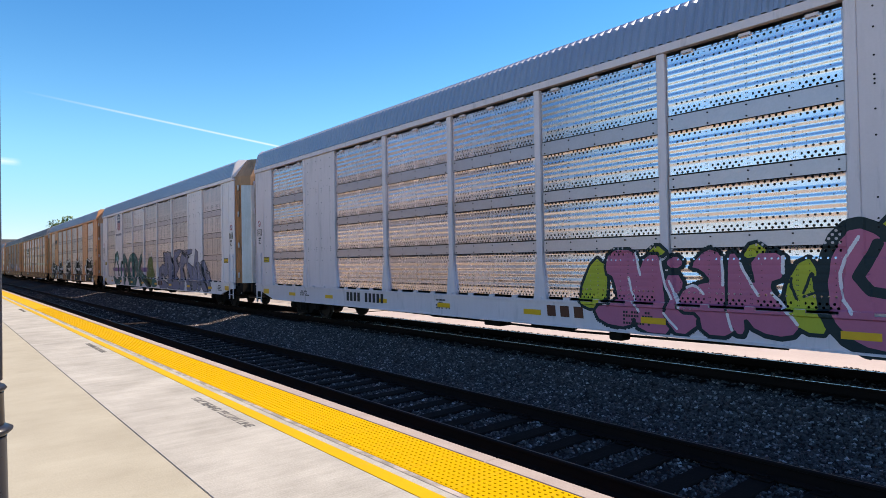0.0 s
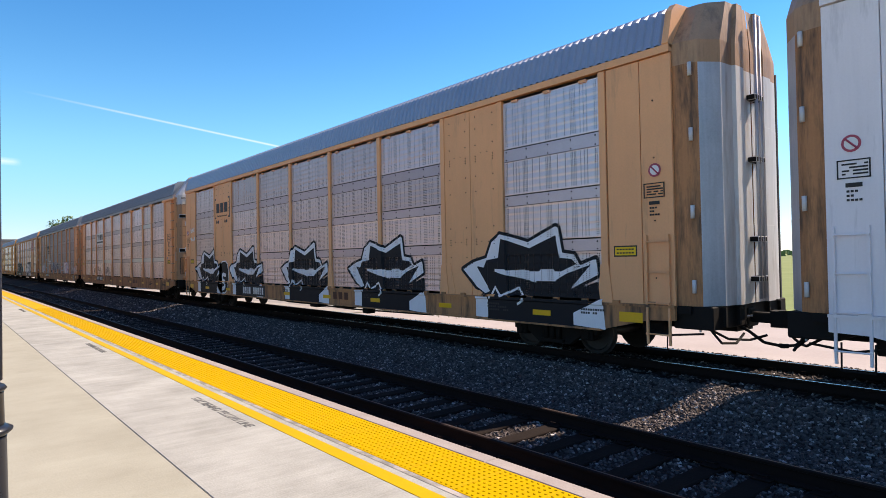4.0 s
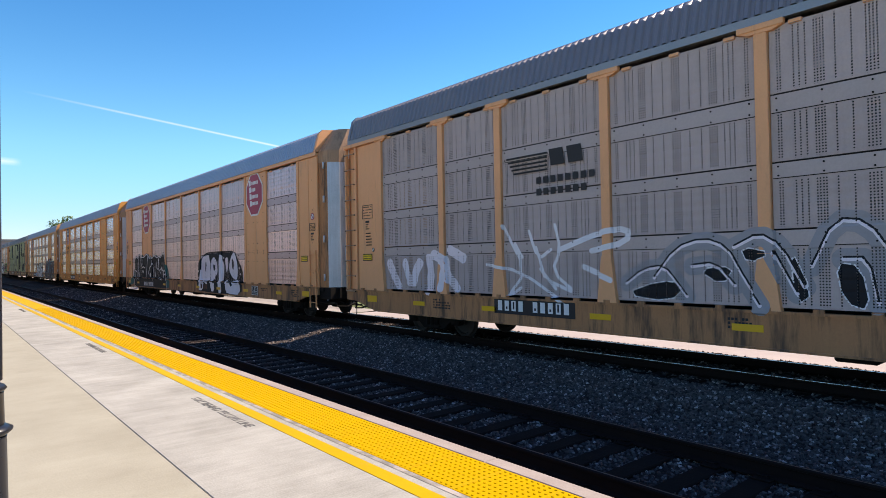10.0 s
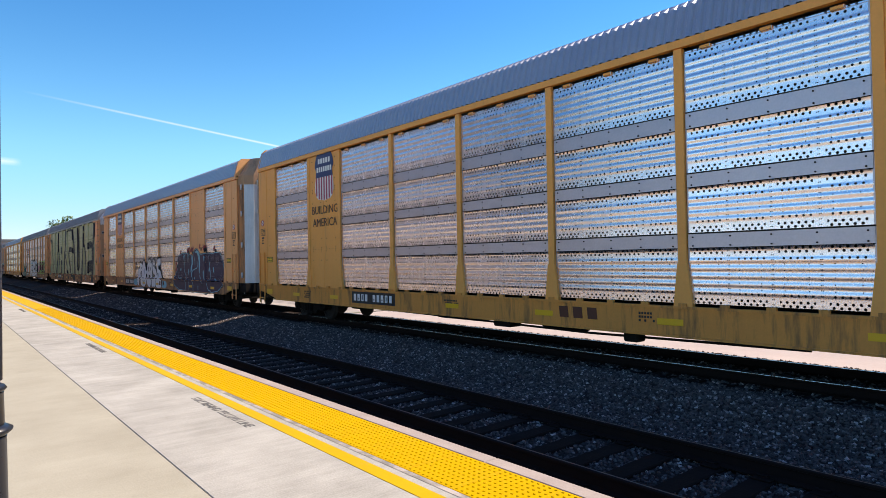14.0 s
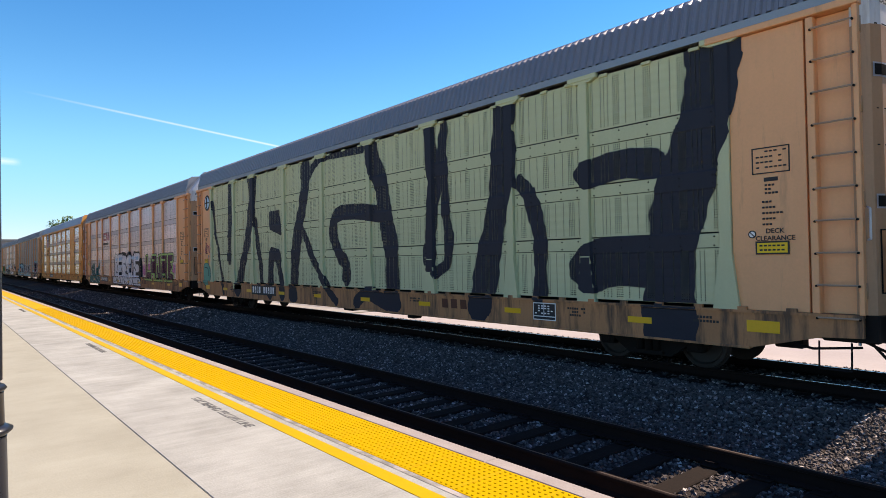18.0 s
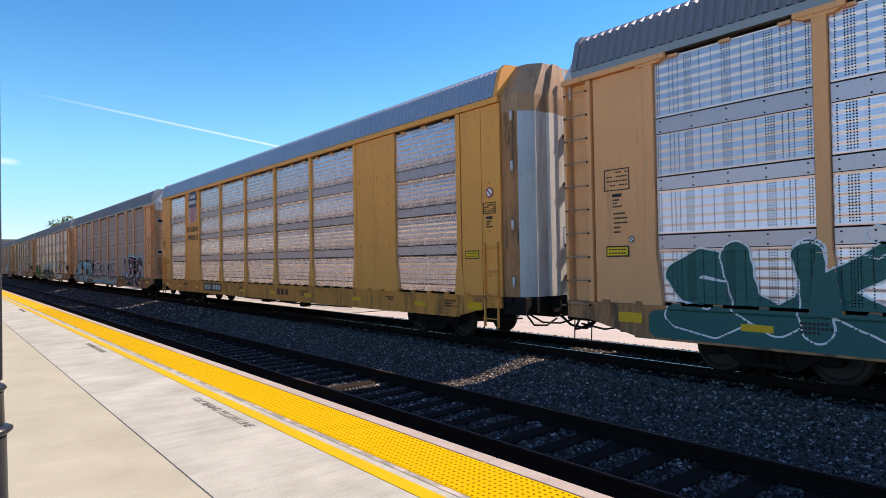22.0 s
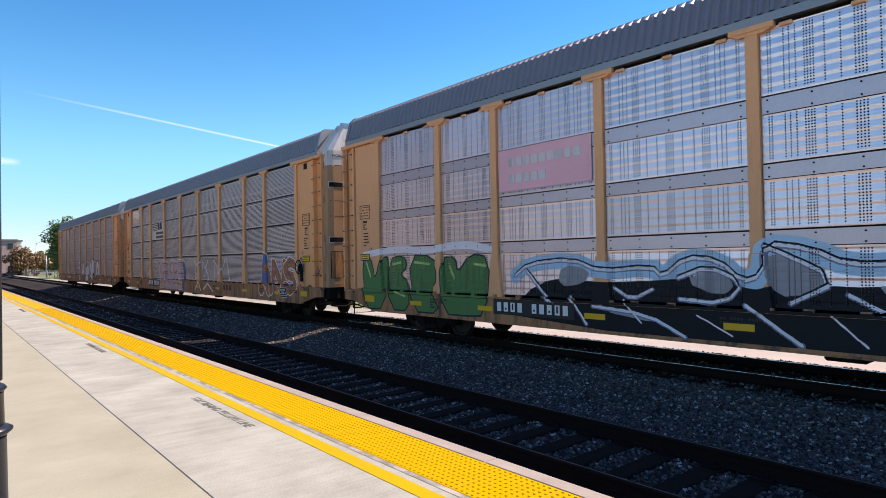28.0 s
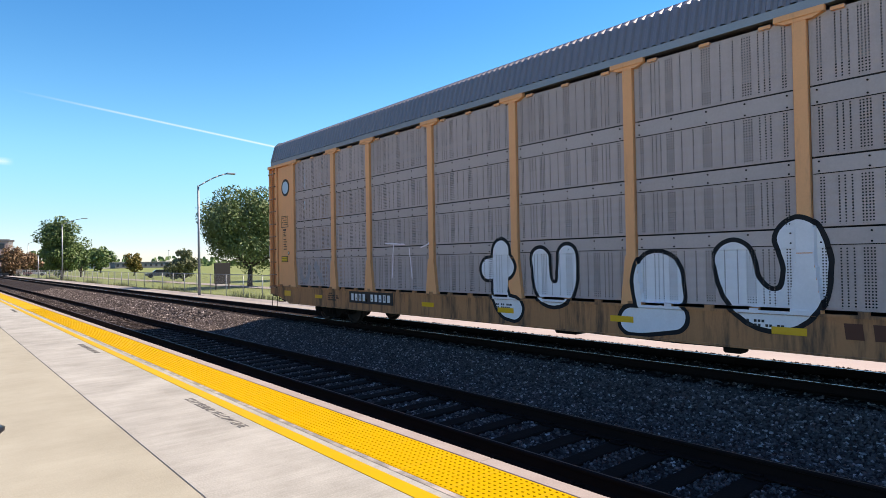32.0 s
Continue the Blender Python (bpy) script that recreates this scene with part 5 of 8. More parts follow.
sprayed(c, "post", "faint", [(drawn("7.5,1.85 6.45,1.7 5.25,1.05|6.95,2.7 6.3,1.7 6.9,1.1 6.45,1.35|6.2,2.55 5.95,1.95 5.6,2.15|5.5,2.65 5.35,2.15 5.6,1.7 4.95,1.25 5.65,1.5|6.0,2.2 5.8,1.6|6.6,2.3 6.4,2.0|5.9,1.75 5.5,1.35"), 0.035, 0), (drawn("5.35,2.15 4.4,2.45 3.8,2.5 3.8,2.25 4.6,2.1|4.8,1.8 4.15,1.55"), 0.055, 0)],
        [s_white], cell=0.02, label="white handstyle tag")
FADED = drawn("9.6,2.0 9.6,1.2|9.4,2.1 8.9,1.9 9.1,1.3|8.8,2.2 8.3,2.0|8.9,1.6 8.5,1.3|10.6,1.9 10.4,1.25 10.0,1.9|11.4,1.9 10.9,1.3")
sprayed(c, "post", "faint", [(FADED, 0.13, 0)], [s_silver], label="pale lilac faded graffiti", ragged=0.04)
ARCS = drawn("3.85,1.5 3.5,1.75 3.1,1.8 2.85,1.5 2.7,1.3|3.3,1.6 2.9,2.1 2.4,2.25 2.0,2.1 1.8,1.7 1.5,1.2|2.6,1.8 2.2,1.85 1.9,1.5|1.9,2.1 1.5,2.3 1.2,2.1 .9,1.5|1.3,2.0 1.0,1.4|.8,1.8 .5,2.45 .1,2.4 -.2,1.9 -.3,1.2|.4,1.9 .1,1.9 0,1.3|-.4,1.5 -.9,2.1 -1.4,2.3 -1.7,1.7 -2.0,1.2|-1.0,1.8 -1.3,1.4|-2.1,1.3 -2.4,2.1 -2.9,1.9 -3.1,1.2")
FLAMES = drawn("3.9,1.3 3.0,1.2 2.7,1.5 3.2,1.55|2.5,1.75 1.9,1.8 2.1,1.5|1.8,2.1 1.3,2.0 1.7,1.85|1.1,2.1 .8,1.4 1.0,1.25|.5,1.85 .2,1.8 .1,1.2 .4,1.3|-.2,2.2 -.5,1.9 -.3,1.7|-1.1,2.0 -1.5,1.5 -1.2,1.3|-2.2,1.8 -2.6,1.3 -2.3,1.2", True)
sprayed(c, "post", "faint", [(ARCS, 0.15, 1), (FLAMES, 0.02, 3, True), (FLAMES, 0.0, 2, True), (ARCS, 0.03, 0), ([[(y, z + 0.03) for y, z in l] for l in ARCS], 0.014, 2)], [s_silver, s_dull, s_black, s_white], cell=0.02, label="grey and black arched graffiti, white outline")
for y, w in ((-3.0, 3.2), (-7.6, 1.6), (-9.2, 3.6)):
    sprayed(c, "post", "faint", [(scrawl(R, y, 1.2, w, 0.95, 5), 0.016, 0)], [s_silver], cell=0.018, label="thin white scrawl")
BOARD = drawn("-5.4,2.25 -6.9,2.25 -7.4,2.3 -7.9,2.1 -7.9,1.6 -7.6,1.2 -5.7,1.2 -5.45,1.6", True)
sprayed(c, "post", "faint", [(BOARD, 0.03, 1, True), (BOARD, 0.0, 0, True), (drawn("-5.8,1.4 -5.9,2.0 -6.4,2.05 -6.4,1.3|-6.5,2.1 -6.6,1.3|-6.6,2.0 -7.0,1.9 -6.9,1.5|-7.2,2.1 -7.6,2.15 -7.7,1.6 -7.3,1.5"), 0.035, 1)], [s_silver, s_pink], label="pale grey panel with red scrawl")

c = wagon(5, "flush", "wave", galv_bright, orange_tan, orange_tan, roof_blue, brown_sill, white_door, hood_brown, "tan " + FLUSH + ", red octagon emblems")
for y in (-8.02, 8.1):
    bm = bmesh.new()
    r = 0.86
    for rr, mi, t in ((r, 0, 0.006), (r * 0.92, 1, 0.010)):
        prism(bm, [(y + rr * math.cos(math.tau * (k + 0.5) / 8), 4.66 + rr * 1.06 * math.sin(math.tau * (k + 0.5) / 8)) for k in range(8)], -HALF - 0.02 - t, -HALF - 0.016, mi=mi)
    for k in range(4):
        z = 5.02 - k * 0.27
        plate(bm, y + 0.50 - 0.03 * k, y + 0.32 - 0.03 * k, z, z + 0.22, x=-HALF - 0.028, mi=0)
        for j in range(5 - (k == 1) * 2):
            plate(bm, y + 0.24 - j * 0.13, y + 0.14 - j * 0.13, z + 0.03, z + 0.16, x=-HALF - 0.028, mi=0)
    part("octagon_emblem", bm, [white_ink, faded_red], c, "crimson octagon with white border and bars")
number_bars(c, 8.6, 0.72, white_ink, black_paint, 0.2)
SILVER = drawn("-1.65,2.25 -2.3,2.35 -2.75,2.35 -2.9,1.2 -2.6,1.2 -2.45,.9 -2.1,1.2 -1.9,.7 -1.2,.7 -1.5,1.45|-2.9,2.05 -3.3,2.3 -3.7,2.05 -3.75,1.5 -3.35,1.35 -3.45,.7 -2.95,.7 -2.9,1.45|"
               "-4,2.35 -4.4,2.35 -4.35,2.05 -4.6,1.95 -4.55,1.25 -4.3,1.15 -4.35,.65 -3.9,.65 -3.85,1.85|-4.65,2.15 -5,2.25 -5.1,2.05 -4.9,1.5 -4.8,1.7", True)
SILVER += drawn("-5.1,1.8 -5.5,2.4 -5.9,2.38 -6.15,1.8 -6.1,1.3 -5.75,1.25 -5.3,1.5|-4.75,1.3 -5.2,1.15 -6.4,1.3 -6.5,.65 -5.4,.65 -4.85,.7", True)
CLOUD = drawn("-1.1,.7 -1.15,1.6 -1.35,2.1 -2.1,2.45 -2.9,2.5 -4.4,2.5 -5.8,2.5 -6.2,2.1 -6.6,1.7 -6.7,1.2 -6.65,.65 -3.5,.62", True)
sprayed(c, "flush", "wave", [(CLOUD, 0.0, 0, True), *[q for k in range(6) for q in ((SILVER[k:k + 1], 0.035, 0, True), (SILVER[k:k + 1], 0.0, 1, True))], (drawn("-5.5,2.2 -5.75,1.95 -5.65,1.65 -5.5,1.85", True) + drawn("-3.2,1.95 -3.5,1.8 -3.3,1.6|-5.3,1.1 -5.7,1.25 -5.5,.95|-2.1,2.0 -2.2,1.5 -2.3,2.0|-3.2,1.3 -3.4,1.2 -3.3,1.05", True), 0.02, 0, True),
                             ([[(y, z), (y + 0.01, z)] for y, z in ((-1.3, 1.6), (-1.35, 1.3), (-6.3, 1.75), (-6.4, 1.5), (-4.55, 2.2), (-5.4, 1.15))], 0.045, 1)], [s_black, s_silver], cell=0.022, label="silver bubble-letter graffiti in black", ragged=0.012)
BULGE = drawn("10.9,.35 10.95,1.7 11.05,2.2 10.7,2.45 10.3,2.3 10.05,2.55 9.75,2.5 9.6,2.3 9.25,2.45 9.05,2.35 8.65,2.4 8.25,2.55 7.9,2.5 7.55,2.25 7.3,2.45 7.05,2.25 6.75,2.42 6.5,2.45 6.1,2.3 5.8,2.35 5.6,2.38 5.25,2.3 4.95,2.5 4.65,2.55 4.4,2.1 4.45,1.65 4.2,1.5 4.05,.95 4.0,.35", True)
WHITE = drawn("10.15,2.45 10.2,1.2 10.0,1.0 9.9,1.5|9.55,2.3 9.55,1.95 9.2,1.7|9.1,2.3 9.05,1.95|9.4,1.6 8.9,1.85 8.55,1.75|7.9,2.45 8.1,1.8 8.3,1.1|7,2.2 6.95,1.9 7.45,1.8 7.8,1.4|6.8,1.8 6.65,1.2 6.7,.75|6.15,2.1 6.1,1.65 5.75,1.75 5.25,1.45|5.7,2.25 5.65,1.75|5.35,1.65 5.0,1.8|4.95,1.65 4.55,1.55 4.4,1.65|4.75,1.6 4.75,1.1|4.75,1.4 4.2,1.4|5.5,1.2 4.9,1.1|10.95,1.6 10.5,1.5 10.5,1.0")
sprayed(c, "flush", "wave", [(drawn("12.9,.7 11.6,1.0 11,1.9 10.8,.7|9.4,2.5 8.9,2.6 8.9,2.2|8.2,2.6 7.5,2.55 7.6,2.2|6.3,2.5 5.9,2.5 6.0,2.2|4.4,2.0 4.0,1.9 3.3,.7 4.2,.65", True), 0.0, 2, True), (BULGE, 0.09, 0, True), (BULGE, 0.06, 1, True), (BULGE, 0.0, 0, True),
                             (WHITE, 0.028, 1), (drawn("8.9,1.45 9.0,1.6 8.8,1.55|7.5,1.3 7.2,1.5 7.1,1.25|6.45,1.6 6.4,1.25 6.3,1.3|5.0,1.75 4.9,1.6 5.1,1.65|5.75,2.3 5.6,2.25 5.65,1.8", True), 0.03, 1, True)], [s_black, s_white, s_sea], cell=0.022, label="black graffiti with white outline on teal", ragged=0.01)

c = wagon(6, "flush", "round", galv_round, gold, gold, roof_blue, gold_sill, white_door, hood_brown, "golden tan " + FLUSH + ", clean")
shield(c, 7.97, 3.95, 1.7)
words_on(c, "BUILDING", 7.97, 3.53, 0.38, ink, label="dark painted slogan", bold=0.0)
words_on(c, "AMERICA", 7.97, 3.12, 0.38, ink, bold=0.0)
number_bars(c, 6.2, 0.8, white_ink, black_paint, 0.2)

c = wagon(7, "flush", "round", galv_round, amber, amber, roof_blue, brown_sill, white_door, hood_brown, "golden tan " + FLUSH + ", purple and silver graffiti")
shield(c, 7.97, 3.95, 1.7)
words_on(c, "BUILDING", 7.97, 3.53, 0.38, ink, label="dark painted slogan", bold=0.0)
words_on(c, "AMERICA", 7.97, 3.12, 0.38, ink, bold=0.0)
number_bars(c, 6.2, 0.78, white_ink, black_paint, 0.22)
FAT = drawn("3.3,1.7 2.85,1.7 2.85,2.1 2.65,2.05 2.2,1.95 2.25,1.6 2.75,1.5 2.65,1.25 2.9,.65 3.25,.7|2.5,1.25 2.2,2.05 1.75,2.25 1.35,1.95 1.2,1.3 1.3,.65 2.1,.62 2.5,.8|1.2,1.8 .85,2.25 .3,2.25 .05,1.7 .05,1.25 .2,.65 .65,.62 1.15,.9|"
            "0,2.1 -.35,2.3 -.65,2.05 -.35,1.8 -.75,1.65 -.95,1.2 -.8,.65 -.3,.7 0,.62 0,1.15 -.5,1.25 0,1.6", True) + drawn("-.95,2.3 -1.3,2.2 -1.75,2.38 -1.75,2 -1.3,1.8 -1.7,1.55 -2.0,1.1 -2.05,.62 -1,.62 -.8,.8 -1,1.35 -.9,1.75", True)
EYES = drawn("1.9,1.7 1.6,1.7 1.65,1.3 1.9,1.3|.95,1.75 .75,1.9 .7,1.6 .8,1.45|.6,1.85 .35,1.75 .5,1.5|.95,1.35 .4,1.35 .65,1.05|-.2,1.95 -.4,1.9 -.3,1.75|-.3,1.4 -.55,1.35 -.4,1.2|-1.2,1.5 -1.45,1.45 -1.4,1.15|2.6,1.8 2.4,1.8 2.5,1.65", True)
sprayed(c, "flush", "round", [(drawn("4.1,1.08 3.3,1.08 3.2,.68 4.1,.68", True), 0.0, 2, True), (drawn("-2.0,1.05 -3.0,1.05 -3.0,.66 -2.0,.66", True), 0.0, 2, True), ([[(y - 0.07, z + 0.06) for y, z in l] for l in FAT], 0.07, 0, True), *[q for k in range(5) for q in ((FAT[k:k + 1], 0.03, 0, True), (FAT[k:k + 1], 0.0, 1, True))],
                              (EYES, 0.0, 0, True), (EYES[:1] + EYES[4:6], -0.05, 3, True), (drawn("-1.15,.85 -1.4,.88 -1.6,.82"), 0.012, 0)], [s_black, s_white, s_cyan, s_blue], cell=0.022, label="white bubble-letter graffiti, black outline", ragged=0.01)
sprayed(c, "flush", "round", [(letter_lines("NK", 4.0, 1.95, 0.5, 0.2) + letter_lines("IEN", 4.0, 1.65, 0.6, 0.2), 0.02, 0)], [s_black], cell=0.02, label="small black tag")
PLUM = drawn("-4.4,.7 -4.4,1.45 -4.9,1.6 -4.9,2.35 -5.4,2.45 -5.95,2.5 -6.55,2.45 -7.15,2.4 -7.4,2.3 -7.6,2.6 -8.05,2.7 -8.4,2.4 -8.85,2.4 -9.4,2.45 -10,2.4 -10.6,2.45 -11.2,2.4 -11.6,1.6 -11.4,.8 -9.35,.58 -7.6,.6", True)
ICE = drawn("-5.85,2.45 -6.05,2.15 -5.9,1.7 -6.3,1.3 -6.25,.65|-7.55,2.35 -7.7,2.1 -7.7,1.9|-8,2.1 -8.1,1.75 -7.55,1.7 -7.15,1.5 -7.45,1.05 -7.5,.65|-6.65,1.7 -6.65,1.4 -6.85,1.1 -6.85,.7|-9.65,2.4 -9.65,1.9 -9.85,1.5 -9.75,1.2 -9.3,1.15|-9.4,1.05 -9.6,.75 -9.95,.7|-8.2,.9 -8.2,.7|-8.35,1.4 -8.75,1.05|-4.9,1.4 -5.0,1.2 -5.5,1.25")
SHINE = drawn("-7.2,2.4 -7.45,2.3 -7.25,1.6 -7.1,1.5 -7.2,2.0|-7.65,2.5 -8.05,2.66 -8.5,2.3 -8.4,1.5 -8.3,1.5 -8.25,2.2 -8.0,2.5|-8.9,1.65 -9.05,1.65 -9.0,1.35 -9.2,1.15 -8.95,1.3|-9.5,1.65 -9.75,1.9 -9.7,1.55|-10.1,1.8 -10.25,1.8 -10.3,1.55 -10.15,1.55|-5.3,1.75 -5.55,1.75 -5.35,1.55|-6.55,1.7 -6.75,1.65 -6.65,1.35|-7.55,1.35 -7.68,1.3 -7.6,1.1|-9.0,2.35 -9.2,2.3 -9.1,2.0|-6.5,2.4 -6.7,2.4 -6.6,2.1|-5.8,2.45 -6.1,2.4 -5.95,2.1|-10.2,1.25 -10.7,1.15 -10.4,1.3", True)
DABS = [[(y, z), (y - 0.05, z + 0.1)] for y, z in ((-5.35, 2.5), (-6.5, 2.6), (-6.7, 2.62), (-7.2, 2.6), (-7.4, 2.65), (-8.4, 2.75), (-8.95, 2.7), (-9.1, 2.65), (-10.3, 2.6), (-4.6, 1.95))]
sprayed(c, "flush", "round", [(drawn("-4.4,1.55 -4.85,1.95 -4.95,1.4", True), 0.03, 3, True), (DABS, 0.075, 3), ([[(y - 0.2, z - 0.08), (y - 0.21, z - 0.1)] for (y, z), _ in DABS], 0.09, 0), (PLUM, 0.055, 0, True), (PLUM, 0.03, 2, True), (PLUM, 0.0, 1, True), (ICE, 0.02, 2), (SHINE, 0.012, 0, True), (SHINE, 0.0, 2, True)],
        [s_black, s_purple, s_cyan, s_red], cell=0.022, label="purple graffiti with pale blue outline", ragged=0.012)

c = wagon(8, "post", "faint", green_panel, tan, green_paint, roof_dark, brown_sill, door_tan, white_door, "dull green sprayed " + POSTED + ", huge black letters")
number_bars(c, 7.0, 0.80, white_ink, black_paint, 0.24)
BIG = [("11.6,4.7 11.3,3.4 10.8,2.1 10.2,.65", 0.12), ("9.5,5.3 9.45,4.3 9.6,3.4 9.6,2.1", 0.21), ("7.0,5.3 7.1,4.3 7.4,3.3 8.0,2.2 8.6,.9", 0.33), ("7.5,5.3 7.2,4.6", 0.16), ("6.85,3.6 6.5,2.5 6.25,1.2", 0.17),
       ("5.45,.8 5.4,1.6 5.35,2.3|5.35,2.3 4.75,2.2|4.75,2.2 4.5,1.5 4.35,.8", 0.25), ("2.55,5.3 2.65,4.2 3.1,3.1 3.45,2.1 3.45,.8", 0.31), ("2.9,3.2 2.5,2.6 1.9,1.9 1.2,1.25 .5,.75", 0.17),
       ("2.5,4.7 2.0,5.2 1.2,5.4 .2,5.35 -1.0,5.3", 0.15), ("-1.5,5.3 -1.9,4.4 -2.2,3.4 -2.45,2.4 -2.6,.8", 0.33), ("-1.9,3.3 -.9,3.45 .45,3.5 .7,3.1 .65,2.6 .3,2.1|.3,2.1 -.1,1.95 -.1,1.45", 0.24), ("-.7,.75 -1.3,1.1 -2.3,.8", 0.22)]
BIG += [("-4.2,5.35 -4.45,4.2 -4.3,2.9 -4.15,1.9", 0.23), ("-4.85,5.3 -4.7,4.3 -4.95,2.8 -4.9,1.9 -4.4,1.65", 0.16), ("-6.9,5.35 -6.85,3.9 -6.45,2.4 -6.0,.8", 0.36), ("-7.3,3.6 -7.7,3.3 -7.85,2.4 -7.9,1.2", 0.19),
        ("-9.05,3.55 -9.8,3.7 -10.5,3.6", 0.27), ("-9.1,1.75 -9.5,1.9 -10.1,1.9 -10.6,1.85", 0.46), ("-11.6,5.3 -11.5,4.3 -11.1,3.3 -10.8,2.3 -10.75,.7", 0.47)]
BIG = [(drawn(l), r) for l, r in BIG]
sprayed(c, "post", "faint", [(l, r, 0) for l, r in BIG] + [(drawn("5.45,3.85 4.65,3.85 4.55,3.0 5.4,3.25", True, 0), 0.05, 0, True)], [s_navy], cell=0.03, square=True, label="huge rough black roller letters", ragged=0.04)
words_on(c, "DECK", -12.49, 2.30, 0.10, ink, x=-HALF - 0.014, label="small black stencilled words")
words_on(c, "CLEARANCE", -12.49, 2.19, 0.10, ink, x=-HALF - 0.014)
sprayed(c, "post", "faint", [([l], r, 0) for l, r in [([(9.0, 1.0), (8.3, 1.0)], 0.12)]], [green_paint], label="green sprayed sill")
bm = bmesh.new()
rod(bm, (-HALF - 0.002, 12.3, 4.77), (-HALF - 0.014, 12.3, 4.77), 0.36, 28)
rod(bm, (-HALF - 0.004, 12.3, 4.77), (-HALF - 0.018, 12.3, 4.77), 0.27, 28, 1)
for a in (0, 1.57):
    rod(bm, (-HALF - 0.022, 12.3 + 0.25 * math.cos(a), 4.77 + 0.25 * math.sin(a)), (-HALF - 0.022, 12.3 - 0.25 * math.cos(a), 4.77 - 0.25 * math.sin(a)), 0.03, 6)
part("round_emblem", bm, [ink, s_sky], c, "round black and pale blue emblem")
MINT = drawn("12.8,2.0 12.1,2.05 12.05,1.0 12.7,.95 12.85,1.4|12.0,1.9 11.8,1.8 11.75,1.3 12.0,1.1", True)
sprayed(c, "post", "faint", [(MINT, 0.03, 1, True), (MINT, 0.0, 0, True), (drawn("12.7,1.8 12.2,1.75 12.2,1.4"), 0.02, 1)], [s_mint, s_slate], cell=0.02, label="mint green sprayed patch, dark outline")
sprayed(c, "post", "faint", [(scrawl(R, 12.7, 2.35, 0.7, 0.55, 5), 0.02, 0)], [stripe_red], cell=0.015, label="red scrawled tag")

c = wagon(9, "post", "wave", galv_bright, orange_tan, orange_tan, roof_dark, brown_sill, door_tan, white_door, "orange-tan " + POSTED + ", silver and maroon graffiti")
number_bars(c, 7.2, 0.82, white_ink, black_paint, 0.22)
bm = bmesh.new()
x = -HALF - 0.010
for y0, y1, z0, z1 in ((6.6, 6.45, 3.85, 4.25), (6.6, 5.85, 4.22, 4.34), (6.6, 5.85, 3.78, 3.90), (5.7, 5.57, 3.78, 4.34), (5.0, 4.87, 3.78, 4.34)):
    plate(bm, y0, y1, z0, z1, x=x)
prism(bm, [(5.0, 3.78), (5.13, 3.78), (5.70, 4.34), (5.57, 4.34)][::-1], x - 0.008, x)
part("road_emblem", bm, stripe_red, c, "red angular emblem shape")
bm = bmesh.new()
bars(bm, x - 0.004, 6.72, 3.44, 9, 0.13, 0.17, 0.5)
tagged(part("address_bars", bm, ink, c, "row of dark character bars"), kind="stuff")
L = letter_lines("BERSUE", 2.75, 1.0, 6.4, 1.4, 0.04, 0.1, R)
FOOT = drawn("3.3,1.15 3.2,.68 -4.3,.66 -4.1,1.15", True, 0)
sprayed(c, "post", "wave", [(L, 0.40, 0), (FOOT, 0.03, 0, True), (drawn("-3.0,2.6 -4.3,2.6 -4.6,1.6 -4.3,.7 -3.4,1.2", True), 0.0, 0, True), (FOOT, 0.0, 1, True), *bubble("BERSUE", 2.75, 1.0, 6.4, 1.4, 0.25, 0.035, 0, 1, 0.04, 0.2, R),
                            (drawn("2.3,1.0 1.9,.7|1.2,1.1 .9,.7|.1,1.0 -.2,.7|-1.0,1.1 -1.3,.7|-2.2,1.0 -2.5,.7"), 0.05, 0), (drawn("2.6,2.3 2.2,2.35|1.3,2.35 .8,2.4|-1.9,2.4 -2.5,2.4|-3.0,2.35 -3.5,2.4"), 0.10, 2), (drawn("2.2,1.9 2.0,1.6|1.0,1.7 .8,1.5|-.2,2.0 -.6,1.7|-1.6,2.0 -1.6,1.5|-2.5,1.8 -2.9,1.6"), 0.06, 0)],
        [s_black, s_white, s_sky], square=True, cell=0.022, label="silver wildstyle graffiti with black outline", ragged=0.02)
SLAB_L = drawn("-5.4,2.45 -5.75,2.45 -5.7,1.5 -6.45,1.5 -6.45,1.12 -5.4,1.12|-6.5,2.15 -6.8,2.45 -7.6,2.45 -7.6,1.1 -7.3,1.1 -7.3,1.45 -6.85,1.45 -6.85,1.1 -6.5,1.12|-7.7,1.9 -8.05,1.9 -8.05,1.45 -7.7,1.35|-8.1,2.4 -8.5,2.45 -8.5,1.1 -7.8,1.1 -7.9,1.45 -8.2,1.5|-8.7,2.15 -9.0,2.45 -9.7,2.45 -9.7,1.1 -9.4,1.1 -9.4,1.45 -9.0,1.45 -9.0,1.1 -8.7,1.1|-9.9,2.45 -10.8,2.45 -10.8,2.15 -10.25,2.1 -10.7,1.8 -10.25,1.5 -10.8,1.4 -10.8,1.1 -9.9,1.1", True, 0)
sprayed(c, "post", "wave", [(drawn("-4.6,1.9 -5.5,2.0 -11.2,2.1 -11.2,1.3 -4.6,1.2", True), 0.0, 3, True), (SLAB_L, 0.14, 0, True), (SLAB_L, 0.105, 2, True), (SLAB_L, 0.0, 0, True), (SLAB_L, -0.03, 1, True), (drawn("-6.75,2.2 -7.2,2.2|-8.95,2.2 -9.35,2.2"), 0.06, 2)], [s_black, s_maroon, s_yellowgreen, s_rose], label="maroon block graffiti, pale green edge")
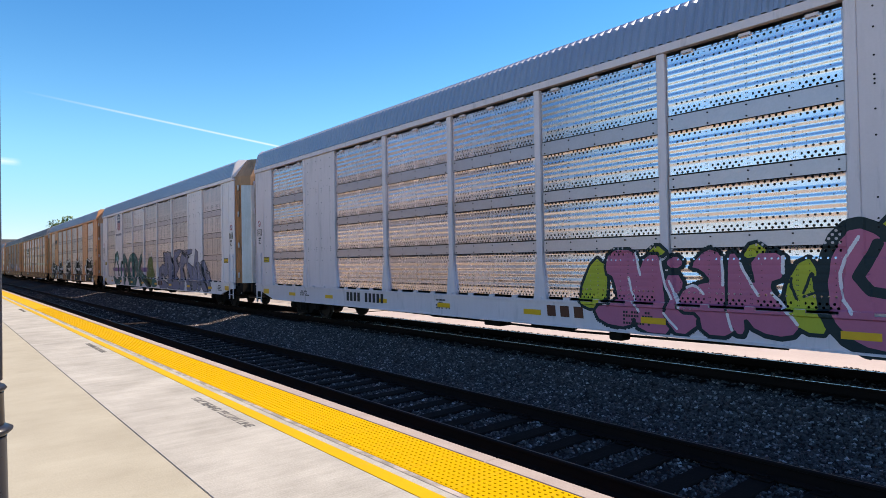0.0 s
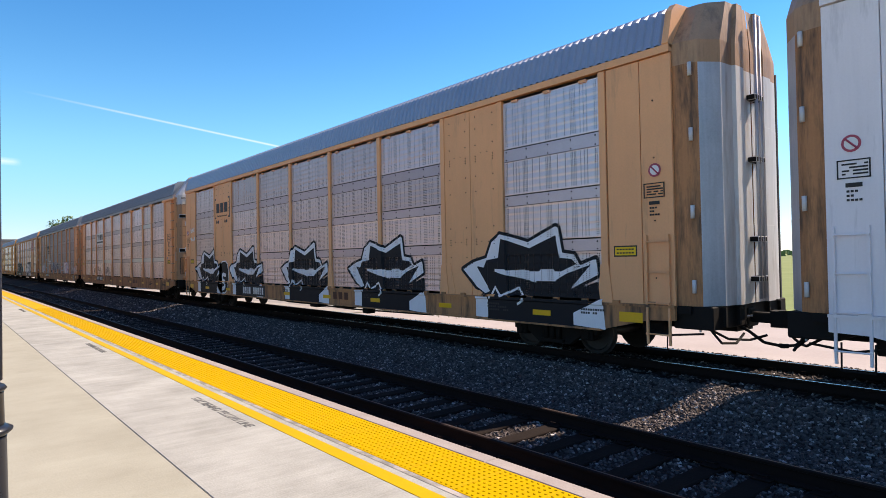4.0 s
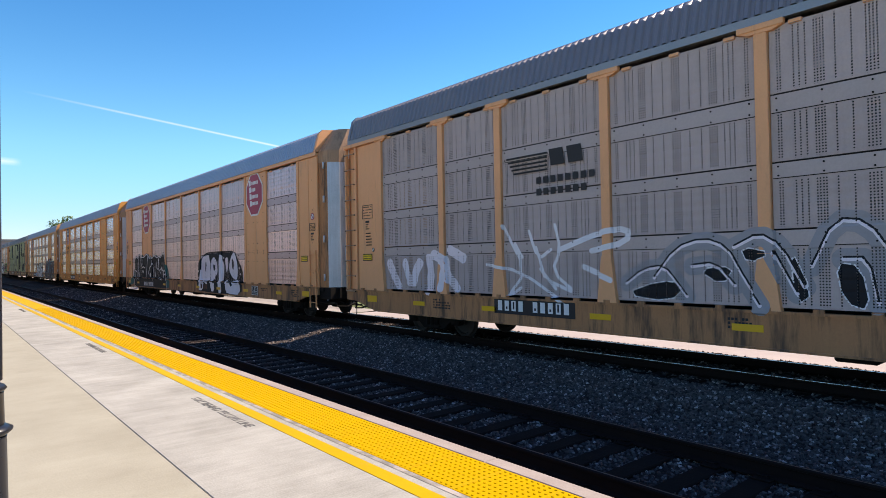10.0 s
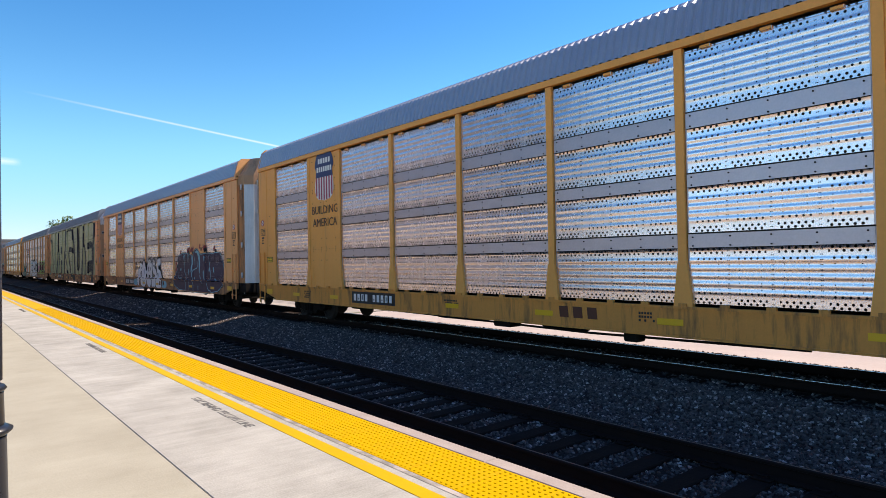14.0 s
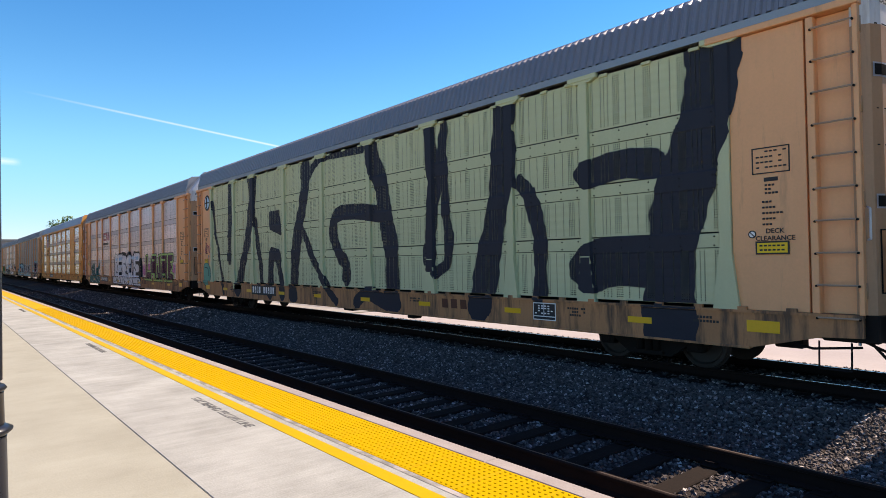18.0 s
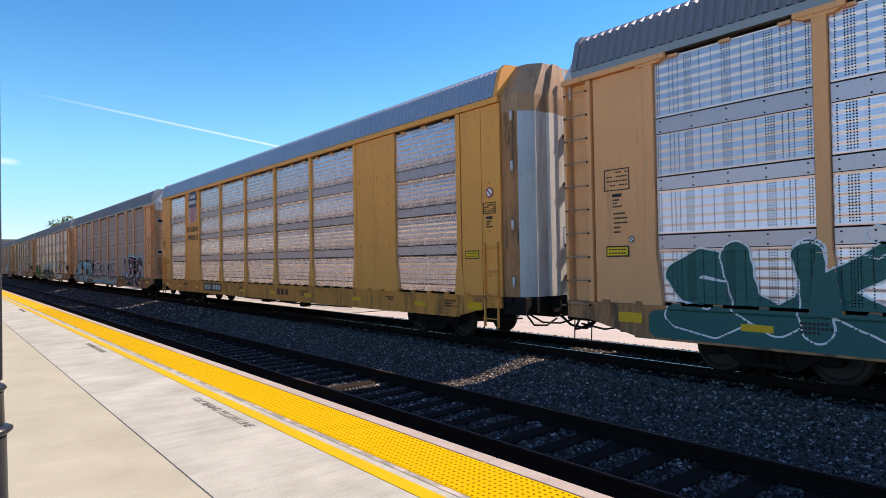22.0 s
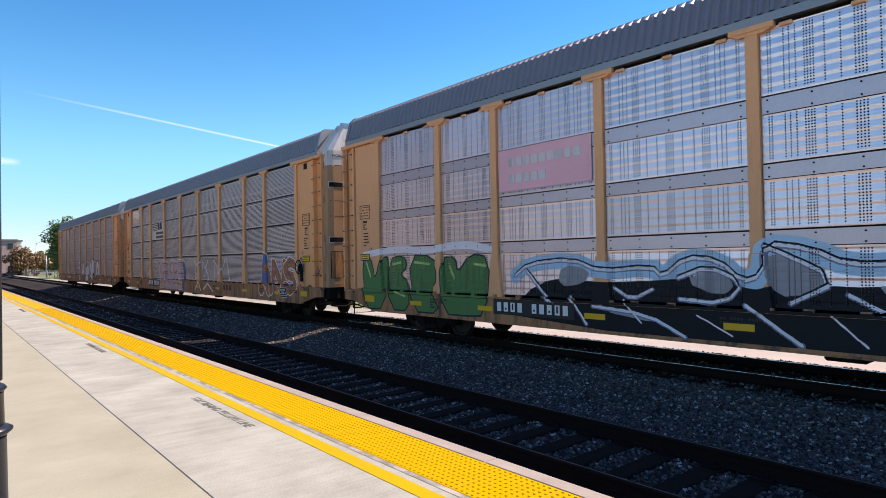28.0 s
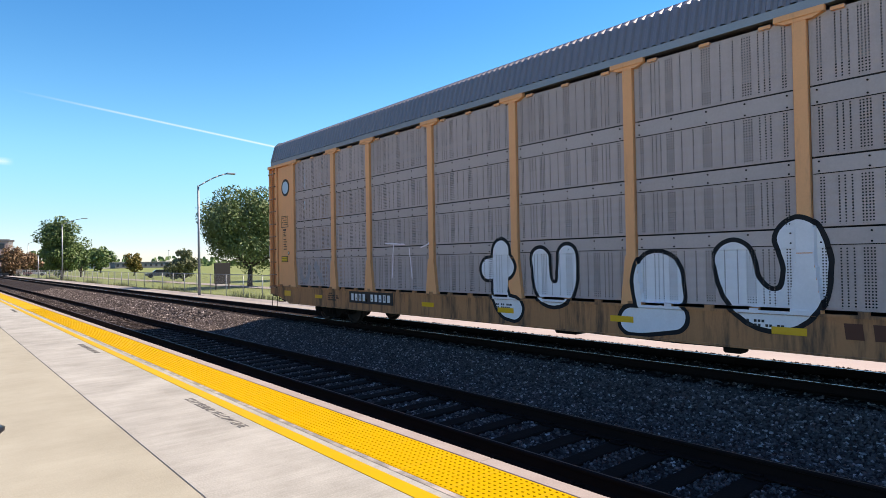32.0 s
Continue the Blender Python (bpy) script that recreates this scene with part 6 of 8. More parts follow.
sprayed(c, "post", "wave", [([[(11.6, 0.8), (8.0, 0.8)]], 0.25, 1), *bubble("SUK", 11.3, 0.95, 3.1, 1.0, 0.21, 0.03, 0, 1, 0.02, 0.25, R)], [s_white, s_sea], label="dark green graffiti, white edge", ragged=0.03)
sprayed(c, "post", "wave", [(letter_lines("SOPES", 8.6, 1.9, 1.8, 0.45), 0.016, 0)], [s_white], cell=0.02, label="thin white tag")

c = wagon(10, "flush", "round", galv_round, gold, gold, roof_blue, gold_sill, white_door, hood_brown, "golden tan " + FLUSH + ", clean")
shield(c, 7.97, 3.95, 1.7)
words_on(c, "BUILDING", 7.97, 3.53, 0.38, ink, label="dark painted slogan", bold=0.0)
words_on(c, "AMERICA", 7.97, 3.12, 0.38, ink, bold=0.0)
number_bars(c, 6.2, 0.8, white_ink, black_paint, 0.2)

c = wagon(11, "post", "faint", galv_brown, tan, tan, roof_dark, brown_sill, door_tan, white_door, "brownish " + POSTED + ", blue and white graffiti")
number_bars(c, 6.9, 0.84, white_ink, black_paint, 0.2)
L = letter_lines("UERS", -6.7, 1.0, 3.9, 1.25, 0.0, 0.2, R)
sprayed(c, "post", "faint", [(L, 0.40, 3), *bubble("UERS", -6.6, 0.85, 4.0, 1.4, 0.24, 0.03, 1, 0, -0.05, 0.25, R, 2), (drawn("-7.2,1.2 -7.5,1.6|-8.4,1.3 -8.7,1.8|-9.2,1.0 -9.6,1.4|-10.0,1.4 -10.2,1.8"), 0.07, 1)], [s_black, s_silver, s_rose, s_cyan], square=True, label="black and white graffiti in pale blue cloud", ragged=0.06)
sprayed(c, "post", "faint", [([[(4.6, 0.85), (-4.0, 0.85)]], 0.24, 2), *bubble("BESNTE", 4.2, 1.0, 7.6, 1.0, 0.17, 0.04, 1, 0, 0.05, 0.25, R, 3)], [s_dull, s_silver, s_cyan, s_black], label="grey and pale blue graffiti", ragged=0.05)
L = letter_lines("ALTDN", 11.5, 0.9, 7.0, 1.15, 0.1, 0.15, R)
sprayed(c, "post", "faint", [([[(11.9, 1.3), (10.0, 1.95), (5.0, 1.9)]], 0.28, 3), (L, 0.40, 0), *bubble("ALTDN", 11.5, 0.9, 7.0, 1.15, 0.28, 0.06, 0, 1, 0.06, 0.15, R, 2)], [s_black, s_cyan, s_white, s_violet], label="light blue bubble graffiti, black outline", ragged=0.03)
bm = bmesh.new()
for y0, y1, z0, z1, mi in ((12.75, 12.0, 3.65, 4.25, 0), (12.71, 12.04, 3.69, 4.21, 1)):
    plate(bm, y0, y1, z0, z1, x=-HALF - 0.008, t=0.004 + 0.004 * mi, mi=mi)
part("sign_plate", bm, [ink, gold], c, "tan framed sign plate")

c = wagon(12, "post", "wave", galv_bright, tan, tan, roof_dark, brown_sill, door_tan, white_door, "silver " + POSTED + ", green and grey graffiti")
number_bars(c, 7.0, 0.82, white_ink, black_paint, 0.2)
bm = bmesh.new()
plate(bm, 4.42, 6.92, 3.45, 4.36, x=-HALF - 0.004)
for k in range(9):
    plate(bm, 6.6 - k * 0.22, 6.44 - k * 0.22, 3.98, 4.16, x=-HALF - 0.010, mi=1)
for k in range(5):
    plate(bm, 6.6 - k * 0.22, 6.44 - k * 0.22, 3.62, 3.80, x=-HALF - 0.010, mi=1)
part("road_emblem", bm, [faded_pink, white_door], c, "faded pink board with pale character blocks")
GREEN = drawn("12.6,2.05 12.2,2.1 12.0,1.5 11.8,1.55 11.6,2.05 11.3,2.05 11.4,.65 12.5,.62|11.3,2.0 10.6,2.1 10.4,1.8 10.8,1.6 10.4,1.4 10.3,.65 11.2,.65|10.3,2.1 9.3,2.05 9.1,1.5 9.4,1.2 9.0,.65 10.2,.65|9.0,2.0 8.5,2.05 8.4,1.6 7.9,2.1 7.3,2.0 7.4,.7 8.0,.66 8.9,.66", True)
sprayed(c, "post", "wave", [(drawn("12.5,2.15 10.8,2.3 9.6,2.2 8.2,2.35 7.2,2.2"), 0.09, 3), *[q for k in range(4) for q in ((GREEN[k:k + 1], 0.04, 0, True), (GREEN[k:k + 1], 0.0, 1, True))], ([[(y, z - 0.08) for y, z in l] for l in drawn("12.4,2.0 12.2,1.6|11.1,1.95 10.7,2.0|10.1,2.0 9.5,1.95|8.7,1.9 8.5,1.6|7.8,1.95 7.4,1.9|10.9,1.2 10.5,1.1")], 0.03, 2)],
        [s_slate, s_green, s_yellowgreen, s_silver], cell=0.022, label="leaf-green bubble graffiti with black outline", ragged=0.015)
NIGHT = drawn("6.5,.6 6.3,1.2 5.4,1.6 4.4,1.5 3.2,1.55 2.6,1.6 2,1.75 1.6,1.4 .9,1.6 .3,1.5 -.6,1.55 -1.6,1.4 -2.6,1.2 -3.0,.62", True)
SWING = drawn("6.5,1.6 6.15,1.85 4.95,1.95 4.3,1.7 3.2,1.8 3,1.6 2.6,1.95 2,1.9 1.65,1.55 1.35,1.65 1.3,2.15 .7,2.05 .2,1.8 -.6,1.85 -1.3,2.1 -2.2,1.8|6.15,1.7 5.4,1|4.45,1.05 3.25,.95 2.6,.62|2.7,1.6 2.2,1.8 1.65,1.55 1.95,1.2 2.7,1.25|1.3,2.1 .3,1.6 .95,1.25|.2,1.4 -.5,1.0 -1.2,.7|4.0,1.4 3.6,1.2 3.2,1.4|-.8,1.7 -1.6,1.3 -2.2,1.6|1.6,1.2 .8,.65|5.0,1.2 4.6,.7|-1.6,1.1 -2.4,.7")
sprayed(c, "post", "wave", [(SWING[:1], 0.16, 3), (NIGHT, 0.0, 0, True), (drawn("1.3,2.1 .3,1.65 .95,1.3 1.3,1.5|2.6,1.55 2.2,1.75 1.75,1.55 2.0,1.3|5.2,1.85 4.5,1.75 4.7,1.45 5.3,1.4|4.4,1.0 3.4,.95 3.0,.8|0,1.5 -.6,1.6 -.9,1.2", True), 0.0, 1, True), (SWING, 0.045, 2), (SWING, 0.02, 5), ([[(y, z + 0.05) for y, z in l] for l in SWING], 0.014, 0), (drawn("5.6,1.2 5.0,.8|3.8,1.2 3.4,.8|2.4,1.0 1.8,.7|.4,1.1 0,.7"), 0.014, 4)],
        [s_black, s_dull, s_violet, s_sky, s_silver, s_white], cell=0.02, label="grey, black and pale blue wildstyle graffiti", ragged=0.015)
LOOPS = drawn("-3.45,1.7 -3.35,2.3 -3.95,2.55 -4.7,2.35 -4.9,1.7 -4.3,1.45 -3.6,1.6|-5.2,2.2 -5.6,2.3 -5.75,1.7 -6.0,1.2 -6.2,.65|-6.1,2.25 -6.5,2.45 -6.95,2.25 -7.2,2.0 -7.2,1.25|-6.2,2.1 -6.45,1.3|-7.2,2.4 -7.6,2.4 -8,1.8 -8.25,1.25 -8.85,1.4 -8.8,1.6 -9.3,1.25 -8.8,.9|-7.8,.95 -8.4,.65|-4.0,1.9 -4.6,2.0|-5.0,1.9 -5.3,1.5|-7.5,1.3 -7.0,1.1|-3.2,1.2 -3.0,.7 -4.4,.75")
sprayed(c, "post", "wave", [(drawn("-3.3,1.2 -4.5,1.12 -9.0,1.12 -8.4,.62 -3.2,.66", True), 0.0, 1, True), (drawn("-7.2,2.35 -7.6,2.35 -8.2,1.3 -9.2,1.25 -7.3,1.2|-3.5,1.7 -3.4,2.3 -4.7,2.35 -4.85,1.7|-6.1,2.2 -6.9,2.2 -7.1,1.3 -6.2,1.3", True), 0.0, 1, True), (LOOPS, 0.04, 0), (drawn("-6.4,2.0 -6.5,1.6|-6.8,2.0 -6.85,1.6|-7.6,1.55 -7.7,1.35|-6.35,1.4 -6.45,1.2"), 0.07, 0)], [s_black, s_silver], cell=0.02, label="silver graffiti with thin black outline", ragged=0.01)
for y, z in ((-7.4, 2.35), (-9.2, 2.1)):
    sprayed(c, "post", "wave", [(letter_lines("OUD", y, z, 1.0, 0.3) + letter_lines("ZO", y - 0.2, z - 0.30, 0.7, 0.24), 0.024, 0)], [s_black], cell=0.02, label="small black tag")

hand_brake(c, -12.25)

c = wagon(13, "post", "slot", galv_dark, orange_tan, orange_tan, roof_dark, brown_sill, door_tan, white_door, "dark grey slotted " + POSTED + ", orange graffiti")
number_bars(c, 7.3, 0.80, white_ink, black_paint, 0.24)
bm = bmesh.new()
plate(bm, 4.38, 6.93, 3.38, 4.36, x=-HALF + 0.022)
for k in range(5):
    plate(bm, 5.75, 6.85 - 0.04 * k, 4.26 - k * 0.095, 4.305 - k * 0.095, x=-HALF + 0.016, mi=1)
for y in (5.50, 5.05):
    prism(bm, [(y - 0.2, 3.92), (y + 0.15, 3.92), (y + 0.2, 4.32), (y - 0.15, 4.32)], -HALF + 0.008, -HALF + 0.016, mi=1)
for k in range(7):
    plate(bm, 6.0 - k * 0.2, 5.86 - k * 0.2, 3.66, 3.80, x=-HALF + 0.016, mi=1)
    plate(bm, 6.0 - k * 0.2, 5.86 - k * 0.2, 3.44, 3.58, x=-HALF + 0.016, mi=1)
part("road_emblem", bm, [alu_plain, ink], c, "silver sheet with black slanted emblem bars")
sprayed(c, "post", "slot", [([[(-8.75, 0.95), (-8.95, 1.6), (-9.05, 2.1)], [(-9.45, 0.95), (-9.15, 1.6)]], 0.27, 2), ([[(-8.75, 0.95), (-8.95, 1.6), (-9.05, 2.1)], [(-9.45, 0.95), (-9.15, 1.6)]], 0.23, 0), ([[(-8.95, 1.9), (-9.1, 2.1)], [(-9.1, 1.3), (-9.1, 1.5)]], 0.17, 1), *bubble("NS", -9.7, 0.95, 1.95, 1.0, 0.17, 0.035, 2, 0, 0.1, 0.1, R, 1)], [s_orange, s_blue, s_white], label="orange and blue graffiti, white edge", ragged=0.02)
sprayed(c, "post", "slot", [(drawn("-.75,2.1 -.8,1.2 -1.3,1.5|-.75,2.1 -1.1,1.75 -1.65,2.1|-1.85,2.1 -1.9,1.25|-1.85,2.1 -2.2,1.7 -2.6,2.1|-2.0,1.3 -2.4,1.7 -2.7,1.2|-3.4,2.1 -3.5,1.2|-3.4,2.1 -4.2,1.5 -4.8,2.1|-5.0,2.1 -5.3,1.2", False, 0), 0.035, 0), (drawn("-.9,.7 -1.4,1.1 -1.75,.7|-2.1,.75 -2.7,1.05 -3.4,.7", True, 0), 0.035, 0)], [s_silver], label="pale outline graffiti")
sprayed(c, "post", "slot", [*bubble("SBSBE", 5.3, 0.85, 4.3, 1.1, 0.20, 0.035, 0, 1, 0.0, 0.12, R, 2), (drawn("5.2,.8 4.6,.7 4.2,.8 3.6,.68 3.0,.8 2.2,.7 1.4,.8"), 0.09, 1), (drawn("1.0,1.9 .85,1.3 .9,.8"), 0.16, 3)], [s_silver, s_faded, s_orange, s_blue], cell=0.022, label="faded pale pink and grey graffiti", ragged=0.04)

for y in (12.45, -12.45):
    bm = bmesh.new()
    plate(bm, y - 0.12, y + 0.12, 5.12, 5.32, x=-HALF - 0.003)
    part("vent_opening", bm, steel_dark, c, "dark square vent opening")
sprayed(c, "post", "slot", [(scrawl(R, 12.75, 1.34, 0.5, 0.3, 4), 0.024, 0), (scrawl(R, 12.8, 2.92, 0.5, 0.14, 6), 0.012, 0)], [black_paint], cell=0.012, label="small black scrawls")
hand_brake(c, -12.15)
sprayed(c, "post", "slot", [(scrawl(R, -11.75, 1.72, 0.3, 0.22, 4), 0.02, 0)], [white_ink], cell=0.015, label="small white scrawl")
sprayed(c, "post", "slot", [(scrawl(R, -13.1, 1.45, 0.3, 0.35, 5), 0.014, 0)], [black_paint], cell=0.012, label="small black scrawl")

c = wagon(14, "post", "faint", galv_brown, orange_tan, orange_tan, roof_dark, brown_sill, door_tan, white_door, "brownish " + POSTED + ", last of the train, white bubble letters")
number_bars(c, 8.0, 0.82, white_ink, black_paint, 0.2)
for text, r in (("1.85,2.15 1.9,1.5|2.25,1.75 1.65,1.8|1.9,1.3 1.75,.95 1.45,.9", 0.23), ("0.75,1.95 .7,1.4 .4,1.2 .05,1.35 .05,2.0", 0.22), ("-2.15,1.3 -2.1,1.75 -1.8,1.85 -1.65,1.6 -1.75,1.2|-2.2,.95 -1.6,.85 -1.4,.85", 0.22),
                ("-3.2,1.9 -3.3,1.4 -3.7,1.1 -4.15,1.25 -4.25,1.8 -4.15,2.2", 0.28), ("-5.6,1.2 -5.6,1.9 -6.0,2.1 -6.3,1.8 -6.3,1.2", 0.22)):
    L = drawn(text, False, 2)
    sprayed(c, "post", "faint", [(L, r + 0.075, 0), (L, r, 1)], [s_black, s_white], cell=0.022, label="white bubble letter, black edge", ragged=0.012)
sprayed(c, "post", "faint", [(drawn("11.3,1.7 10.9,1.2 10.6,1.8|10.2,1.9 9.9,1.3|9.5,1.8 9.3,1.2"), 0.10, 0)], [s_dull], label="faint grey sprayed patch", ragged=0.08)
sprayed(c, "post", "faint", [(drawn("6.3,2.45 5.4,2.4|5.9,2.4 6.0,1.5|5.2,2.3 5.1,1.5|4.7,2.3 4.3,2.4"), 0.018, 0)], [s_silver], cell=0.02, label="faint grey tag")
bm = bmesh.new()
rod(bm, (-HALF - 0.002, 12.35, 4.6), (-HALF - 0.014, 12.35, 4.6), 0.30, 28)
rod(bm, (-HALF - 0.004, 12.35, 4.6), (-HALF - 0.018, 12.35, 4.6), 0.22, 28, 1)
part("round_emblem", bm, [ink, s_sky], c, "round black and pale blue emblem")
# lamp on the last coupler
bm = bmesh.new()
bevel_box(bm, -0.15, 0.15, 14.15, 14.35, 1.0, 1.35, 0.02)
part("end_marker", bm, steel_dark, c, "small end-of-train marker box")

# ---- ground, tracks, platform ----
def flat_mat(name, c1, c2, scale, rough=0.85, bump=0.4, fine=40.0, dist=0.02, broom=0.0):
    m = bpy.data.materials.new(name)
    m.use_nodes = True
    t = m.node_tree
    bsdf = t.nodes["Principled BSDF"]
    tc, _ = coords(t)
    a, b = noise_of(t, tc, scale, 5.0), noise_of(t, tc, fine, 4.0)
    mix = t.nodes.new("ShaderNodeMix")
    mix.data_type = "RGBA"
    cl = t.nodes.new("ShaderNodeClamp")
    v = (a - 0.5) * 1.8 + (b - 0.5) * 1.2 + 0.5
    if broom:
        v = v + (noise_of(t, tc, 1.0, 5.0, (0.7, 7.0, 1.0), 0.65) - 0.5) * broom + (noise_of(t, tc, 1.0, 3.0, (2.5, 55.0, 1.0), 0.5) - 0.5) * broom * 0.5
    t.links.new(v.socket, cl.inputs[0])
    t.links.new(cl.outputs[0], mix.inputs[0])
    mix.inputs[6].default_value, mix.inputs[7].default_value = (*c1, 1), (*c2, 1)
    t.links.new(mix.outputs[2], bsdf.inputs["Base Color"])
    bsdf.inputs["Roughness"].default_value = rough
    bsdf.inputs["Specular IOR Level"].default_value = 0.12
    bp = t.nodes.new("ShaderNodeBump")
    bp.inputs["Strength"].default_value, bp.inputs["Distance"].default_value = bump, dist
    t.links.new((a * 0.3 + b).socket, bp.inputs["Height"])
    t.links.new(bp.outputs[0], bsdf.inputs["Normal"])
    return m


concrete = flat_mat("broomed_platform_concrete", (0.258, 0.245, 0.197), (0.340, 0.328, 0.270), 1.1, 0.85, 0.2, 60.0, 0.01, 0.5)
concrete_b = flat_mat("paler_platform_concrete", (0.226, 0.222, 0.202), (0.368, 0.366, 0.340), 1.3, 0.85, 0.2, 60.0, 0.01, 0.95)
concrete_edge = flat_mat("platform_edge_concrete", (0.25, 0.21, 0.195), (0.33, 0.29, 0.27), 3.0, 0.85, 0.3, 50.0, 0.01)
yellow_tile = mat("yellow_tactile_tile", (0.47, 0.28, 0.0015), 0.6, 0, 0.10, big=2.0, bump=0.05, spec=0.05)
yellow_line = mat("yellow_line_paint", (0.455, 0.284, 0.004), 0.6, 0, 0.18, big=3.0, dirt=(0.38, 0.32, 0.23), dirt_amount=0.0, bump=0.1, spec=0.12)
stencil_grey = mat("worn_grey_stencil", (0.12, 0.117, 0.113), 0.8, 0, 0.5, fine=50)
sealant = mat("patchy_grey_sealant", (0.18, 0.165, 0.15), 0.8, 0, 0.35, big=1.5, dirt=(0.38, 0.33, 0.30), dirt_amount=0.5)
joint_dark = mat("joint_sealant", (0.055, 0.05, 0.047), 0.8, 0, 0.3)
# darker than the grey stone itself: the train's shade is in this colour
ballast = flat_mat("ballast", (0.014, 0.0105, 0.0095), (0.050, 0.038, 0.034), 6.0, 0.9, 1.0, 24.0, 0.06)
earth = flat_mat("dry_grass_ground", (0.13, 0.165, 0.055), (0.20, 0.225, 0.09), 0.05, 0.95, 0.5, 1.2, 0.1)
pale_path = flat_mat("pale_gravel_path", (0.25, 0.225, 0.205), (0.33, 0.30, 0.275), 0.6, 0.9, 0.2, 20.0, 0.01)
pale_lot = flat_mat("pale_paved_concrete", (0.29, 0.25, 0.24), (0.36, 0.315, 0.30), 0.6, 0.9, 0.2, 20.0, 0.01)
slate_early = mat("brown_shade_block_roof", (0.12, 0.09, 0.075), 0.85, 0, 0.3)
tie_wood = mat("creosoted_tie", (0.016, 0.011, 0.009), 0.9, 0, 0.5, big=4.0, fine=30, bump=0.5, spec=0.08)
asphalt = flat_mat("asphalt", (0.05, 0.05, 0.05), (0.075, 0.073, 0.07), 0.5, 0.9, 0.2, 40.0, 0.01)


def sheet(name, profile, y0, y1, material, step=None, label="", kind="structure"):
    """A strip along the rails with the given cross profile (x, z)."""
    bm = bmesh.new()
    ys = [y0, y1] if step is None else list(np.arange(y0, y1 + step / 2, step))
    prev = None
    for y in ys:
        cur = [bm.verts.new((x, y, z)) for x, z in profile]
        if prev:
            for k in range(len(profile) - 1):
                bm.faces.new((prev[k], prev[k + 1], cur[k + 1], cur[k]))
        prev = cur
    ob = part(name, bm, material)
    return tagged(ob, label, name, "", kind)


def bed(x):
    """Height of the ballast across the tracks."""
    return float(np.interp(x, [3.8, 4.2, 4.6, 6.7, 7.2, 7.7, 8.3, 9.0, 9.5, 13.0, 13.6], [-0.45, -0.36, -0.275, -0.275, -0.42, -0.50, -0.46, -0.30, -0.19, -0.17, -0.40]))


sheet("ground", [(-3000, -0.58), (3000, -0.58)], -3000, 4000, earth, label="dry mown grass ground")
bedx = [3.8, 4.2, 4.6, 5.2, 6.1, 6.7, 6.95, 7.2, 7.45, 7.7, 8.0, 8.3, 8.65, 9.0, 9.25, 9.5, 10.2, 12.2, 13.0, 13.6]
sheet("ballast_bed", [(x, bed(x)) for x in bedx], -60, 460, ballast, label="crushed stone track bed, darkened for the train's shade")
sheet("pale_path", [(13.2, -0.42), (13.4, -0.30), (15.6, -0.30), (15.9, -0.56)], 23, 460, pale_path, label="pale gravel path beside the tracks")

sheet("paved_lot", [(13.3, -0.46), (13.4, -0.32), (26.0, -0.40)], -60, 23, pale_lot, label="pale paved lot beyond the tracks")

# platform: body, slabs with open joints, edge
JOINT_X, PLAT_END = 1.62, 71.0
body = bmesh.new()
box(body, -19.5, EDGE_X, -30, PLAT_END, -0.6, PLAT_Z - 0.05)
plat = part("platform", body, concrete_edge)
tagged(plat, "sunlit pale concrete station platform with yellow edge", "platform", "", "structure")
SLAB = 18.0
slab_y = list(np.arange(-37.0, PLAT_END - SLAB + 1, SLAB))
for x0, x1, m, nm in ((-19.48, -4.0, concrete, "slab"), (-3.99, JOINT_X - 0.004, concrete, "slab"), (JOINT_X + 0.004, 3.075, concrete_b, "slab")):
    for y in slab_y:
        b = bmesh.new()
        bevel_box(b, x0, x1, y + 0.004, y + SLAB - 0.004, PLAT_Z - 0.06, PLAT_Z, 0.004)
        part(nm, b, m, plat)
b = bmesh.new()
box(b, JOINT_X - 0.008, JOINT_X + 0.008, -29, PLAT_END, PLAT_Z - 0.02, PLAT_Z - 0.004)
part("joint", b, joint_dark, plat)
for y0 in np.arange(-29.0, PLAT_END - 3, 3.66):
    b = bmesh.new()
    bevel_box(b, 3.705, EDGE_X + 0.02, y0 + 0.002, y0 + 3.657, PLAT_Z - 0.20, PLAT_Z + 0.002, 0.012)
    part("edge_stone", b, concrete_edge, plat)
# painted line
b = bmesh.new()
box(b, 2.80, 2.945, -29, PLAT_END, PLAT_Z - 0.001, PLAT_Z + 0.004)
part("yellow_line", b, yellow_line, plat, "painted yellow safety line")
b = bmesh.new()
box(b, 3.025, 3.083, -29, PLAT_END, PLAT_Z - 0.02, PLAT_Z + 0.003)
part("sealant_strip", b, sealant, plat, "patchy grey sealant strip beside the tiles")


# tactile tiles, 0.61 m square, raised domes on those near the camera
def tile_mesh(domes):
    bm = bmesh.new()
    bevel_box(bm, 0, 0.612, 0.002, 0.608, -0.03, 0.004, 0.004)
    if domes:
        for i in range(10):
            for j in range(10):
                cx, cy = 0.035 + i * 0.0603, 0.034 + j * 0.0602
                lo = [bm.verts.new((cx + 0.0165 * math.cos(a), cy + 0.0165 * math.sin(a), 0.004)) for a in np.arange(6) * math.tau / 6]
                hi = [bm.verts.new((cx + 0.010 * math.cos(a), cy + 0.010 * math.sin(a), 0.011)) for a in np.arange(6) * math.tau / 6]
                for k in range(6):
                    bm.faces.new((lo[k], lo[(k + 1) % 6], hi[(k + 1) % 6], hi[k]))
                bm.faces.new(hi)
    return meshed("tactile_tile", bm, yellow_tile)


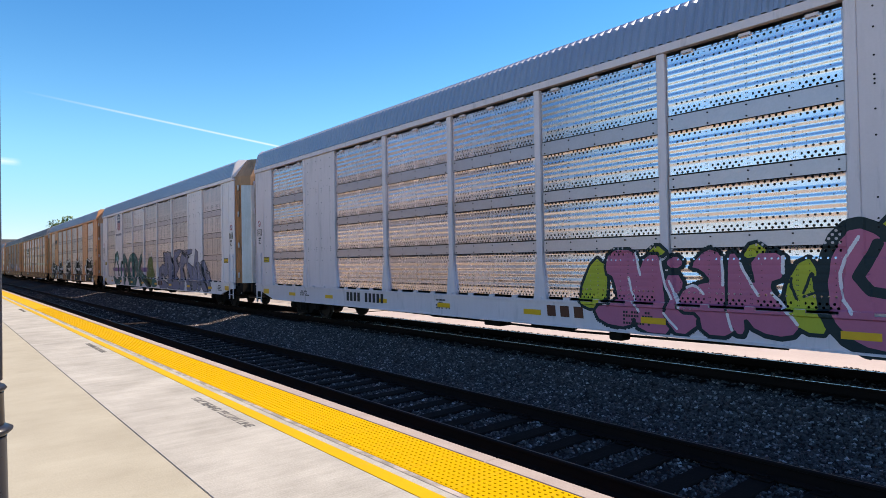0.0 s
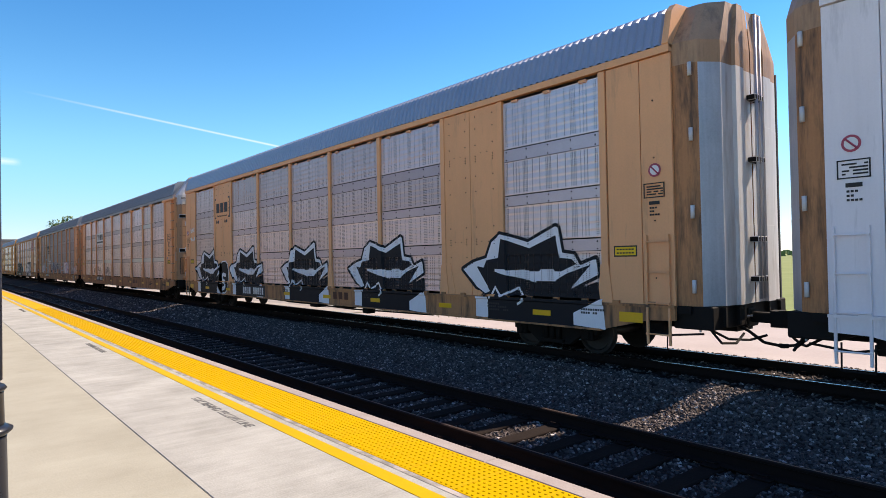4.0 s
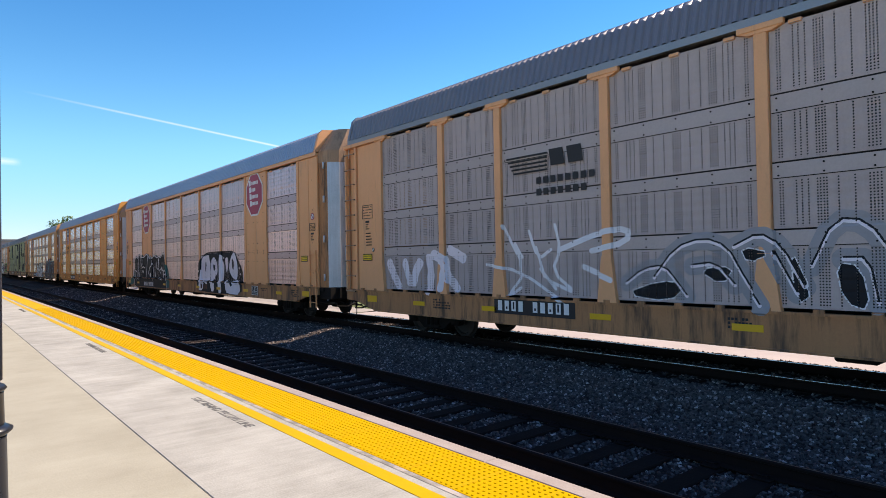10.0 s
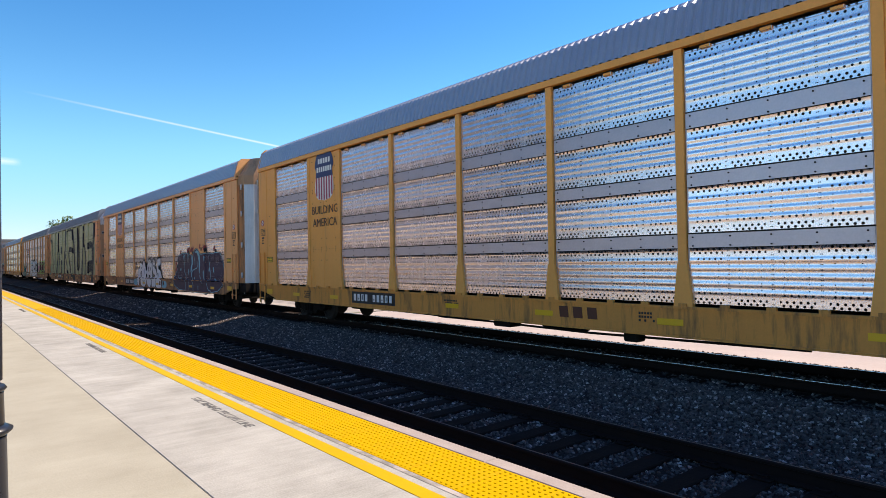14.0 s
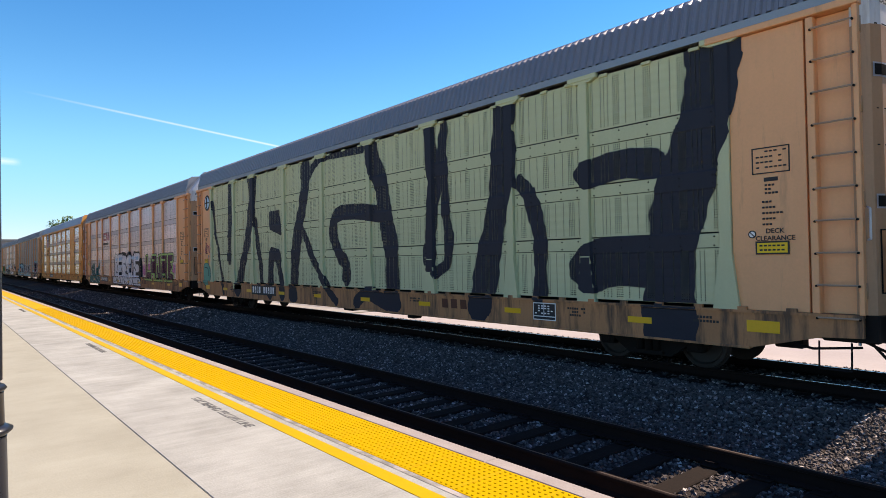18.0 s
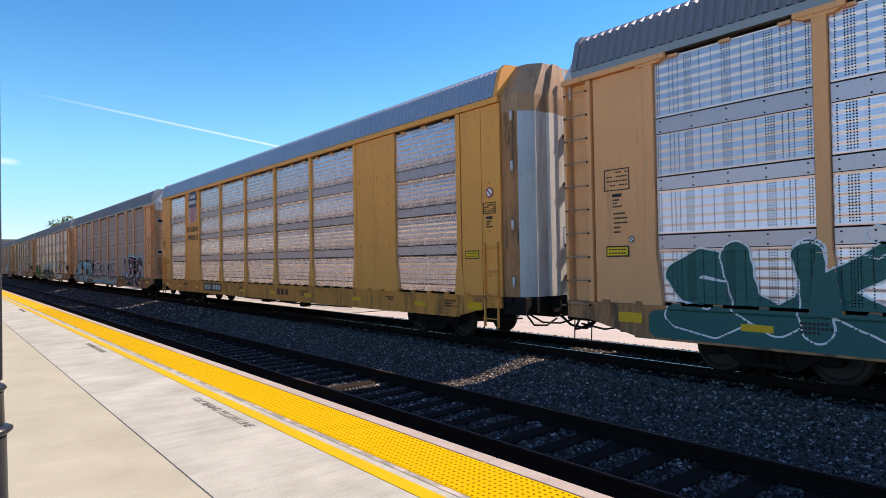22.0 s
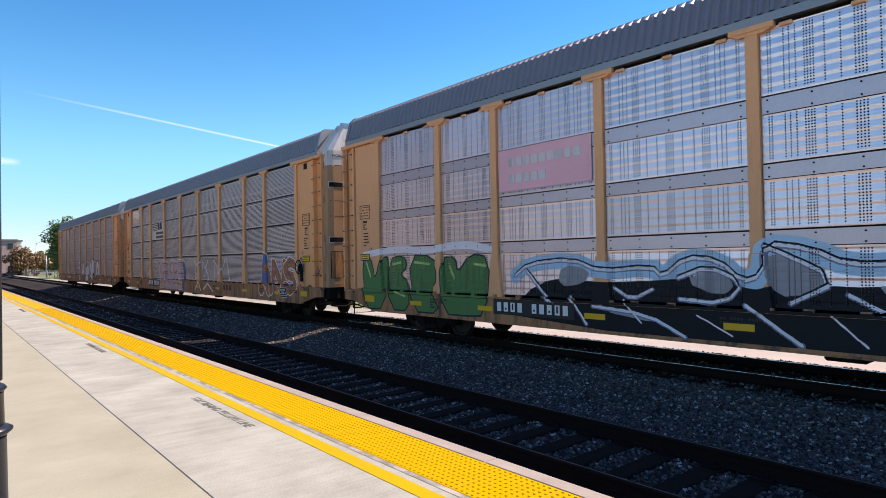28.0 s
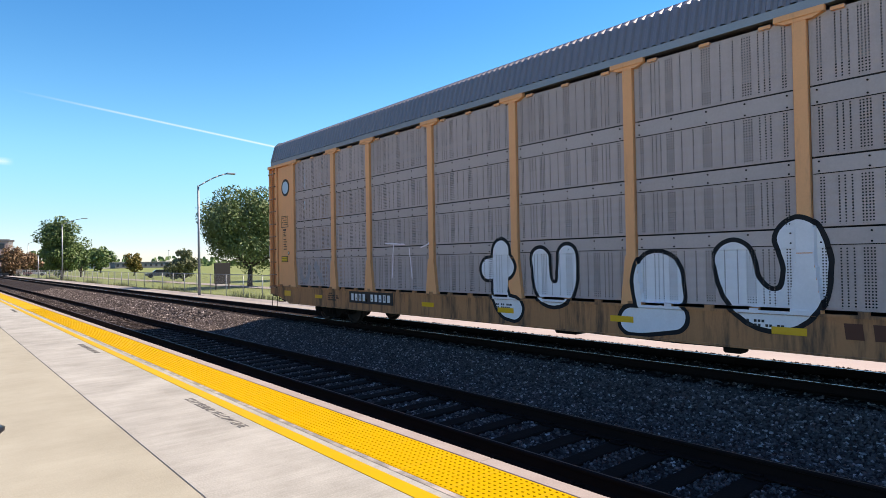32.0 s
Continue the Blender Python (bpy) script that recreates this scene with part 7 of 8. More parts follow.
near_tile, far_tile = tile_mesh(True), tile_mesh(False)
for k in range(-47, int(PLAT_END / 0.61)):
    y = k * 0.61
    part("tactile_tile", near_tile if -1 < y < 30 else far_tile, None, plat, at=(3.085, y, PLAT_Z))
# stencilled words on the concrete
for y in (7.47, 15.05, 30.0, 45.0):
    me = text_mesh("STAY BEHIND YELLOW LINE", 0.150, stencil_grey, 0.0, 0.0015)
    me.transform(Matrix(((0, 0, 1, 0), (0, 1, 0, 0), (-1, 0, 0, 0), (0, 0, 0, 1))))
    ob = part("stencil_lettering", me, None, plat, "faded grey stencilled safety words")
    ob.location = (2.585, y, PLAT_Z + 0.003)


# rails, ties, fastenings
def rail(name, x, top, shine, y0=-60.0, y1=460.0):
    bm = bmesh.new()
    pr = [(-0.075, -0.172), (0.075, -0.172), (0.075, -0.160), (0.018, -0.138), (0.010, -0.06), (0.012, -0.042), (0.037, -0.032), (0.037, -0.008), (0.028, -0.002), (0.011, 0.0), (-0.011, 0.0), (-0.028, -0.002), (-0.037, -0.008), (-0.037, -0.032), (-0.012, -0.042), (-0.010, -0.06), (-0.018, -0.138), (-0.075, -0.160)]
    prism(bm, [(top + z, x + dx) for dx, z in pr], y0, y1, "y")
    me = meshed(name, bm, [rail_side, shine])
    for p in me.polygons:
        if p.center.z > top - 0.006 and abs(p.normal.z) > 0.7 and abs(p.center.x - x) < 0.005:
            p.material_index = 1
    ob = part(name, me, None)
    return tagged(ob, "rusty steel rail with worn head" if shine is rail_dull else "steel rail with polished head", "rail", "rails of the two tracks", "structure")


rail("rail_near", NEAR_X - 0.7525, NEAR_Z, rail_dull)
rail("rail_near_far_side", NEAR_X + 0.7525, NEAR_Z, rail_dull)
rail("rail_far", TRACK_X - 0.7525, 0.0, rail_top)
rail("rail_far_far_side", TRACK_X + 0.7525, 0.0, rail_top)

tb = bmesh.new()
bevel_box(tb, -1.3, 1.3, -0.115, 0.115, -0.17, 0.0, 0.012)
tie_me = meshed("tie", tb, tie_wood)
cb = bmesh.new()
for s in (-1, 1):
    for d in (-1, 1):
        xx = s * 0.7525 + d * 0.115
        bevel_box(cb, xx - 0.06, xx + 0.06, -0.09, 0.09, 0.0, 0.022, 0.006)
        pipe(cb, [(xx - d * 0.05, -0.05, 0.035), (xx + d * 0.02, -0.05, 0.05), (xx + d * 0.045, 0.0, 0.055), (xx + d * 0.02, 0.05, 0.05), (xx - d * 0.05, 0.05, 0.035)], 0.010)
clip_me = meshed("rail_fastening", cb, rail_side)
for tx, tz, nm in ((NEAR_X, NEAR_Z - 0.172, "near_track_ties"), (TRACK_X, -0.172, "far_track_ties")):
    row = new(nm)
    tagged(row, "dark wooden railway ties in ballast", "railway ties", "", "structure")
    rr = random.Random(3)
    for k in range(-6, 134):
        ob = part("tie", tie_me, None, row, at=(tx + rr.uniform(-0.03, 0.03), k * 0.53, tz + rr.uniform(-0.006, 0.004)))
        ob.rotation_euler = (0, 0, rr.uniform(-0.015, 0.015))
        if k < 60:
            part("rail_fastening", clip_me, None, row, at=(tx, k * 0.53, tz))


def stones(name, x0, x1, y0, y1, per_m2, size, seed, label):
    """Loose crushed stones, each a small broken block."""
    r = np.random.default_rng(seed)
    n = int((x1 - x0) * (y1 - y0) * per_m2)
    c = np.column_stack([r.uniform(x0, x1, n), r.uniform(y0, y1, n), np.zeros(n)])
    c[:, 2] = np.interp(c[:, 0], bedx, [bed(x) for x in bedx])
    unit = np.array([(-1, -1, -1), (1, -1, -1), (1, 1, -1), (-1, 1, -1), (-0.8, -0.7, 1), (0.7, -0.8, 1), (0.8, 0.8, 1), (-0.6, 0.7, 1)], float) * 0.5
    s = r.uniform(0.6, 1.25, (n, 1, 3)) * size
    v = unit[None] * s + r.uniform(-0.14, 0.14, (n, 8, 3)) * size
    ang = r.uniform(0, math.tau, (n, 2))
    ca, sa = np.cos(ang[:, 0])[:, None], np.sin(ang[:, 0])[:, None]
    x, y = v[..., 0] * ca - v[..., 1] * sa, v[..., 0] * sa + v[..., 1] * ca
    cb2, sb2 = np.cos(ang[:, 1])[:, None], np.sin(ang[:, 1])[:, None]
    y, z = y * cb2 - v[..., 2] * sb2, y * sb2 + v[..., 2] * cb2
    v = np.stack([x, y, z], -1) + c[:, None, :]
    quads = np.array([(0, 3, 2, 1), (4, 5, 6, 7), (0, 1, 5, 4), (1, 2, 6, 5), (2, 3, 7, 6), (3, 0, 4, 7)])
    f = (quads[None] + (np.arange(n) * 8)[:, None, None]).reshape(-1, 4)
    me = bpy.data.meshes.new(name)
    me.from_pydata(v.reshape(-1, 3).tolist(), [], f.tolist())
    me.materials.append(stone_island)
    ob = new(name, me)
    return tagged(ob, label, "ballast stones", "", "stuff")


stone_island = bpy.data.materials.new("crushed_ballast_stone")
stone_island.use_nodes = True
_t = stone_island.node_tree
_g = _t.nodes.new("ShaderNodeNewGeometry")
_r = _t.nodes.new("ShaderNodeValToRGB")
_r.color_ramp.elements[0].color, _r.color_ramp.elements[1].color = (0.040, 0.032, 0.030, 1), (0.50, 0.43, 0.40, 1)
_e = _r.color_ramp.elements.new(0.88)
_e.color = (0.140, 0.114, 0.104, 1)
_t.links.new(_g.outputs["Random Per Island"], _r.inputs[0])
_t.links.new(_r.outputs[0], _t.nodes["Principled BSDF"].inputs["Base Color"])
_t.nodes["Principled BSDF"].inputs["Roughness"].default_value = 0.85
_t.nodes["Principled BSDF"].inputs["Specular IOR Level"].default_value = 0.1
stones("ballast_stones", 6.95, 9.85, -4.0, 26, 800, 0.041, 1, "loose grey crushed ballast stones between the tracks")
stones("ballast_stones_far", 6.95, 9.85, 26, 70, 130, 0.075, 2, "loose grey crushed ballast stones further along")
stones("ballast_stones_near_track", 3.9, 6.95, -4.0, 26, 420, 0.034, 3, "loose ballast stones between the near rails")
stones("ballast_stones_near_track_far", 3.9, 6.95, 26, 70, 80, 0.06, 4, "loose ballast stones along the near track")
stones("ballast_stones_far_track", 9.85, 13.2, -1, 20, 130, 0.042, 5, "loose ballast stones under the train")

# unseen block along the platform, added to cut skylight on the far wagons; plain and closed
shade_block = new("unseen_shade_block")
tagged(shade_block, "plain unseen block, added to shade the far wagons", "building", "", "structure")
block_wall = flat_mat("dark_shade_block_wall", (0.085, 0.083, 0.085), (0.13, 0.127, 0.13), 0.6, 0.9, 0.2, 12.0, 0.01)
b = bmesh.new()
box(b, -18.0, -6.5, 27, 190, -0.6, 12.0)
part("wall", b, block_wall, shade_block)
b = bmesh.new()
prism(b, [(12.0, -18.5), (12.0, -6.2), (14.4, -12.2)], 26.6, 190.5, "y")
part("roof", b, slate_early, shade_block)

# lamp post on the platform
lp = new("platform_lamp_post")
tagged(lp, "black cast lamp post with ringed pedestal on the platform", "lamp post")
lp.location = (0.200, 4.735, PLAT_Z)
black_gloss = mat("black_gloss_paint", (0.012, 0.014, 0.02), 0.3, 0, 0.2, bump=0.03)
b = bmesh.new()
lathe(b, [(0.19, 0.0), (0.19, 0.10), (0.14, 0.16), (0.132, 0.74), (0.134, 0.75)], sides=24)
part("pedestal", b, black_gloss, lp)
b = bmesh.new()
lathe(b, [(0.10, 0.74), (0.135, 0.76), (0.165, 0.785), (0.165, 0.80), (0.13, 0.82), (0.105, 0.83)], sides=28)
part("ring", b, black_gloss, lp)
b = bmesh.new()
lathe(b, [(0.122, 0.83), (0.118, 1.02), (0.12, 1.025)], sides=24)
part("neck", b, black_gloss, lp)
b = bmesh.new()
lathe(b, [(0.09, 1.02), (0.125, 1.035), (0.135, 1.05), (0.12, 1.07), (0.10, 1.08), (0.098, 1.10), (0.09, 1.12)], sides=28)
part("ring", b, black_gloss, lp)
b = bmesh.new()
lathe(b, [(0.112, 1.10), (0.109, 3.6)], sides=18)
part("shaft", b, black_gloss, lp)
b = bmesh.new()
lathe(b, [(0.06, 3.6), (0.16, 3.7), (0.2, 4.05), (0.1, 4.2), (0.02, 4.3)], sides=18)
part("lantern", b, black_gloss, lp)

# ---- beyond the tracks ----
leaf_a = mat("green_leaves", (0.10, 0.155, 0.045), 0.6, 0, 0.5, big=0.6, fine=6, bump=0)
leaf_b = mat("olive_leaves", (0.115, 0.165, 0.055), 0.6, 0, 0.5, big=0.6, fine=6, bump=0)
leaf_c = mat("yellowing_leaves", (0.17, 0.13, 0.025), 0.6, 0, 0.4, big=0.6, fine=6, bump=0)
leaf_d = mat("grey_willow_leaves", (0.13, 0.15, 0.07), 0.6, 0, 0.4, big=0.6, fine=6, bump=0)
leaf_e = mat("rusty_autumn_leaves", (0.17, 0.10, 0.05), 0.6, 0, 0.4, big=0.6, fine=6, bump=0)
bark = mat("bark", (0.06, 0.045, 0.035), 0.9, 0, 0.4, bump=0.4)
galv_pole = mat("galvanised_pole", (0.26, 0.28, 0.30), 0.5, 0.5, 0.1)


def tree(name, x, y, z, height, width, leaf, seed, clumps=60, leaves=5200, size=0.24, trunk=0.22, foot=0.18, label=""):
    r = np.random.default_rng(seed)
    t = new(name)
    tagged(t, label, "tree")
    t.location = (x, y, z)
    bm = bmesh.new()
    h0 = height * foot
    rod(bm, (0, 0, -0.3), (0.1, 0, h0 * 1.3), trunk, 9, 0, trunk * 0.75)
    limbs = []
    for k in range(9):
        a, e = k * 2.4 + r.uniform(0, 1), r.uniform(0.35, 1.2)
        ln = r.uniform(0.3, 0.5) * height
        tip = (math.cos(a) * math.cos(e) * ln * width / height, math.sin(a) * math.cos(e) * ln * width / height, h0 * 1.2 + math.sin(e) * ln)
        rod(bm, (0.08, 0, h0 * r.uniform(0.9, 1.3)), tip, trunk * 0.42, 6, 0, trunk * 0.12)
    part("trunk", bm, bark, t)
    # crown: leaves in clumps over a lumpy body
    cz, rz, rx = (height + h0) / 2, (height - h0) / 2, width / 2
    cen, rad = [], []
    for k in range(clumps):
        d = r.normal(size=3)
        d /= np.linalg.norm(d)
        q = r.uniform(0.35, 0.95)
        cen.append((d[0] * rx * q, d[1] * rx * q, cz + d[2] * rz * q))
        rad.append(r.uniform(0.13, 0.26) * width * 0.75)
    cen, rad = np.array(cen), np.array(rad)
    pick = r.integers(0, clumps, leaves)
    d = r.normal(size=(leaves, 3))
    d /= np.linalg.norm(d, axis=1)[:, None]
    p = cen[pick] + d * (rad[pick] * r.uniform(0.55, 1.05, leaves))[:, None]
    u = r.normal(size=(leaves, 3))
    u /= np.linalg.norm(u, axis=1)[:, None]
    w = np.cross(u, d + r.normal(size=(leaves, 3)) * 0.4)
    w /= np.linalg.norm(w, axis=1)[:, None] + 1e-6
    s = (r.uniform(0.6, 1.3, leaves) * size)[:, None]
    v = np.stack([p - u * s, p + w * s * 0.6, p + u * s, p - w * s * 0.6], 1).reshape(-1, 3)
    me = bpy.data.meshes.new("crown")
    me.from_pydata(v.tolist(), [], np.arange(leaves * 4).reshape(-1, 4).tolist())
    me.materials.append(leaf)
    part("crown", me, None, t)
    return t


def polar(az, dist):
    return dist * math.sin(radians(az)), dist * math.cos(radians(az))


tree("park_tree", *polar(22.6, 66), -0.5, 10.2, 9.4, leaf_b, 1, 110, 34000, 0.13, 0.28, 0.17, "large leafy green tree on the park lawn")
tree("park_tree", *polar(8.15, 130), -0.5, 11.2, 8.0, leaf_a, 2, 80, 18000, 0.20, 0.28, 0.08, "dense dark green tree beside the road")
tree("park_tree", *polar(9.45, 150), -0.5, 7.4, 4.2, leaf_a, 3, 40, 6000, 0.18, 0.2, 0.1, "smaller green tree beside the road")
tree("park_tree", *polar(10.85, 210), -0.5, 7.6, 7.5, leaf_a, 4, 50, 3500, 0.4, 0.25, 0.1, "distant green tree behind the road")
tree("park_tree", *polar(13.3, 150), -0.5, 5.2, 3.8, leaf_c, 5, 40, 3500, 0.22, 0.15, 0.12, "small round yellowing tree")
tree("park_tree", *polar(17.1, 95), -0.5, 4.3, 4.2, leaf_d, 6, 40, 4200, 0.18, 0.15, 0.05, "pale willow-like bush on the lawn")
tree("park_tree", *polar(5.8, 190), -0.5, 6.5, 6.5, leaf_e, 7, 40, 3000, 0.3, 0.2, 0.08, "reddish autumn tree by the road")
tree("park_tree", *polar(4.9, 180), -0.5, 7.0, 6.5, leaf_e, 8, 40, 3000, 0.3, 0.2, 0.08, "reddish autumn tree by the road")
tree("park_tree", *polar(6.9, 200), -0.5, 7.2, 7.5, leaf_a, 9, 40, 3000, 0.35, 0.2, 0.08, "green tree by the road")
tree("park_tree", *polar(26.5, 85), -0.5, 9.5, 8.0, leaf_a, 10, 60, 6000, 0.25, 0.25, 0.15, "green tree on the park lawn")

# far woods along the horizon
r = np.random.default_rng(5)
vs, fs = [], []
for k in range(2600):
    az, dist = r.uniform(-2, 88), r.uniform(420, 640)
    x, y = polar(az, dist)
    z = r.uniform(0, 1) ** 1.3 * (4.5 + 2.5 * math.sin(az * 1.7) + 1.5 * math.sin(az * 5.1)) - 0.5
    s = r.uniform(1.0, 2.2)
    a = r.uniform(0, math.tau)
    ux, uy = math.cos(a) * s, math.sin(a) * s
    i = len(vs)
    vs += [(x - ux, y - uy, z - s * 0.4), (x + ux, y + uy, z - s * 0.3), (x + ux * 0.6, y + uy * 0.5, z + s * 0.9), (x - ux * 0.5, y - uy * 0.7, z + s)]
    fs.append((i, i + 1, i + 2, i + 3))
me = bpy.data.meshes.new("far_woods")
me.from_pydata(vs, [], fs)
me.materials.append(leaf_a)
tagged(new("far_woods", me), "distant belt of green trees on the horizon", "woods", "", "stuff")


def street_lamp(x, y, h, arm, label):
    t = new("street_lamp")
    tagged(t, label, "street lamp", "street lamps beyond the tracks")
    t.location = (x, y, -0.5)
    bm = bmesh.new()
    rod(bm, (0, 0, 0), (0, 0, h - 0.9), 0.10, 10, 0, 0.07)
    part("pole", bm, galv_pole, t)
    bm = bmesh.new()
    dx, dy = math.cos(radians(20)), -math.sin(radians(20))
    pts = [(0, 0, h - 0.95)] + [(dx * arm * q, dy * arm * q, h - 0.95 + 1.0 * math.sin(q * 1.45)) for q in (0.2, 0.4, 0.6, 0.8, 0.92)]
    pipe(bm, pts, 0.045, 8)
    part("arm", bm, galv_pole, t)
    bm = bmesh.new()
    e = Vector(pts[-1])
    bevel_box(bm, e.x - 0.12, e.x + 0.5, e.y - 0.14, e.y + 0.1, e.z - 0.06, e.z + 0.06, 0.03)
    part("lamp_head", bm, galv_pole, t)
    bm = bmesh.new()
    bevel_box(bm, -0.2, 0.2, -0.2, 0.2, 0, 0.12, 0.02)
    part("base_plate", bm, galv_pole, t)


street_lamp(*polar(18.4, 46.5), 8.9, 2.2, "grey curved-arm street lamp beside the fence")
street_lamp(*polar(8.2, 110), 9.7, 3.2, "grey curved-arm street lamp beside the road")
street_lamp(*polar(5.95, 190), 9.2, 3.2, "grey curved-arm street lamp beside the road")
for az, d, h in ((6.6, 150, 4.5), (7.35, 140, 6.5), (7.95, 140, 5.5), (9.75, 150, 3.8), (16.0, 180, 6.0)):
    b = bmesh.new()
    x, y = polar(az, d)
    rod(b, (0, 0, 0), (0, 0, h), 0.09, 8)
    box(b, -0.2, 0.2, -0.05, 0.05, h - 0.1, h + 0.1)
    ob = part("pole", b, galv_pole)
    ob.location = (x, y, -0.5)
    tagged(ob, "thin grey pole by the road", "pole")

# chain-link fence along the path
fence = new("chain_link_fence")
tagged(fence, "low grey chain-link fence along the lawn", "fence")
mesh_wire = bpy.data.materials.new("chain_link")
mesh_wire.use_nodes = True
_t = mesh_wire.node_tree
_tc, (_x, _y, _z) = coords(_t)
_wire = ((_y + _z) / 0.09).fract().lt(0.10).either(((_y - _z) / 0.09).fract().lt(0.10))
_tr, _ms = _t.nodes.new("ShaderNodeBsdfTransparent"), _t.nodes.new("ShaderNodeMixShader")
_t.nodes["Principled BSDF"].inputs["Base Color"].default_value = (0.4, 0.41, 0.42, 1)
_t.nodes["Principled BSDF"].inputs["Metallic"].default_value = 0.6
_t.links.new(_wire.socket, _ms.inputs[0])
_t.links.new(_tr.outputs[0], _ms.inputs[1])
_t.links.new(_t.nodes["Principled BSDF"].outputs[0], _ms.inputs[2])
_t.links.new(_ms.outputs[0], _t.nodes["Material Output"].inputs[0])
FX = 16.05
pb = bmesh.new()
rod(pb, (0, 0, -0.1), (0, 0, 1.68), 0.030, 8)
post_me = meshed("fence_post", pb, galv_pole)
for k in range(8, 62):
    part("fence_post", post_me, None, fence, at=(FX, k * 3.05, -0.5))
b = bmesh.new()
rod(b, (FX, 24.4, 1.15), (FX, 183, 1.15), 0.022, 6)
part("top_rail", b, galv_pole, fence)
b = bmesh.new()
b.faces.new([b.verts.new(p) for p in ((FX, 24.4, -0.48), (FX, 183, -0.48), (FX, 183, 1.15), (FX, 24.4, 1.15))])
part("wire_mesh", b, mesh_wire, fence)

# lawn path, road, kiosk, parked cars, far buildings
sheet("lawn_path", [(24.0, -0.52), (26.0, -0.52)], -40, 300, pale_path, label="pale footpath across the lawn")
sheet("road", [(-14, -0.53), (14.5, -0.53)], 178, 196, asphalt, label="asphalt cross road")
kiosk = new("notice_kiosk")
tagged(kiosk, "dark brown notice kiosk under the tree", "kiosk")
kiosk.location = (*polar(20.3, 60), -0.5)
kiosk_brown = mat("dark_brown_boards", (0.035, 0.028, 0.026), 0.7, 0, 0.3)
b = bmesh.new()
bevel_box(b, -0.72, 0.72, -0.1, 0.1, 0.5, 2.45, 0.02)
part("board", b, kiosk_brown, kiosk)
for s in (-0.6, 0.6):
    b = bmesh.new()
    rod(b, (s, 0, 0), (s, 0, 0.55), 0.06, 8)
    part("leg", b, kiosk_brown, kiosk)

brick = mat("red_brick_wall", (0.30, 0.13, 0.09), 0.85, 0, 0.25, big=0.3, fine=3)
stucco = mat("white_stucco", (0.62, 0.60, 0.57), 0.85, 0, 0.1, big=0.3)
pink_stucco = mat("pink_stucco", (0.42, 0.30, 0.27), 0.85, 0, 0.15, big=0.3)
glass_dark = mat("dark_window_glass", (0.03, 0.035, 0.045), 0.1, 0, 0.1, bump=0)
slate = mat("grey_roofing", (0.16, 0.16, 0.17), 0.8, 0, 0.2)


def building(x, y, w, d, storeys, wall_mat, label):
    t = new("town_building")
    tagged(t, label, "building")
    t.location = (x, y, -0.5)
    h = storeys * 3.2
    b = bmesh.new()
    box(b, -w / 2, w / 2, -d / 2, d / 2, 0, h)
    part("wall", b, wall_mat, t)
    b = bmesh.new()
    bevel_box(b, -w / 2 - 0.3, w / 2 + 0.3, -d / 2 - 0.3, d / 2 + 0.3, h, h + 0.5, 0.05)
    part("roof", b, slate, t)
    n = int(w / 3)
    wb = bmesh.new()
    box(wb, -0.6, 0.6, -0.04, 0.04, 0, 1.6)
    wm = meshed("window", wb, glass_dark)
    for s in range(storeys):
        for k in range(n):
            part("window", wm, None, t, at=(-w / 2 + (k + 0.5) * w / n, -d / 2 - 0.03, 0.9 + s * 3.2))


building(*polar(3.4, 215), 9, 10, 3, pink_stucco, "distant pinkish three-storey building")
building(*polar(4.25, 220), 5, 9, 3, stucco, "distant white stuccoed building")
building(*polar(2.2, 230), 12, 10, 2, stucco, "distant pale two-storey building")
building(*polar(14.8, 420), 46, 12, 1, slate, "long low grey building on the horizon")
building(*polar(12.2, 430), 30, 12, 1, stucco, "long low white building on the horizon")


def parked_car(x, y, rot, paint, label):
    t = new("parked_car")
    tagged(t, label, "car")
    t.matrix_basis = pose(x, y, -0.52, 0, 0, rot)
    b = bmesh.new()
    prism(b, [(-2.2, 0.35), (2.2, 0.35), (2.25, 0.75), (1.5, 0.9), (-2.1, 0.95), (-2.25, 0.7)], -0.85, 0.85)
    part("body", b, paint, t)
    b = bmesh.new()
    prism(b, [(-1.9, 0.93), (1.2, 0.9), (0.5, 1.42), (-1.3, 1.45)], -0.75, 0.75)
    part("cabin", b, glass_dark, t)
    wb = bmesh.new()
    rod(wb, (-0.1, 0, 0), (0.1, 0, 0), 0.33, 14)
    wm = meshed("wheel", wb, steel_dark)
    for sx in (-0.8, 0.8):
        for sy in (-1.4, 1.4):
            part("wheel", wm, None, t, at=(sx, sy, 0.33))


car_red = mat("dark_red_car_paint", (0.16, 0.02, 0.02), 0.3, 0, 0.1, bump=0)
car_grey = mat("grey_car_paint", (0.13, 0.13, 0.14), 0.3, 0.3, 0.1, bump=0)
car_white = mat("white_car_paint", (0.6, 0.6, 0.6), 0.3, 0, 0.1, bump=0)
for az, d, p, l in ((4.4, 182, car_grey, "grey parked car by the road"), (4.9, 182, car_white, "white parked car by the road"), (5.5, 183, car_red, "dark red parked car by the road"), (6.4, 184, car_white, "white parked car by the road"), (15.2, 120, car_grey, "grey parked car on the lawn drive")):
    parked_car(*polar(az, d), 80, p, l)

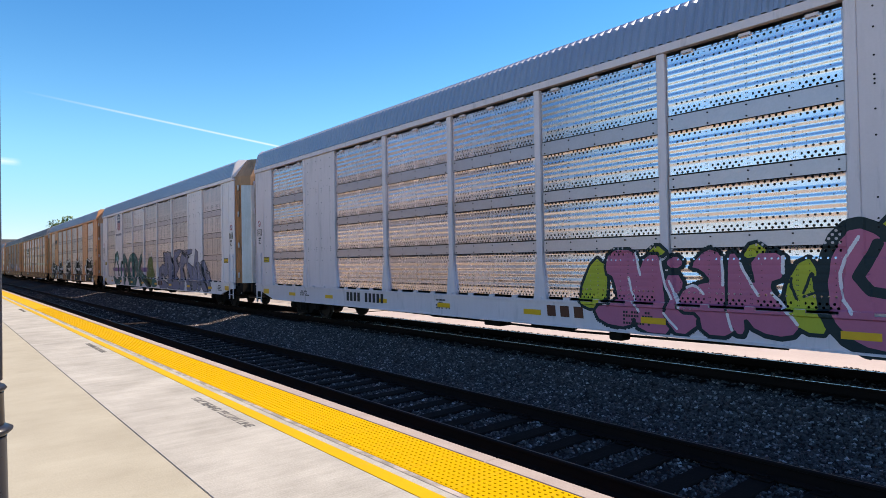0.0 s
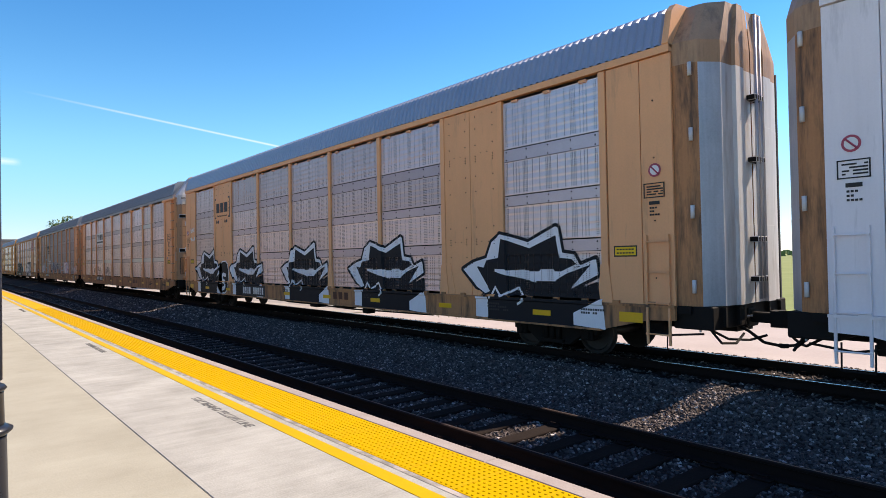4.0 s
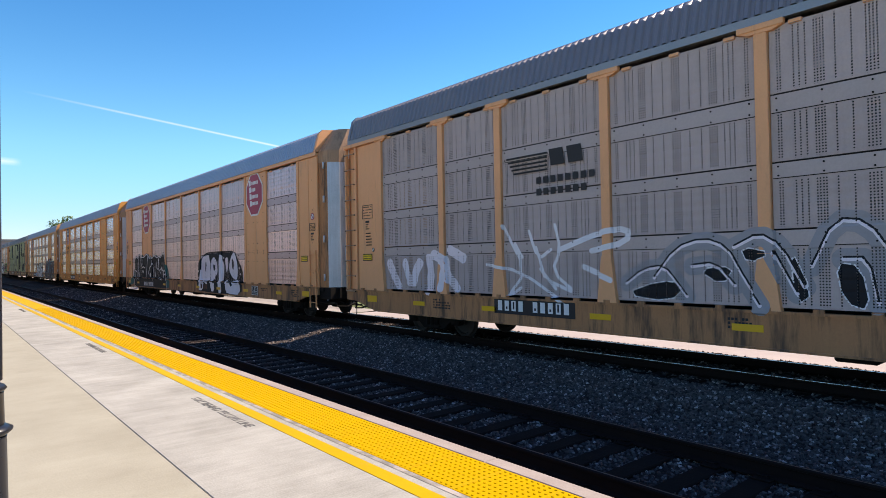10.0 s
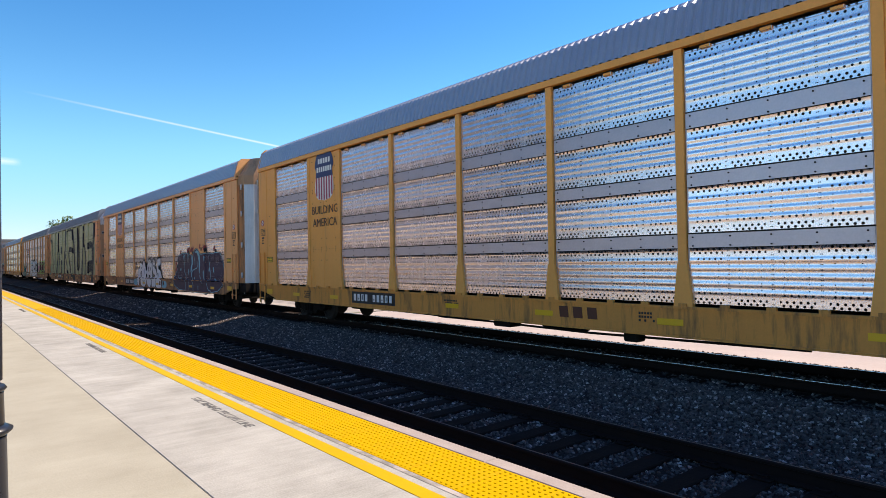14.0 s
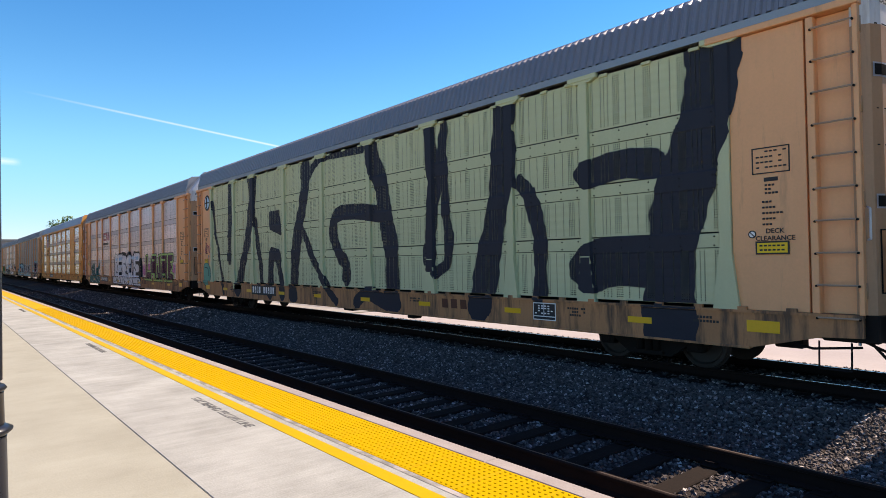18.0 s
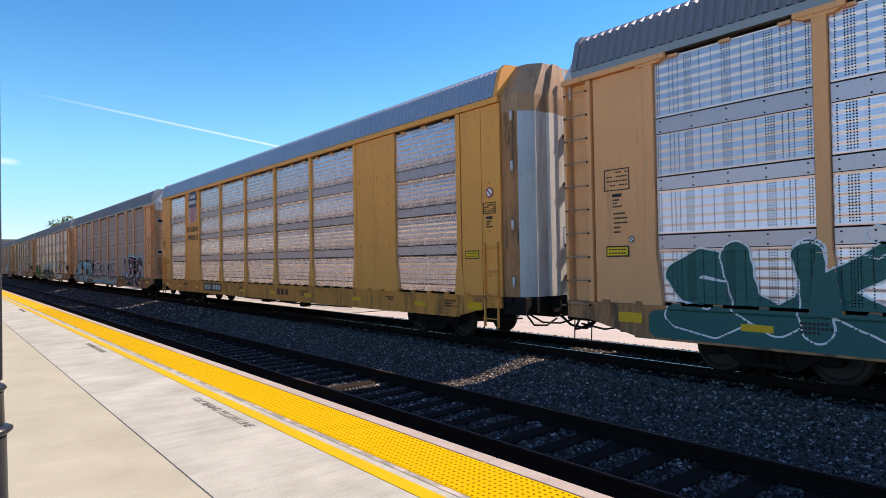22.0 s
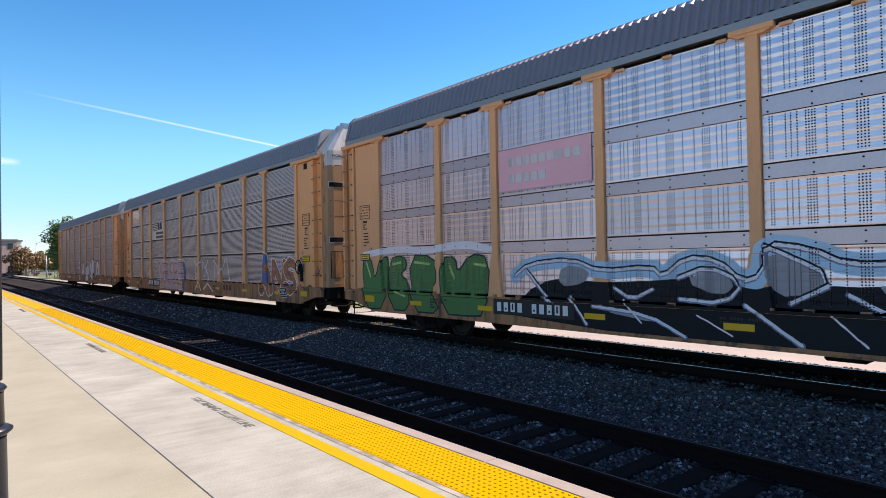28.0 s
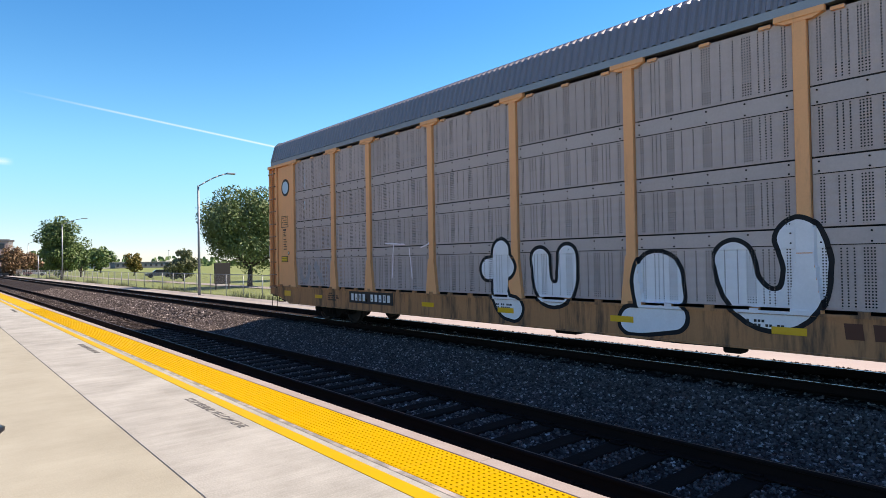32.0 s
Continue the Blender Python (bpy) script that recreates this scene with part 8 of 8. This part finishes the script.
# low dry weeds along the fence
r = np.random.default_rng(11)
vs, fs = [], []
for k in range(9000):
    x, y = FX + r.normal() * 0.25, r.uniform(14, 130)
    h, a = r.uniform(0.08, 0.45) * (1.5 if math.sin(y * 0.37) > 0.3 else 0.6), r.uniform(0, math.tau)
    i = len(vs)
    vs += [(x - 0.02 * math.cos(a), y - 0.02 * math.sin(a), -0.5), (x + 0.02 * math.cos(a), y + 0.02 * math.sin(a), -0.5), (x + r.normal() * 0.08, y + r.normal() * 0.08, -0.5 + h)]
    fs.append((i, i + 1, i + 2))
me = bpy.data.meshes.new("weeds")
me.from_pydata(vs, [], fs)
me.materials.append(leaf_d)
tagged(new("weeds", me), "pale dry weeds along the fence foot", "weeds", "", "stuff")

# contrail and a wisp of cloud, far off
vapour = bpy.data.materials.new("vapour_trail")
vapour.use_nodes = True
_t = vapour.node_tree
for nd in list(_t.nodes):
    _t.nodes.remove(nd)
_uv = _t.nodes.new("ShaderNodeUVMap")
_sp = _t.nodes.new("ShaderNodeSeparateXYZ")
_t.links.new(_uv.outputs[0], _sp.inputs[0])
_u, _v = Nd(_t, _sp.outputs[0]), Nd(_t, _sp.outputs[1])
_nz = _t.nodes.new("ShaderNodeTexNoise")
_nz.inputs["Scale"].default_value = 24.0
_t.links.new(_uv.outputs[0], _nz.inputs["Vector"])
_soft = (((_v - 0.5).absv() * -2.0 + 1.0) * (Nd(_t, _nz.outputs["Fac"]) * 1.2 + 0.25)) * ((_u * -1.0 + 1.0) * 0.36 + 0.22) * ((_u * -1.0 + 1.0) * 3.0).op("MINIMUM", 1.0)
_cl = _t.nodes.new("ShaderNodeClamp")
_t.links.new(_soft.socket, _cl.inputs[0])
_em, _tr, _ms, _o = _t.nodes.new("ShaderNodeEmission"), _t.nodes.new("ShaderNodeBsdfTransparent"), _t.nodes.new("ShaderNodeMixShader"), _t.nodes.new("ShaderNodeOutputMaterial")
_em.inputs[0].default_value, _em.inputs[1].default_value = (0.93, 0.97, 1.0, 1), 1.0
_t.links.new(_cl.outputs[0], _ms.inputs[0])
_t.links.new(_tr.outputs[0], _ms.inputs[1])
_t.links.new(_em.outputs[0], _ms.inputs[2])
_t.links.new(_ms.outputs[0], _o.inputs[0])


def vapour_strip(name, a, b, width, label):
    bm = bmesh.new()
    uv = bm.loops.layers.uv.new("UVMap")
    a, b = Vector(a).normalized() * 3800, Vector(b).normalized() * 3800
    side = (b - a).cross(a).normalized() * width
    f = bm.faces.new([bm.verts.new(p) for p in (a - side, b - side, b + side, a + side)])
    for loop, c in zip(f.loops, ((0, 0), (1, 0), (1, 1), (0, 1))):
        loop[uv].uv = c
    ob = part(name, bm, vapour)
    ob.visible_shadow = False
    return tagged(ob, label, "contrail", "", "structure")


vapour_strip("backdrop_contrail", (0.418 + 0.03, 0.95 - 0.02, 0.19 - 0.004), (0.105, 1.205, 0.289), 8.0, "thin white vapour trail across the sky")
vapour_strip("backdrop_cloud", (0.075, 1.235, 0.1755), (0.108, 1.21, 0.171), 22.0, "small wisp of white cloud")


# ---- motion ----
def motions():
    times = sorted(set([round(k * 0.5, 2) for k in range(65)]))
    for n, car in CARS:
        walk(car, [(t, pose(TRACK_X, n * PITCH_L - travelled(t), 0)) for t in times])
    # the wheels roll while their wagon is near
    for n, y, wheel in WHEELS:
        x0, z0 = wheel.location.y, wheel.location.z
        rows, last = [], None
        ts = [k / FPS for k in range(0, 961)]
        near = [t for t in ts if -3.0 < n * PITCH_L - travelled(t) + y < 32.0]
        if not near:
            continue
        if near[0] > 0:
            near = [0.0] + near
        if near[-1] < 32.0:
            near = near + [32.0]
        start = travelled(near[1])
        for k, t in enumerate(near):
            tt = min(max(t, near[1]), near[-2])
            rows.append((t, pose(0, x0, z0, math.degrees((travelled(tt) - start) / 0.42))))
        walk(wheel, rows)


motions()
